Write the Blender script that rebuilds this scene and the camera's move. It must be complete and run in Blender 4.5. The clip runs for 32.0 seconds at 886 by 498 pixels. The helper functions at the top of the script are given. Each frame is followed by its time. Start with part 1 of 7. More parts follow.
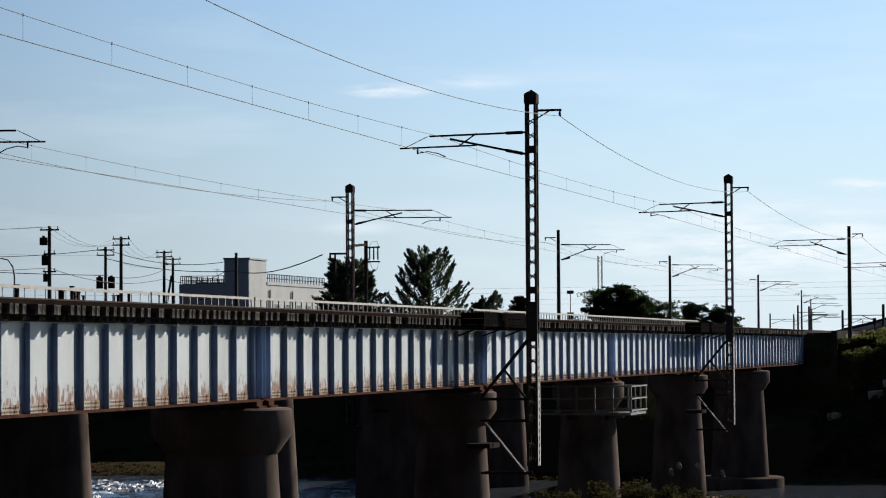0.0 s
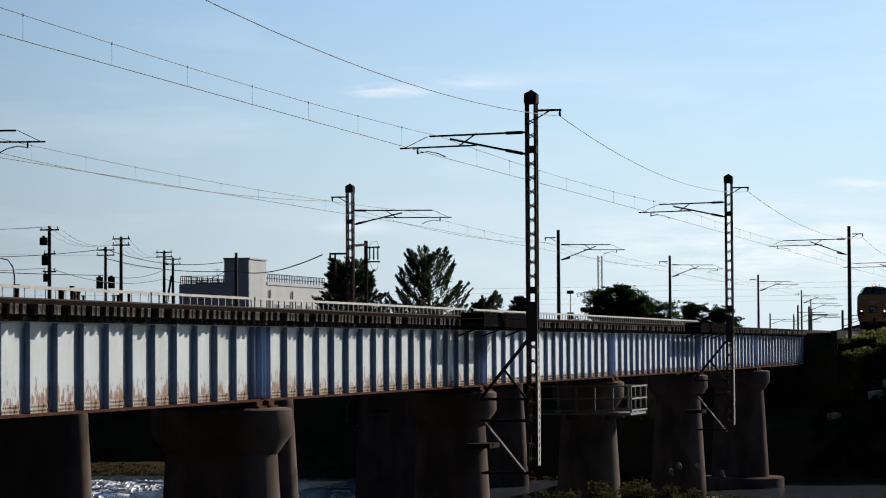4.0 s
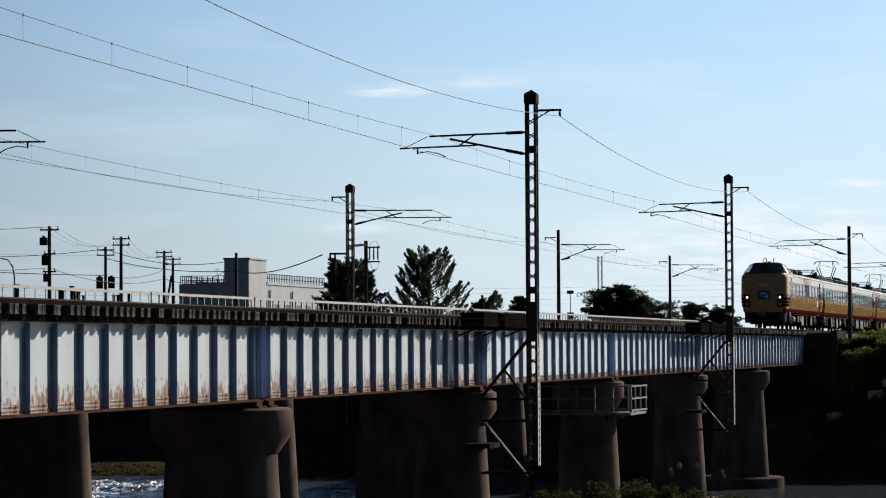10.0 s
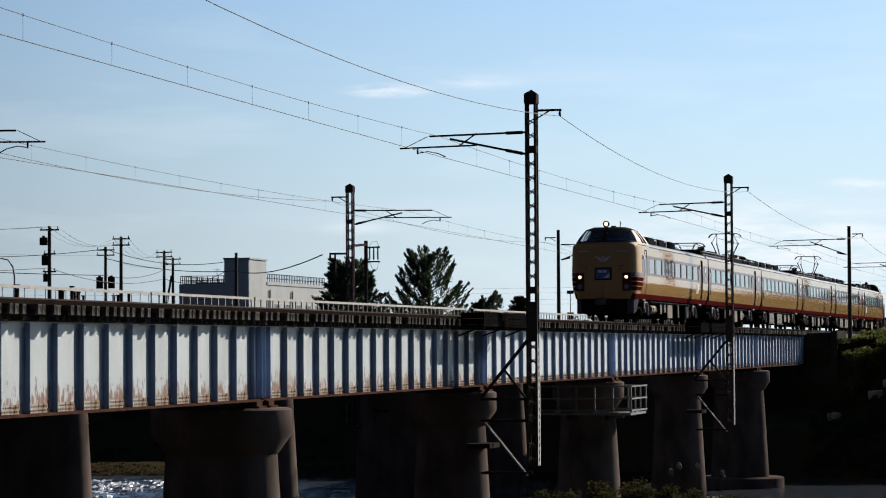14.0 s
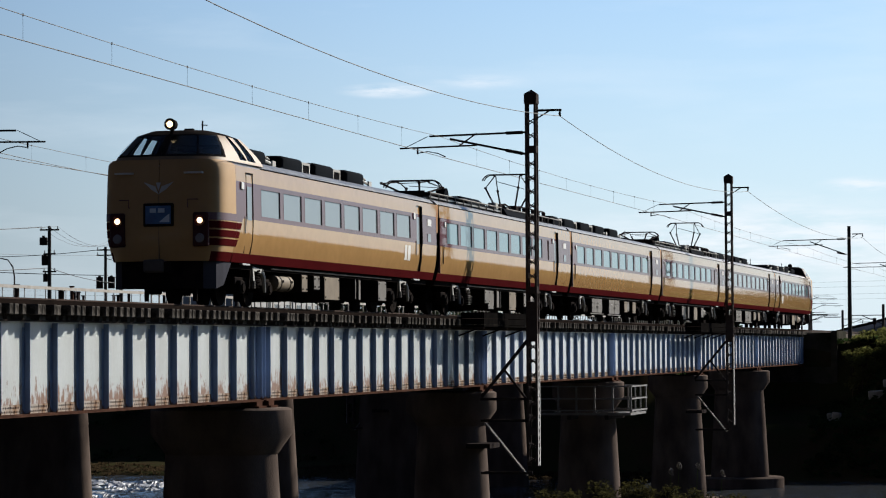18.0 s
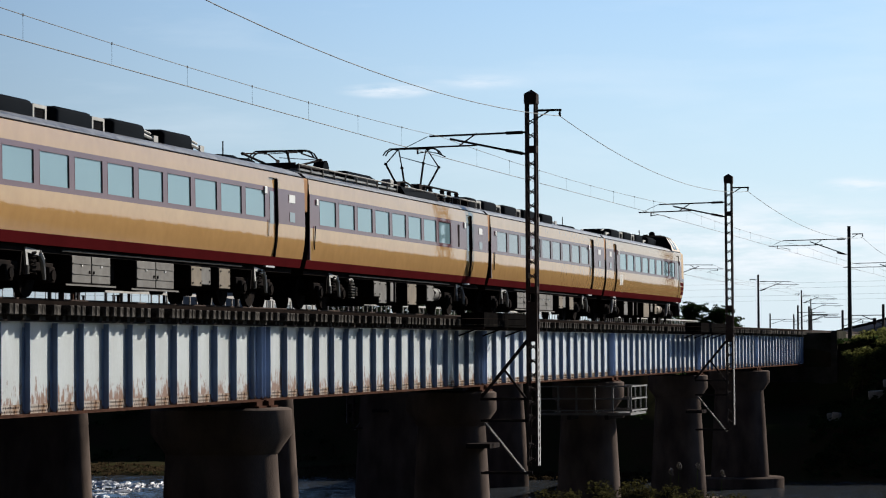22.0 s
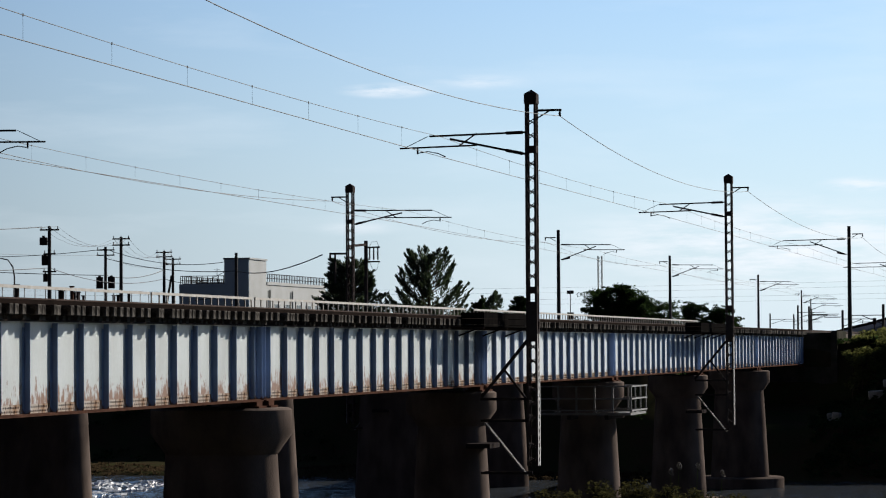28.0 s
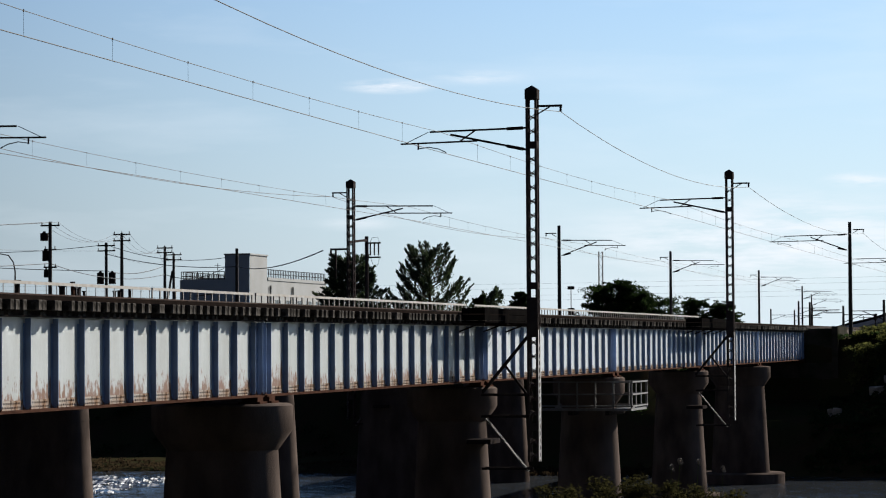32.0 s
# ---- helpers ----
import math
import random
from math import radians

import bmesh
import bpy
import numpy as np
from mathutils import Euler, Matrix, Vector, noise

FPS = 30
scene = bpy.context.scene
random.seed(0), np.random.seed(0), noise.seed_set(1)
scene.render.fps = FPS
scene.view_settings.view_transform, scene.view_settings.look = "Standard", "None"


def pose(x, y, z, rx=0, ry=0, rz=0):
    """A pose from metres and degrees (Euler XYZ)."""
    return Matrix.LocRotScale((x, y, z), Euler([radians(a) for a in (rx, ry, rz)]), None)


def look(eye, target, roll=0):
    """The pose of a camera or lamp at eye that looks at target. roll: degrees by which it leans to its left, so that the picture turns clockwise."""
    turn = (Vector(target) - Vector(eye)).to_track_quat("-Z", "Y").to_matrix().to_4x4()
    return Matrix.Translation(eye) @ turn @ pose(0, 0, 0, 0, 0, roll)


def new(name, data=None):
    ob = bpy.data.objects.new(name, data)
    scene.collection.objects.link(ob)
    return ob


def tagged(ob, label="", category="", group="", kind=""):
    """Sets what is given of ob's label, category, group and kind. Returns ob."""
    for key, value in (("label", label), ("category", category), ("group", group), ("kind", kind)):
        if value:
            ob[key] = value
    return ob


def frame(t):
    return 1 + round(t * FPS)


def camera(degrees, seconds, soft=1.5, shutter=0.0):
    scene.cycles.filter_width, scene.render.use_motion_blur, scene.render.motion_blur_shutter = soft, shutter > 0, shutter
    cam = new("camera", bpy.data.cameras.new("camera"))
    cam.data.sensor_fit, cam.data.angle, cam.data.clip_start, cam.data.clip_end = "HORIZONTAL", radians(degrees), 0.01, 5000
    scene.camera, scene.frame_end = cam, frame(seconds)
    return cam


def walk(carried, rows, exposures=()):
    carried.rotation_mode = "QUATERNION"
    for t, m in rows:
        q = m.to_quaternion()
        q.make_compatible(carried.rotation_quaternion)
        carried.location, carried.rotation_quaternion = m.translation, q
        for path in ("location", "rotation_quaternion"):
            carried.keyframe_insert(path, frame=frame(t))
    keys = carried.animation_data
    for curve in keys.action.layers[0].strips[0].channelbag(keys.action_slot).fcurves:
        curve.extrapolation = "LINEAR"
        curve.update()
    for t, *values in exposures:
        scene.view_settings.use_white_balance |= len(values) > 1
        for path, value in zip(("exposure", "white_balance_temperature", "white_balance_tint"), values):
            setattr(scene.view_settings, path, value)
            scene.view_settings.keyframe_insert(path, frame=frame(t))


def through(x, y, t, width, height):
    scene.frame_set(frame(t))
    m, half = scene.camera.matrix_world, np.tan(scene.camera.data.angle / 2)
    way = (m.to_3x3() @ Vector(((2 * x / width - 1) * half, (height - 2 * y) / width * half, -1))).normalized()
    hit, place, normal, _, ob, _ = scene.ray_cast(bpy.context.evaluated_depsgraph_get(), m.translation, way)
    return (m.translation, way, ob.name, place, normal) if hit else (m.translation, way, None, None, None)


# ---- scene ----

# World: the track runs along +Y, the camera side is +X, z = 0 is the river.
EYE_Z = 8.2
RAIL = 9.22
NEAR = -21.67          # centre line of the near track
FAR = -35.45           # centre line of the far track
EXPO, SKY, SUN_POWER = 0.85, 0.05, 5.0
ROWS = [-7.0, 16.4, 40.0, 63.7, 87.3, 110.9, 134.2, 156.4, 179.4]   # piers, abutments at both ends

# ---- camera ----
cam = camera(18.56, 32.0, soft=1.1)


def eye(dx=0.0, dy=0.0):
    k = math.degrees(1 / 4800)
    return pose(0, 0, EYE_Z, 92.065 + dy * k, 0, 14.099 + dx * k) @ pose(0, 0, 0, 0, 0, -0.331)


walk(cam, [(0, eye()), (15, eye()), (29.6, eye()), (29.7, eye(0, -3)), (29.8, eye(0, -4.3)), (30.0, eye(0.3, -4.3)),
           (30.2, eye(0.5, -3.3)), (30.4, eye(1.2, -3.2)), (30.6, eye(0.5, -3)), (30.7, eye(0.4, -1)), (30.8, eye(-0.5, -0.8)),
           (31.0, eye()), (31.1, eye()), (31.2, eye(0.2, -1.8)), (31.4, eye(0.3, -3.4)), (31.5, eye(0.5, -4.4)), (31.6, eye(0.9, -6)),
           (31.7, eye(1.8, -7.6)), (31.8, eye(1.5, -7.7)), (32.0, eye(1.3, -7.7))],
     exposures=[(0, EXPO, 6300, 10), (32, EXPO, 6300, 10)])

# ---- sky, sun ----
SUN = Vector((0.463, 0.782, 0.445)).normalized()        # towards the sun
world = bpy.data.worlds.new("sky")
scene.world = world
world.use_nodes = True
wn, wl = world.node_tree.nodes, world.node_tree.links
wn.clear()
w_out, w_bg = wn.new("ShaderNodeOutputWorld"), wn.new("ShaderNodeBackground")
w_sky = wn.new("ShaderNodeTexSky")
w_sky.sky_type = "NISHITA"
w_sky.sun_disc = False
w_sky.sun_elevation = math.asin(SUN.z)
w_sky.sun_rotation = math.atan2(SUN.x, SUN.y)
w_sky.air_density, w_sky.dust_density, w_sky.ozone_density = 1.0, 0.4, 3.0
w_bg.inputs["Strength"].default_value = SKY
# thin streaks of cloud, stretched along the horizon
w_tc, w_map, w_noise, w_ramp = wn.new("ShaderNodeTexCoord"), wn.new("ShaderNodeMapping"), wn.new("ShaderNodeTexNoise"), wn.new("ShaderNodeValToRGB")
w_map.inputs["Scale"].default_value = (5.0, 5.0, 30.0)
w_map.inputs["Location"].default_value = (1.7, 0.4, 0.3)
w_noise.inputs["Scale"].default_value = 1.6
w_noise.inputs["Detail"].default_value = 6
w_noise.inputs["Roughness"].default_value = 0.55
w_ramp.color_ramp.elements[0].position, w_ramp.color_ramp.elements[1].position = 0.50, 0.78
w_ramp.color_ramp.elements[1].color = (0.22, 0.22, 0.22, 1)
w_mix = wn.new("ShaderNodeMixRGB")
w_mix.inputs["Color2"].default_value = (10.5, 11.2, 11.8, 1)
wl.new(w_tc.outputs["Generated"], w_map.inputs["Vector"])
wl.new(w_map.outputs["Vector"], w_noise.inputs["Vector"])
wl.new(w_noise.outputs["Fac"], w_ramp.inputs["Fac"])
wl.new(w_ramp.outputs["Color"], w_mix.inputs["Fac"])
# haze that whitens the sky towards the horizon
w_sep, w_hz, w_pow, w_haze = wn.new("ShaderNodeSeparateXYZ"), wn.new("ShaderNodeMapRange"), wn.new("ShaderNodeMath"), wn.new("ShaderNodeMixRGB")
w_hz.inputs["From Min"].default_value, w_hz.inputs["From Max"].default_value = 0.0, 0.24
w_hz.inputs["To Min"].default_value, w_hz.inputs["To Max"].default_value = 0.92, 0.0
w_pow.operation = "POWER"
w_pow.inputs[1].default_value = 1.4
# the haze is brightest on the sun's side
w_dot, w_fwd, w_hcol = wn.new("ShaderNodeVectorMath"), wn.new("ShaderNodeMapRange"), wn.new("ShaderNodeMixRGB")
w_dot.operation = "DOT_PRODUCT"
w_dot.inputs[1].default_value = SUN
w_fwd.interpolation_type = "SMOOTHSTEP"
w_fwd.inputs["From Min"].default_value, w_fwd.inputs["From Max"].default_value = 0.25, 0.75
w_hcol.inputs["Color1"].default_value, w_hcol.inputs["Color2"].default_value = (0.21, 0.285, 0.48, 1), (8.4, 9.6, 10.5, 1)
wl.new(w_tc.outputs["Generated"], w_dot.inputs[0])
wl.new(w_dot.outputs["Value"], w_fwd.inputs["Value"])
wl.new(w_fwd.outputs["Result"], w_hcol.inputs["Fac"])
wl.new(w_hcol.outputs["Color"], w_haze.inputs["Color2"])
w_air = wn.new("ShaderNodeMixRGB")
w_air.blend_type = "MULTIPLY"
w_air.inputs["Fac"].default_value = 1.0
w_acol = wn.new("ShaderNodeMixRGB")
w_acol.inputs["Color1"].default_value, w_acol.inputs["Color2"].default_value = (0.065, 0.082, 0.16, 1), (0.83, 1.06, 1.29, 1)
wl.new(w_fwd.outputs["Result"], w_acol.inputs["Fac"])
wl.new(w_acol.outputs["Color"], w_air.inputs["Color2"])
wl.new(w_sky.outputs["Color"], w_air.inputs["Color1"])
wl.new(w_tc.outputs["Generated"], w_sep.inputs["Vector"])
wl.new(w_sep.outputs["Z"], w_hz.inputs["Value"])
wl.new(w_hz.outputs["Result"], w_pow.inputs[0])
wl.new(w_pow.outputs[0], w_haze.inputs["Fac"])
wl.new(w_air.outputs["Color"], w_haze.inputs["Color1"])
wl.new(w_haze.outputs["Color"], w_mix.inputs["Color1"])
# a few thin clouds: a soft patch round a direction, broken up by noise. Rows: across, height, half width, half height, density
w_fine, w_fmap, w_fr = wn.new("ShaderNodeTexNoise"), wn.new("ShaderNodeMapping"), wn.new("ShaderNodeMapRange")
w_fmap.inputs["Scale"].default_value = (40.0, 40.0, 260.0)
w_fine.inputs["Scale"].default_value, w_fine.inputs["Detail"].default_value, w_fine.inputs["Roughness"].default_value = 1.0, 6, 0.6
w_fr.inputs["From Min"].default_value, w_fr.inputs["From Max"].default_value = 0.36, 0.62
wl.new(w_tc.outputs["Generated"], w_fmap.inputs["Vector"])
wl.new(w_fmap.outputs["Vector"], w_fine.inputs["Vector"])
wl.new(w_fine.outputs["Fac"], w_fr.inputs["Value"])
total = None
for across, high, hw, hh, dens in ((-0.020, 0.0948, 0.022, 0.0036, 1.0), (0.014, 0.0978, 0.024, 0.0038, 0.5), (0.154, 0.0590, 0.018, 0.0040, 0.9), (0.120, 0.037, 0.095, 0.0230, 1.0), (-0.031, 0.0438, 0.02, 0.0035, 0.4)):
    c_dir = Vector((-0.2436 + 0.97 * across, 0.97 + 0.2436 * across, high)).normalized()
    c_sub, c_mul, c_len, c_map = wn.new("ShaderNodeVectorMath"), wn.new("ShaderNodeVectorMath"), wn.new("ShaderNodeVectorMath"), wn.new("ShaderNodeMapRange")
    c_sub.operation, c_mul.operation, c_len.operation = "SUBTRACT", "MULTIPLY", "LENGTH"
    c_sub.inputs[1].default_value = c_dir
    c_mul.inputs[1].default_value = (1 / hw, 1 / hw, 1 / hh)
    c_map.interpolation_type = "SMOOTHSTEP"
    c_map.inputs["From Min"].default_value, c_map.inputs["From Max"].default_value = 0.0, 1.0
    c_map.inputs["To Min"].default_value, c_map.inputs["To Max"].default_value = dens, 0.0
    wl.new(w_tc.outputs["Generated"], c_sub.inputs[0])
    wl.new(c_sub.outputs[0], c_mul.inputs[0])
    wl.new(c_mul.outputs[0], c_len.inputs[0])
    wl.new(c_len.outputs["Value"], c_map.inputs["Value"])
    if total is None:
        total = c_map.outputs["Result"]
    else:
        c_add = wn.new("ShaderNodeMath")
        c_add.operation = "ADD"
        wl.new(total, c_add.inputs[0])
        wl.new(c_map.outputs["Result"], c_add.inputs[1])
        total = c_add.outputs[0]
w_cm, w_cloud = wn.new("ShaderNodeMath"), wn.new("ShaderNodeMixRGB")
w_cm.operation, w_cm.use_clamp = "MULTIPLY", True
w_cloud.inputs["Color2"].default_value = (10.6, 10.9, 11.3, 1)
wl.new(total, w_cm.inputs[0])
wl.new(w_fr.outputs["Result"], w_cm.inputs[1])
wl.new(w_cm.outputs[0], w_cloud.inputs["Fac"])
wl.new(w_mix.outputs["Color"], w_cloud.inputs["Color1"])
wl.new(w_cloud.outputs["Color"], w_bg.inputs["Color"])
wl.new(w_bg.outputs["Background"], w_out.inputs["Surface"])
sun = new("sun", bpy.data.lights.new("sun", "SUN"))
sun.data.energy, sun.data.angle, sun.data.color = SUN_POWER, radians(0.53), (1.0, 0.93, 0.82)
sun.matrix_world = look(SUN * 200, (0, 0, 0))

# ---- materials ----


def mat(name, col, rough=0.7, metal=0.0, col2=None, scale=3.0, amount=0.5, fine=40.0, bump=0.15, coat=0.0, ior=1.5, emit=0.0, rust=None, rust_z=None, stretch=None, island=0.0, spec=0.5, coat_ior=1.5):
    """A surface with stains at one scale and grain at another, and a little relief. rust: colour of worn patches; rust_z: heights between which they fade out."""
    m = bpy.data.materials.new(name)
    m.use_nodes = True
    n, l = m.node_tree.nodes, m.node_tree.links
    b = n["Principled BSDF"]
    if spec < 0.06:          # dull, dusty surfaces with hardly any sheen
        ior = 1.08
    b.inputs["Roughness"].default_value, b.inputs["Metallic"].default_value, b.inputs["IOR"].default_value = rough, metal, ior
    b.inputs["Coat Weight"].default_value, b.inputs["Coat Roughness"].default_value, b.inputs["Coat IOR"].default_value = coat, 0.04, coat_ior
    b.inputs["Specular IOR Level"].default_value = spec
    tc, mp = n.new("ShaderNodeTexCoord"), n.new("ShaderNodeMapping")
    l.new(tc.outputs["Object"], mp.inputs["Vector"])
    if stretch:
        mp.inputs["Scale"].default_value = stretch
    big, small = n.new("ShaderNodeTexNoise"), n.new("ShaderNodeTexNoise")
    big.inputs["Scale"].default_value, big.inputs["Detail"].default_value = scale, 5
    small.inputs["Scale"].default_value, small.inputs["Detail"].default_value = fine, 4
    l.new(mp.outputs["Vector"], big.inputs["Vector"])
    l.new(mp.outputs["Vector"], small.inputs["Vector"])
    ramp = n.new("ShaderNodeValToRGB")
    ramp.color_ramp.elements[0].position, ramp.color_ramp.elements[1].position = 0.35, 0.68
    l.new(big.outputs["Fac"], ramp.inputs["Fac"])
    c2 = col2 or tuple(c * 0.6 for c in col)
    ramp.color_ramp.elements[0].color, ramp.color_ramp.elements[1].color = (*col, 1), (*[a + (b_ - a) * amount for a, b_ in zip(col, c2)], 1)
    grain = n.new("ShaderNodeMixRGB")
    grain.blend_type = "MULTIPLY"
    grain.inputs["Fac"].default_value = 0.35 * amount
    l.new(ramp.outputs["Color"], grain.inputs["Color1"])
    l.new(small.outputs["Fac"], grain.inputs["Color2"])
    last = grain.outputs["Color"]
    if island:
        geo = n.new("ShaderNodeNewGeometry")
        info = n.new("ShaderNodeObjectInfo")
        add = n.new("ShaderNodeMath")
        add.operation = "ADD"
        l.new(geo.outputs["Random Per Island"], add.inputs[0])
        l.new(info.outputs["Random"], add.inputs[1])
        hsv = n.new("ShaderNodeHueSaturation")
        mr = n.new("ShaderNodeMapRange")
        mr.inputs["From Max"].default_value = 2.0
        mr.inputs["To Min"].default_value, mr.inputs["To Max"].default_value = 1 - island, 1 + island
        l.new(add.outputs[0], mr.inputs["Value"])
        l.new(mr.outputs["Result"], hsv.inputs["Value"])
        l.new(last, hsv.inputs["Color"])
        last = hsv.outputs["Color"]
    if rust:
        rn, rr, rm = n.new("ShaderNodeTexNoise"), n.new("ShaderNodeValToRGB"), n.new("ShaderNodeMixRGB")
        rn.inputs["Scale"].default_value, rn.inputs["Detail"].default_value, rn.inputs["Roughness"].default_value = 2.6, 8, 0.65
        rmap = n.new("ShaderNodeMapping")
        rmap.inputs["Scale"].default_value = (2.6, 2.6, 1.3)
        l.new(tc.outputs["Object"], rmap.inputs["Vector"])
        l.new(rmap.outputs["Vector"], rn.inputs["Vector"])
        rr.color_ramp.elements[0].position, rr.color_ramp.elements[1].position = 0.50, 0.60
        wide, wr, wa = n.new("ShaderNodeTexNoise"), n.new("ShaderNodeMapRange"), n.new("ShaderNodeMath")
        wide.inputs["Scale"].default_value, wide.inputs["Detail"].default_value = 0.55, 2
        wr.inputs["From Min"].default_value, wr.inputs["From Max"].default_value = 0.3, 0.7
        wr.inputs["To Min"].default_value, wr.inputs["To Max"].default_value = -0.10, 0.09
        wa.operation = "ADD"
        l.new(tc.outputs["Object"], wide.inputs["Vector"])
        l.new(wide.outputs["Fac"], wr.inputs["Value"])
        l.new(rn.outputs["Fac"], wa.inputs[0])
        l.new(wr.outputs["Result"], wa.inputs[1])
        fac = wa.outputs[0]
        if rust_z:
            sep, zr, ad = n.new("ShaderNodeSeparateXYZ"), n.new("ShaderNodeMapRange"), n.new("ShaderNodeMath")
            l.new(tc.outputs["Object"], sep.inputs["Vector"])
            l.new(sep.outputs["Z"], zr.inputs["Value"])
            zr.inputs["From Min"].default_value, zr.inputs["From Max"].default_value = rust_z
            zr.inputs["To Min"].default_value, zr.inputs["To Max"].default_value = 0.16, -0.22
            ad.operation = "ADD"
            l.new(fac, ad.inputs[0])
            l.new(zr.outputs["Result"], ad.inputs[1])
            fac = ad.outputs[0]
        l.new(fac, rr.inputs["Fac"])
        rm.inputs["Color2"].default_value = (*rust, 1)
        l.new(rr.outputs["Color"], rm.inputs["Fac"])
        l.new(last, rm.inputs["Color1"])
        last = rm.outputs["Color"]
    l.new(last, b.inputs["Base Color"])
    if bump:
        bp = n.new("ShaderNodeBump")
        bp.inputs["Strength"].default_value, bp.inputs["Distance"].default_value = bump, 0.02
        l.new(small.outputs["Fac"], bp.inputs["Height"])
        l.new(bp.outputs["Normal"], b.inputs["Normal"])
        if coat:
            l.new(bp.outputs["Normal"], b.inputs["Coat Normal"])
    if emit:
        b.inputs["Emission Color"].default_value = (*col, 1)
        b.inputs["Emission Strength"].default_value = emit
    return m


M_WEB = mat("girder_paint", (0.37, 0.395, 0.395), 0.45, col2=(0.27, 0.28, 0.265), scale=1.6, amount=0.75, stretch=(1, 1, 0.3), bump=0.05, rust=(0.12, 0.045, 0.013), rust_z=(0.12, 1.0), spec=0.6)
# lighter copy for the distant spans: grazing sky sheen put into the web colour
M_WEBSHEEN = mat("girder_paint_sheen", (0.44, 0.475, 0.50), 0.45, col2=(0.33, 0.35, 0.35), scale=1.6, amount=0.6, stretch=(1, 1, 0.3), bump=0.05, rust=(0.085, 0.03, 0.009), rust_z=(0.0, 0.6), spec=0.6)
# stiffeners share the girder's paint; their blue skylit shade is put into the colour
M_STIFF_DISTANT = mat("stiffener_shade_blue_distant", (0.26, 0.355, 0.54), 0.55, col2=(0.14, 0.19, 0.29), scale=2, bump=0.05, rust=(0.13, 0.06, 0.03), rust_z=(0.0, 0.3), spec=0.12)
M_STIFF = mat("stiffener_shade_blue", (0.22, 0.30, 0.46), 0.55, col2=(0.11, 0.145, 0.20), scale=2, bump=0.05, rust=(0.13, 0.06, 0.03), rust_z=(0.0, 0.35), spec=0.12)
M_RUST = mat("rusty_steel", (0.078, 0.040, 0.028), 0.9, col2=(0.03, 0.016, 0.012), scale=2.5, amount=0.8, bump=0.3, spec=0.02)
M_DARKSTEEL = mat("dark_steel", (0.022, 0.02, 0.021), 0.7, 0.0, col2=(0.045, 0.032, 0.026), scale=4, amount=0.7, spec=0.05)
M_MAST = mat("mast_paint", (0.065, 0.055, 0.052), 0.7, 0.0, col2=(0.03, 0.022, 0.02), scale=3, amount=0.6, spec=0.05)
M_GALV = mat("galvanised_steel", (0.26, 0.265, 0.27), 0.6, 0.2, scale=5, amount=0.4)
M_WHITERAIL = mat("white_rail_paint", (0.32, 0.305, 0.28), 0.6, col2=(0.2, 0.16, 0.12), scale=2.5, amount=0.6, spec=0.25)
M_TIE = mat("weathered_timber", (0.125, 0.113, 0.10), 0.95, col2=(0.012, 0.011, 0.010), scale=5, amount=0.95, fine=25, bump=0.5, island=0.6, spec=0.03)
M_CONC = mat("pier_concrete", (0.125, 0.097, 0.082), 0.95, col2=(0.045, 0.035, 0.03), scale=1.2, amount=0.85, stretch=(1, 1, 0.4), bump=0.4, spec=0.04)
M_CONC2 = mat("pole_concrete", (0.06, 0.055, 0.053), 0.9, col2=(0.035, 0.032, 0.03), scale=2, amount=0.6, spec=0.12)
M_RAILTOP = mat("rail_steel", (0.05, 0.033, 0.026), 0.6, 0.2, col2=(0.025, 0.017, 0.014), scale=6, amount=0.6, spec=0.05)
M_WIRE = mat("wire_metal", (0.12, 0.11, 0.10), 0.7, 0.0, scale=3, amount=0.3, bump=0, spec=0.12)
M_BLACKWIRE = mat("black_cable", (0.03, 0.03, 0.033), 0.6, scale=3, amount=0.3, bump=0, spec=0.12)
M_PORC = mat("insulator", (0.16, 0.155, 0.15), 0.35, scale=8, amount=0.4, bump=0)


def leaf_mat(name, col, col2, through, spec=0.04):
    """Thin leaves that let some light through."""
    m = mat(name, col, 0.7, col2=col2, scale=1.2, amount=0.8, bump=0, island=0.5, spec=spec)
    n, l = m.node_tree.nodes, m.node_tree.links
    tr, mix = n.new("ShaderNodeBsdfTranslucent"), n.new("ShaderNodeMixShader")
    tr.inputs["Color"].default_value = (*through, 1)
    mix.inputs["Fac"].default_value = 0.4
    l.new(n["Principled BSDF"].outputs["BSDF"], mix.inputs[1])
    l.new(tr.outputs["BSDF"], mix.inputs[2])
    l.new(mix.outputs["Shader"], n["Material Output"].inputs["Surface"])
    return m


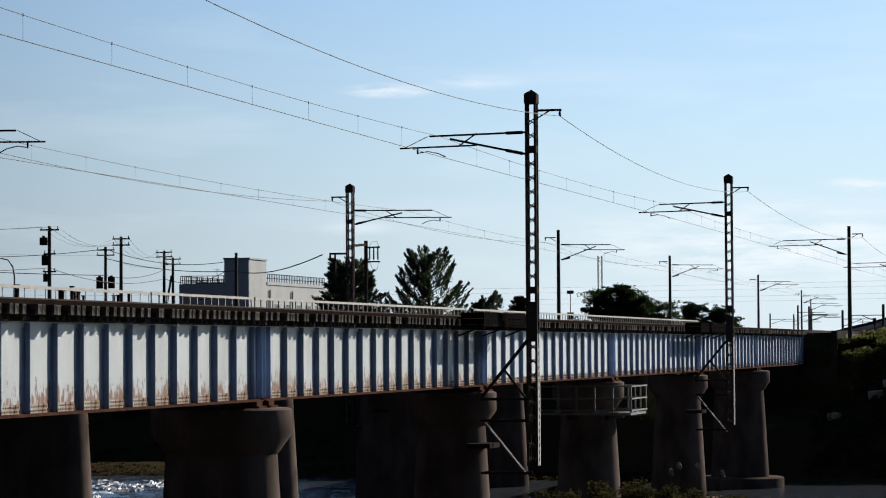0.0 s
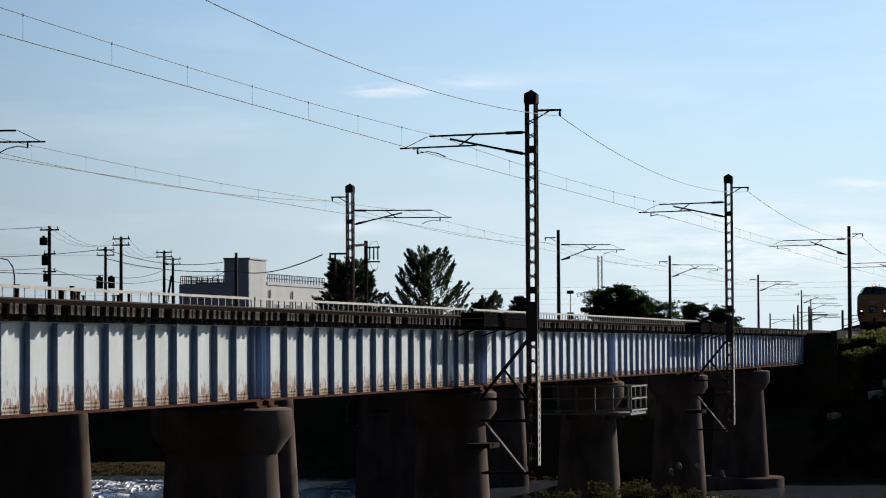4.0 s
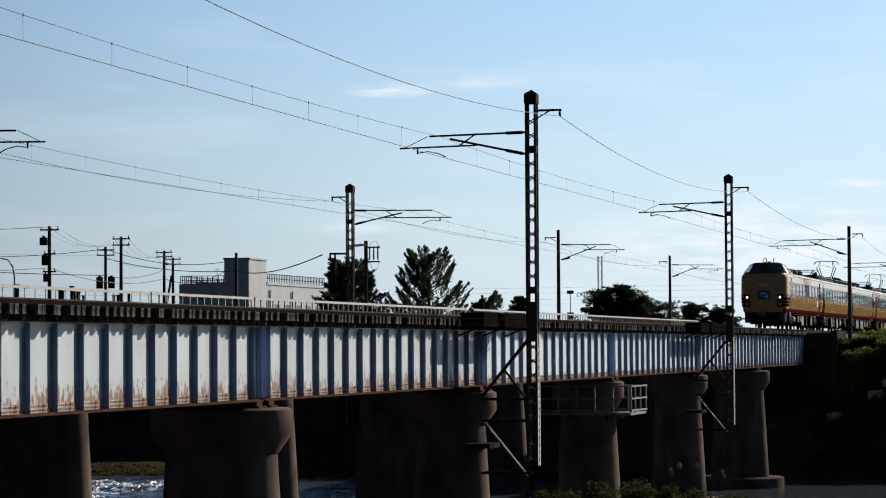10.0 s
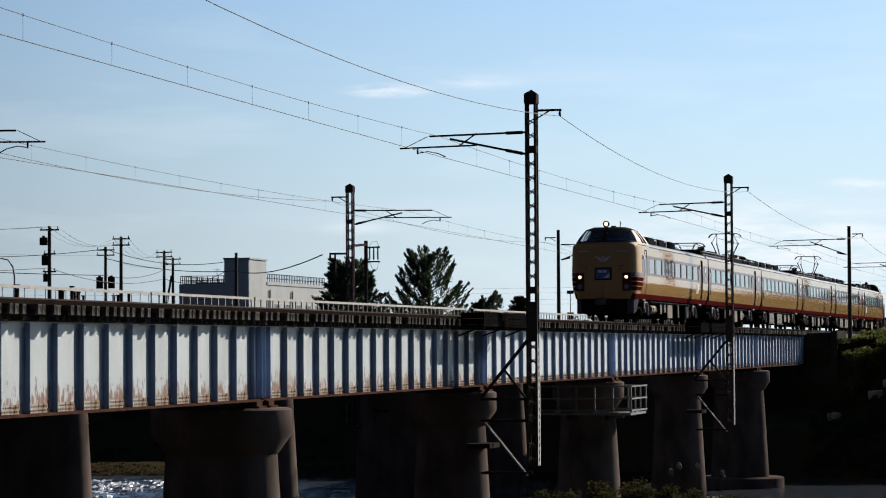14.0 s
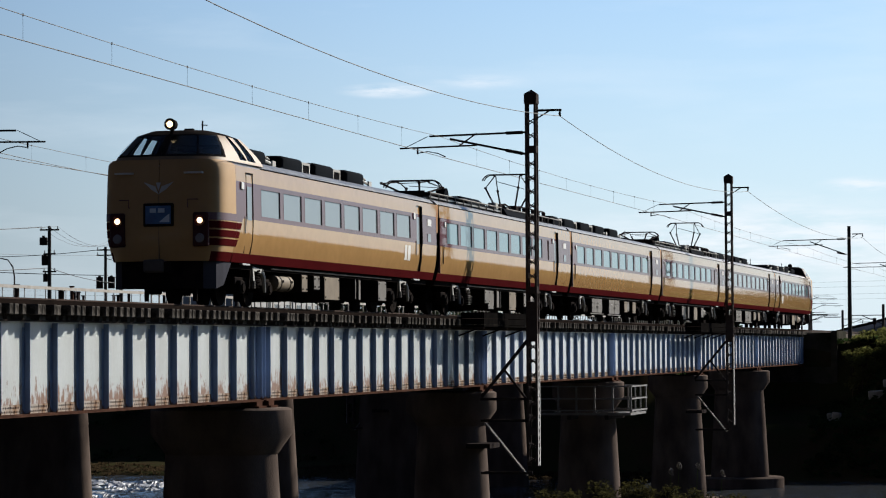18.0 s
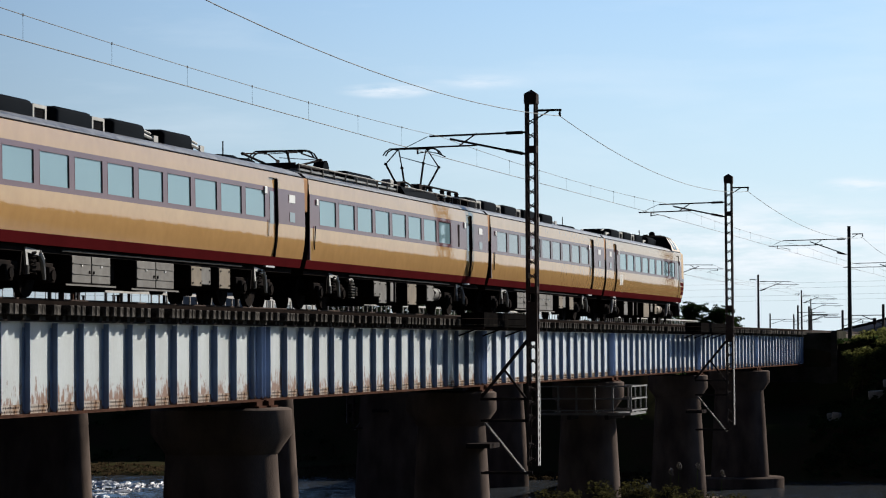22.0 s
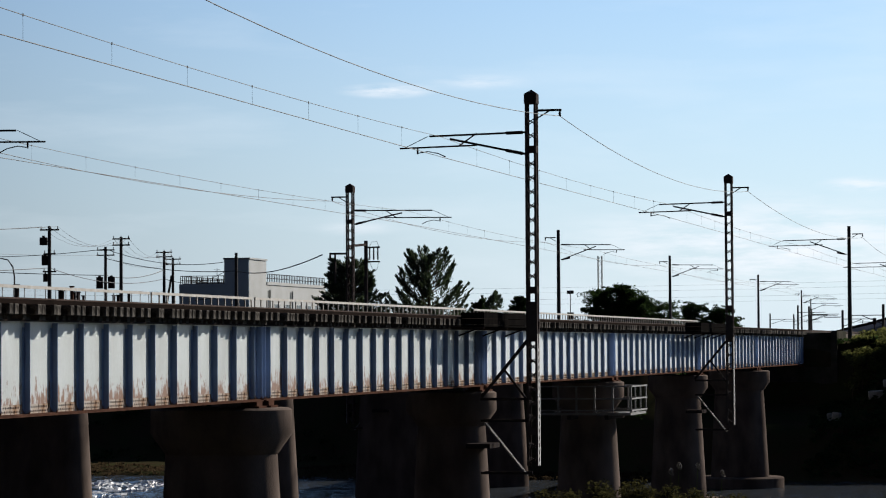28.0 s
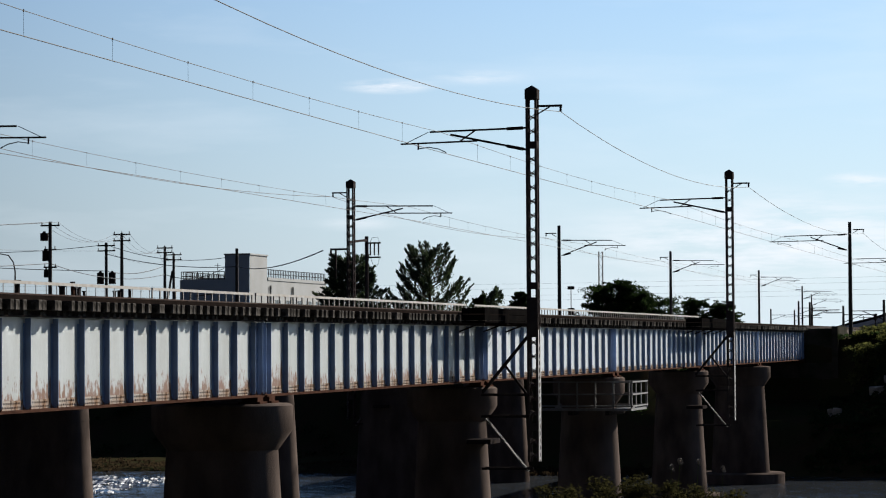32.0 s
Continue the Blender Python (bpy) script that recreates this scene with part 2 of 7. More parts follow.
# ---- building blocks ----
class Geo:
    """Collects boxes, rods, tubes and sheets into one mesh."""

    def __init__(self):
        self.v, self.f, self.mi, self.sm = [], [], [], []

    def add(self, verts, faces, mi=0, smooth=False):
        o = len(self.v)
        self.v += [tuple(p) for p in verts]
        self.f += [tuple(o + i for i in f) for f in faces]
        self.mi += [mi] * len(faces)
        self.sm += [smooth] * len(faces)
        return self

    def box(self, x0, x1, y0, y1, z0, z1, mi=0, m=None, ch=0.0):
        if ch:
            vs, fs = [], []
            for sx in (0, 1):
                for sy in (0, 1):
                    for sz in (0, 1):
                        c = ((x0, x1)[sx], (y0, y1)[sy], (z0, z1)[sz])
                        d = [(-ch, ch)[s == 0] for s in (sx, sy, sz)]
                        vs += [(c[0], c[1] + d[1], c[2] + d[2]), (c[0] + d[0], c[1], c[2] + d[2]), (c[0] + d[0], c[1] + d[1], c[2])]

            def i(sx, sy, sz, k):
                return (sx * 4 + sy * 2 + sz) * 3 + k
            fs += [(i(0, 0, 0, 0), i(0, 0, 1, 0), i(0, 1, 1, 0), i(0, 1, 0, 0)), (i(1, 0, 0, 0), i(1, 1, 0, 0), i(1, 1, 1, 0), i(1, 0, 1, 0)),
                   (i(0, 0, 0, 1), i(1, 0, 0, 1), i(1, 0, 1, 1), i(0, 0, 1, 1)), (i(0, 1, 0, 1), i(0, 1, 1, 1), i(1, 1, 1, 1), i(1, 1, 0, 1)),
                   (i(0, 0, 0, 2), i(0, 1, 0, 2), i(1, 1, 0, 2), i(1, 0, 0, 2)), (i(0, 0, 1, 2), i(1, 0, 1, 2), i(1, 1, 1, 2), i(0, 1, 1, 2))]
            for a in (0, 1):
                for b in (0, 1):
                    fs += [(i(a, b, 0, 0), i(a, b, 1, 0), i(a, b, 1, 1), i(a, b, 0, 1)), (i(a, 0, b, 0), i(a, 1, b, 0), i(a, 1, b, 2), i(a, 0, b, 2)),
                           (i(0, a, b, 1), i(1, a, b, 1), i(1, a, b, 2), i(0, a, b, 2))]
            fs += [tuple(i(a, b, c, k) for k in range(3)) for a in (0, 1) for b in (0, 1) for c in (0, 1)]
        else:
            vs = [(x, y, z) for x in (x0, x1) for y in (y0, y1) for z in (z0, z1)]
            fs = [(0, 1, 3, 2), (4, 6, 7, 5), (0, 4, 5, 1), (2, 3, 7, 6), (0, 2, 6, 4), (1, 5, 7, 3)]
        if m is not None:
            vs = [m @ Vector(p) for p in vs]
        return self.add(vs, fs, mi)

    def bar(self, p, q, w, h=None, mi=0):
        """A square bar from p to q."""
        p, q = Vector(p), Vector(q)
        d = q - p
        m = Matrix.Translation(p) @ d.to_track_quat("Z", "Y").to_matrix().to_4x4()
        h = h or w
        return self.box(-w / 2, w / 2, -h / 2, h / 2, 0, d.length, mi, m)

    def rod(self, p, q, r, r2=None, n=8, mi=0, cap=True):
        return self.tube([p, q], [r, r if r2 is None else r2], n, mi, cap)

    def tube(self, pts, r, n=6, mi=0, cap=True):
        pts = [Vector(p) for p in pts]
        rs = r if isinstance(r, (list, tuple)) else [r] * len(pts)
        vs, fs = [], []
        for k, p in enumerate(pts):
            d = (pts[min(k + 1, len(pts) - 1)] - pts[max(k - 1, 0)])
            if d.length < 1e-9:
                d = Vector((0, 0, 1))
            d.normalize()
            a = d.cross(Vector((0, 0, 1)) if abs(d.z) < 0.95 else Vector((1, 0, 0))).normalized()
            b = d.cross(a)
            vs += [p + (a * math.cos(t) + b * math.sin(t)) * rs[k] for t in (2 * math.pi * i / n for i in range(n))]
        for k in range(len(pts) - 1):
            fs += [(k * n + i, k * n + (i + 1) % n, (k + 1) * n + (i + 1) % n, (k + 1) * n + i) for i in range(n)]
        self.add(vs, fs, mi, n > 5)
        if cap:
            o = len(self.v) - len(vs)
            self.f += [tuple(o + i for i in reversed(range(n))), tuple(o + (len(pts) - 1) * n + i for i in range(n))]
            self.mi += [mi] * 2
            self.sm += [False] * 2
        return self

    def sweep(self, prof, y0, y1, mi=0, smooth=False, closed=True):
        """A section (x, z) drawn along y."""
        n = len(prof)
        vs = [(x, y0, z) for x, z in prof] + [(x, y1, z) for x, z in prof]
        k = n if closed else n - 1
        self.add(vs, [(i, (i + 1) % n, n + (i + 1) % n, n + i) for i in range(k)], mi, smooth)
        if closed:
            self.add(vs, [tuple(reversed(range(n))), tuple(range(n, 2 * n))], mi)
        return self

    def mesh(self, name, mats):
        me = bpy.data.meshes.new(name)
        me.from_pydata(self.v, [], self.f)
        for m in mats:
            me.materials.append(m)
        if len(mats) > 1:
            me.polygons.foreach_set("material_index", self.mi)
        if any(self.sm):
            me.polygons.foreach_set("use_smooth", self.sm)
        me.update()
        b = bmesh.new()
        b.from_mesh(me)
        if any(self.sm):
            bmesh.ops.remove_doubles(b, verts=b.verts, dist=0.0005)
        bmesh.ops.recalc_face_normals(b, faces=b.faces)
        b.to_mesh(me)
        b.free()
        if any(self.sm):
            me.set_sharp_from_angle(angle=radians(38))
        return me


def part(name, g, material, parent=None, label="", at=None):
    """Links a mesh as one object under a thing or under a part."""
    mats = material if isinstance(material, (list, tuple)) else [material]
    me = g if isinstance(g, bpy.types.Mesh) else g.mesh(name, mats)
    ob = new(name, me)
    if parent:
        ob.parent = parent
    if at is not None:
        ob.matrix_basis = at
    if label:
        ob["label"] = label
    return ob


def thing(name, label, category, at=None, group="", kind=""):
    ob = new(name)
    ob.empty_display_size = 0.2
    if at is not None:
        ob.matrix_basis = at
    return tagged(ob, label, category, group, kind)


def smoothstep(a, b, x):
    t = min(max((x - a) / (b - a), 0), 1)
    return t * t * (3 - 2 * t)


# ---- ground and river ----
M_GROUND = mat("grass_ground", (0.025, 0.028, 0.012), 0.95, col2=(0.035, 0.024, 0.015), scale=0.4, amount=0.9, fine=6, bump=0.6, spec=0.0)
M_BALLAST = mat("ballast", (0.12, 0.105, 0.09), 0.95, col2=(0.05, 0.042, 0.037), scale=4, fine=22, amount=0.8, bump=0.8, spec=0.03)
M_LEAF = leaf_mat("leaf_green", (0.06, 0.085, 0.022), (0.035, 0.05, 0.015), (0.12, 0.16, 0.03))
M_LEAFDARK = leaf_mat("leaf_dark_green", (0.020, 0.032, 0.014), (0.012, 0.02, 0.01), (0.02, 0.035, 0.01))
M_LEAFGLOSS = leaf_mat("leaf_dark_glossy", (0.04, 0.055, 0.035), (0.022, 0.034, 0.02), (0.035, 0.05, 0.022), 0.5)
M_BARK = mat("bark", (0.07, 0.05, 0.035), 0.95, scale=6, amount=0.7, bump=0.6, spec=0.1)


def bank(x, y):
    """Height of the ground."""
    z = 6.4
    z += (1.2 - 6.4) * smoothstep(22, 34, y)
    z += (-1.6 - 1.2) * smoothstep(98, 110, y + 6 * noise.noise((x * 0.03, 0, 0)))
    edge = 163.5 + 2.0 * noise.noise((x * 0.06, 3, 0)) + (x + 20) * -0.03
    z += (0.25 + 1.6) * smoothstep(edge - 2.5, edge + 1, y) + 8.0 * min(max((y - edge - 1.5 - 16 * smoothstep(-42, -52, x)) / 9.5, 0), 1)
    z -= 1.9 * smoothstep(196, 210, y)
    z += 0.25 * noise.noise((x * 0.2, y * 0.2, 0)) * (1 if abs(x) < 150 else 0)
    for track in (NEAR, FAR):
        if y > 179.6 or y < -7:
            z = max(z, RAIL - 0.62 - max(0, abs(x - track) - 2.6) / 1.5)
    if abs(x - NEAR) < 9 and 160 < y < 179.6:
        k = smoothstep(4.0, 9.0, abs(x - NEAR))
        z = min(z, 2.0 + (y - 160) * 0.12) * (1 - k) + z * k
    return z


def steps(*runs):
    out = []
    for a, b, d in runs:
        k = max(1, round((b - a) / d))
        out += [a + (b - a) * i / k for i in range(k)]
    return out + [runs[-1][1]]


def ground():
    xs = steps((-3000, -300, 300), (-300, -120, 20), (-120, -50, 4), (-50, 10, 1.5), (10, 60, 6), (60, 300, 30), (300, 3000, 300))
    ys = steps((-1500, -60, 160), (-60, 20, 8), (20, 36, 2), (36, 96, 6), (96, 160, 4), (160, 198, 1.2), (198, 300, 10), (300, 4800, 300))
    g = Geo()
    vs = [(x, y, bank(x, y)) for y in ys for x in xs]
    n = len(xs)
    g.add(vs, [(j * n + i, j * n + i + 1, (j + 1) * n + i + 1, (j + 1) * n + i) for j in range(len(ys) - 1) for i in range(n - 1)], 0, True)
    tagged(part("ground", g, M_GROUND), "dark grassy river banks and flat land beyond", "ground", kind="structure")


def water_material():
    m = bpy.data.materials.new("river_water")
    m.use_nodes = True
    n, l = m.node_tree.nodes, m.node_tree.links
    b = n["Principled BSDF"]
    b.inputs["Roughness"].default_value = 0.12
    b.inputs["IOR"].default_value = 1.33
    tc, mp = n.new("ShaderNodeTexCoord"), n.new("ShaderNodeMapping")
    mp.inputs["Scale"].default_value = (1.0, 0.35, 1.0)
    l.new(tc.outputs["Object"], mp.inputs["Vector"])
    a, c = n.new("ShaderNodeTexNoise"), n.new("ShaderNodeTexNoise")
    a.inputs["Scale"].default_value, a.inputs["Detail"].default_value = 1.1, 6
    c.inputs["Scale"].default_value, c.inputs["Detail"].default_value = 0.09, 2
    l.new(mp.outputs["Vector"], a.inputs["Vector"])
    l.new(mp.outputs["Vector"], c.inputs["Vector"])
    r = n.new("ShaderNodeValToRGB")
    r.color_ramp.elements[0].color, r.color_ramp.elements[1].color = (0.015, 0.018, 0.024, 1), (0.05, 0.055, 0.06, 1)
    l.new(c.outputs["Fac"], r.inputs["Fac"])
    l.new(r.outputs["Color"], b.inputs["Base Color"])
    bp = n.new("ShaderNodeBump")
    bp.inputs["Strength"].default_value, bp.inputs["Distance"].default_value = 0.9, 0.25
    l.new(a.outputs["Fac"], bp.inputs["Height"])
    l.new(bp.outputs["Normal"], b.inputs["Normal"])
    return m


def river():
    g = Geo()
    xs, ys = steps((-600, -90, 60), (-90, 0, 1.5), (0, 600, 60)), steps((96, 130, 4), (130, 168, 0.8))
    n = len(xs)

    def wave(x, y):
        rough = smoothstep(-45, -58, x) if x < -45 else 0
        return (0.03 + 0.16 * rough) * noise.noise((x * 0.7, y * 0.45, 1)) + 0.12 * rough * noise.noise((x * 1.7, y * 1.1, 5))
    vs = [(x, y, wave(x, y)) for y in ys for x in xs]
    g.add(vs, [(j * n + i, j * n + i + 1, (j + 1) * n + i + 1, (j + 1) * n + i) for j in range(len(ys) - 1) for i in range(n - 1)], 0, True)
    tagged(part("water", g, water_material()), "dark rippling river water under the bridge", "water", kind="structure")


ground()
river()

# ---- the two bridges ----
GIRDER_TOP = EYE_Z + 0.57
GIRDER_LOW = EYE_Z - 1.31
WEB = 0.95                     # from the track's centre line to each web
PANEL = 1.4


def girder_span(track, y0, y1, near):
    """One plate girder span: two webs with their flanges and stiffeners, cross frames between them."""
    top = thing("girder_span", "pale blue-grey riveted steel plate girder span with rusty bottom flange" if near else "pale steel plate girder span of the far track's bridge",
                "bridge girder", pose(track, y0, GIRDER_LOW), "spans of the railway bridge")
    ln, h = y1 - y0 - 0.24, GIRDER_TOP - GIRDER_LOW
    a = 0.12
    for side in (1, -1):
        x = WEB * side
        part("web", Geo().box(x - 0.008, x + 0.008, a, a + ln, 0.03, h - 0.03), M_WEBSHEEN if y0 > 80 else M_WEB, top)
        # near-black top flange: the shadow of the sleepers above is put into its colour
        part("top_flange", Geo().box(x - 0.19, x + 0.19, a, a + ln, h - 0.035, h), M_DARKSTEEL, top)
        part("flange_angle", Geo().sweep([(x + 0.0081, h - 0.0351), (x + 0.11, h - 0.0351), (x + 0.11, h - 0.055), (x + 0.022, h - 0.055), (x + 0.022, h - 0.15), (x + 0.0081, h - 0.15)], a, a + ln), M_WEBSHEEN if y0 > 80 else M_WEB, top)
        part("bottom_flange", Geo().box(x - 0.19, x + 0.19, a, a + ln, 0, 0.035), M_RUST, top, "rusty bottom flange")
        for xa, xb in ((x + 0.0081, x + 0.12), (x - 0.12, x - 0.0081)):
            part("flange_angle", Geo().box(xa, xb, a, a + ln, 0.0351, 0.055), M_RUST, top)
    n = round((ln - 0.8) / PANEL)
    first = a + (ln - n * PANEL) / 2
    distant_span = y0 > 80
    key = ("stiff", distant_span)
    if key not in SHARED:
        deep = 0.134 if distant_span else 0.14
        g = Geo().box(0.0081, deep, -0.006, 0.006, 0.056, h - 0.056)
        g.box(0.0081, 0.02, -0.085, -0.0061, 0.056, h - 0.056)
        SHARED[key] = g.mesh("stiffener", [M_STIFF_DISTANT if distant_span else M_STIFF])
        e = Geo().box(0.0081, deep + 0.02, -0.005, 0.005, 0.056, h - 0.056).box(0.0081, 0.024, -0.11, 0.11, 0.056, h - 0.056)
        SHARED[("end", distant_span)] = e.mesh("end_stiffener", [M_STIFF_DISTANT if distant_span else M_STIFF])
        r = Geo()
        for k in range(9):
            for z in (0.11, 0.19):
                y = 0.2 + k * 0.12 + (0.06 if z > 0.15 else 0)
                r.box(0.014, 0.032, y - 0.02, y + 0.02, z - 0.02, z + 0.02, ch=0.008)
        r.box(0.0081, 0.016, 0.02, PANEL - 0.1, 0.056, 0.24)
        SHARED["rivets"] = r.mesh("angle", [M_RUSTPANEL])
    for k in range(n + 1):
        y = first + k * PANEL
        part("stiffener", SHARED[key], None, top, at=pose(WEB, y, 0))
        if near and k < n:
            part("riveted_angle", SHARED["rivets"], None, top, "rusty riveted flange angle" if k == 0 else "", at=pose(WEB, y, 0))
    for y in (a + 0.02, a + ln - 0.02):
        part("end_stiffener", SHARED[("end", distant_span)], None, top, at=pose(WEB, y, 0))
    for k in range(0, n + 1, 4):
        y = first + k * PANEL + 0.05
        g = Geo().bar((-WEB + 0.02, y, 0.15), (WEB - 0.02, y, h - 0.2), 0.08).bar((-WEB + 0.02, y + 0.09, h - 0.2), (WEB - 0.02, y + 0.09, 0.15), 0.08)
        g.bar((-WEB + 0.02, y + 0.045, 0.12), (WEB - 0.02, y + 0.045, 0.12), 0.08).bar((-WEB + 0.02, y + 0.045, h - 0.14), (WEB - 0.02, y + 0.045, h - 0.14), 0.08)
        part("cross_frame", g, M_STIFF, top)
    for y in (a + 0.35, a + ln - 0.35):
        for side in (1, -1):
            part("bearing", Geo().box(WEB * side - 0.2, WEB * side + 0.2, y - 0.22, y + 0.22, -0.11, 0).box(WEB * side - 0.28, WEB * side + 0.28, y - 0.3, y + 0.3, -0.16, -0.11), M_RUST, top)
    return top


SHARED = {}
M_RUSTPANEL = mat("rusted_paint", (0.19, 0.095, 0.04), 0.8, col2=(0.36, 0.33, 0.29), scale=2.2, amount=0.95, bump=0.4, rust=(0.04, 0.017, 0.010), spec=0.1)


def pier(track, y, z_top, head, slim=0.0, wide=0.0):
    """A wall pier with rounded ends, a wider head and a footing in the water."""
    top = thing("bridge_pier", "weathered dark concrete bridge pier with rounded ends and corbelled head", "bridge pier", pose(track, y, 0), "piers of the railway bridge")

    def ring(half, r, z):
        half += wide - slim - (0.22 if wide else 0.6 * r)
        r += 0.22 if wide else 0.6 * r
        pts = []
        for k in range(13):
            t = -math.pi / 2 + math.pi * k / 12
            pts.append((half - wide + r * math.cos(t), r * math.sin(t), z))
        for k in range(13):
            t = math.pi / 2 + math.pi * k / 12
            pts.append((-half - wide + r * math.cos(t), r * math.sin(t), z))
        return pts

    def stack(rings):
        g = Geo()
        n = len(rings[0])
        for a, b in zip(rings, rings[1:]):
            g.add(a + b, [(i, (i + 1) % n, n + (i + 1) % n, n + i) for i in range(n)], 0, True)
        g.add(rings[0], [tuple(reversed(range(n)))])
        g.add(rings[-1], [tuple(range(n))])
        return g
    zb = head
    shaft = stack([ring(1.05, 0.78, -1.8), ring(0.85, 0.56, zb - 0.5)])
    part("shaft", shaft, M_CONC, top)
    flare = 0.0 if slim > 0.3 else 0.2
    cap = stack([ring(0.85, 0.57, zb - 0.499), ring(0.8 + flare, 0.58 + flare, zb), ring(0.8 + flare, 0.58 + flare, z_top - 0.05), ring(0.76 + flare, 0.54 + flare, z_top)])
    part("pier_head", cap, M_CONC, top)
    low = 0.8 if wide else 0.0
    part("footing", stack([ring(1.2, 1.35, -1.9), ring(1.2, 1.35, 0.55 - low), ring(1.15, 1.28, 0.62 - low)]), M_CONC, top)
    return top


# darker than the pier concrete: shade under the bank put into the abutment colour
M_ABUT = mat("shaded_abutment_concrete", (0.055, 0.05, 0.042), 0.95, col2=(0.02, 0.022, 0.014), scale=1.0, amount=0.9, bump=0.4, spec=0.02)


def abutment(track, y, sign):
    top = thing("abutment", "dark concrete abutment of the railway bridge set in the bank", "abutment", pose(track, y, 0))
    s = sign
    g = Geo().box(-3.0, 3.0, min(0, 3 * s), max(0, 3 * s), -1.5, GIRDER_LOW - 0.17)
    part("seat_wall", g, M_ABUT, top)
    part("ballast_wall", Geo().box(-3.0, 3.0, min(0.6 * s, 3 * s), max(0.6 * s, 3 * s), GIRDER_LOW - 0.168, RAIL - 0.25), M_ABUT, top)
    for x in (-3.3, 2.9):
        part("wing_wall", Geo().box(x, x + 0.4, min(0.02 * s, 6 * s), max(0.02 * s, 6 * s), -1.4, RAIL - 0.1), M_ABUT, top)
    return top


def rail_section(g, x, y0, y1, z):
    prof = [(-0.065, 0), (0.065, 0), (0.065, 0.012), (0.01, 0.03), (0.01, 0.115), (0.033, 0.122), (0.033, 0.15), (0.024, 0.155), (-0.024, 0.155), (-0.033, 0.15), (-0.033, 0.122), (-0.01, 0.115), (-0.01, 0.03), (-0.065, 0.012)]
    g.sweep([(x + a, z + b) for a, b in prof], y0, y1)


M_EDGE = mat("tarred_edge_timber", (0.017, 0.012, 0.010), 0.9, col2=(0.009, 0.007, 0.006), scale=1.5, amount=0.9, fine=20, bump=0.4, spec=0.02)


def track(x, label):
    """Rails, guard rails and timber sleepers on the bridge, sleepers in ballast beyond it."""
    top = thing("railway_track", label, "railway track", pose(x, 0, RAIL - 0.155), kind="structure")
    for s in (-1, 1):
        g = Geo()
        rail_section(g, s * 0.5665, -200, 440, 0)
        part("rail", g, M_RAILTOP, top)
        g = Geo()
        rail_section(g, s * 0.33, -7, 179.4, -0.01)
        part("guard_rail", g, M_RAILTOP, top)
        part("edge_timber", Geo().box(s * 1.17 - 0.07, s * 1.17 + 0.07, -7, 179.4, 0.001, 0.085), M_EDGE, top)
    sl = SHARED.setdefault("sleeper", Geo().box(-1.42, 1.42, -0.095, 0.095, -0.205, 0, ch=0.012).box(-1.1, 1.1, -0.08, 0.08, -0.293, -0.205).mesh("sleeper", [M_TIE]))
    rest = Geo()
    y = -6.8
    near = x == NEAR
    while y < 179.2:
        ov = random.uniform(-0.10, 0.05)
        if near and 44 < y < 160:
            part("sleeper", sl, None, top, at=pose(ov, y + random.uniform(-0.015, 0.015), 0))
        else:
            rest.box(-1.42 + ov, 1.42 + ov, y - 0.095, y + 0.095, -0.205, 0).box(-1.1, 1.1, y - 0.08, y + 0.08, -0.293, -0.205)
        y += 0.42
    y = 180.5
    while y < 420:
        rest.box(-1.05, 1.05, y - 0.11, y + 0.11, -0.17, 0)
        y += 0.62
    tagged(part("sleepers", rest, M_TIE, top), kind="stuff")
    bal = Geo().sweep([(-2.4, -0.75), (2.4, -0.75), (1.6, -0.1), (1.2, -0.06), (-1.2, -0.06), (-1.6, -0.1)], 180.2, 440)
    bal.sweep([(-2.4, -0.75), (2.4, -0.75), (1.6, -0.1), (-1.6, -0.1)], -200, -7.4)
    part("ballast_bed", bal, M_BALLAST, top, "grey crushed stone ballast")
    return top


for tr, near in ((NEAR, True), (FAR, False)):
    shift = 0 if near else -0.4
    for a, b in zip(ROWS, ROWS[1:]):
        girder_span(tr, a + shift, b + shift, near)
    for y in ROWS[1:-1]:
        pier(tr, y + shift, GIRDER_LOW - 0.165, GIRDER_LOW - 0.8, (0.28 if 80 < y < 140 else 0.0) if near else 0.35, 0.0 if near else 0.75)
    abutment(tr, ROWS[-1] + shift, 1)
    abutment(tr, ROWS[0] + shift, -1)
track(NEAR, "railway track on timber sleepers over the girder bridge")
track(FAR, "second railway track on timber sleepers over the far bridge")


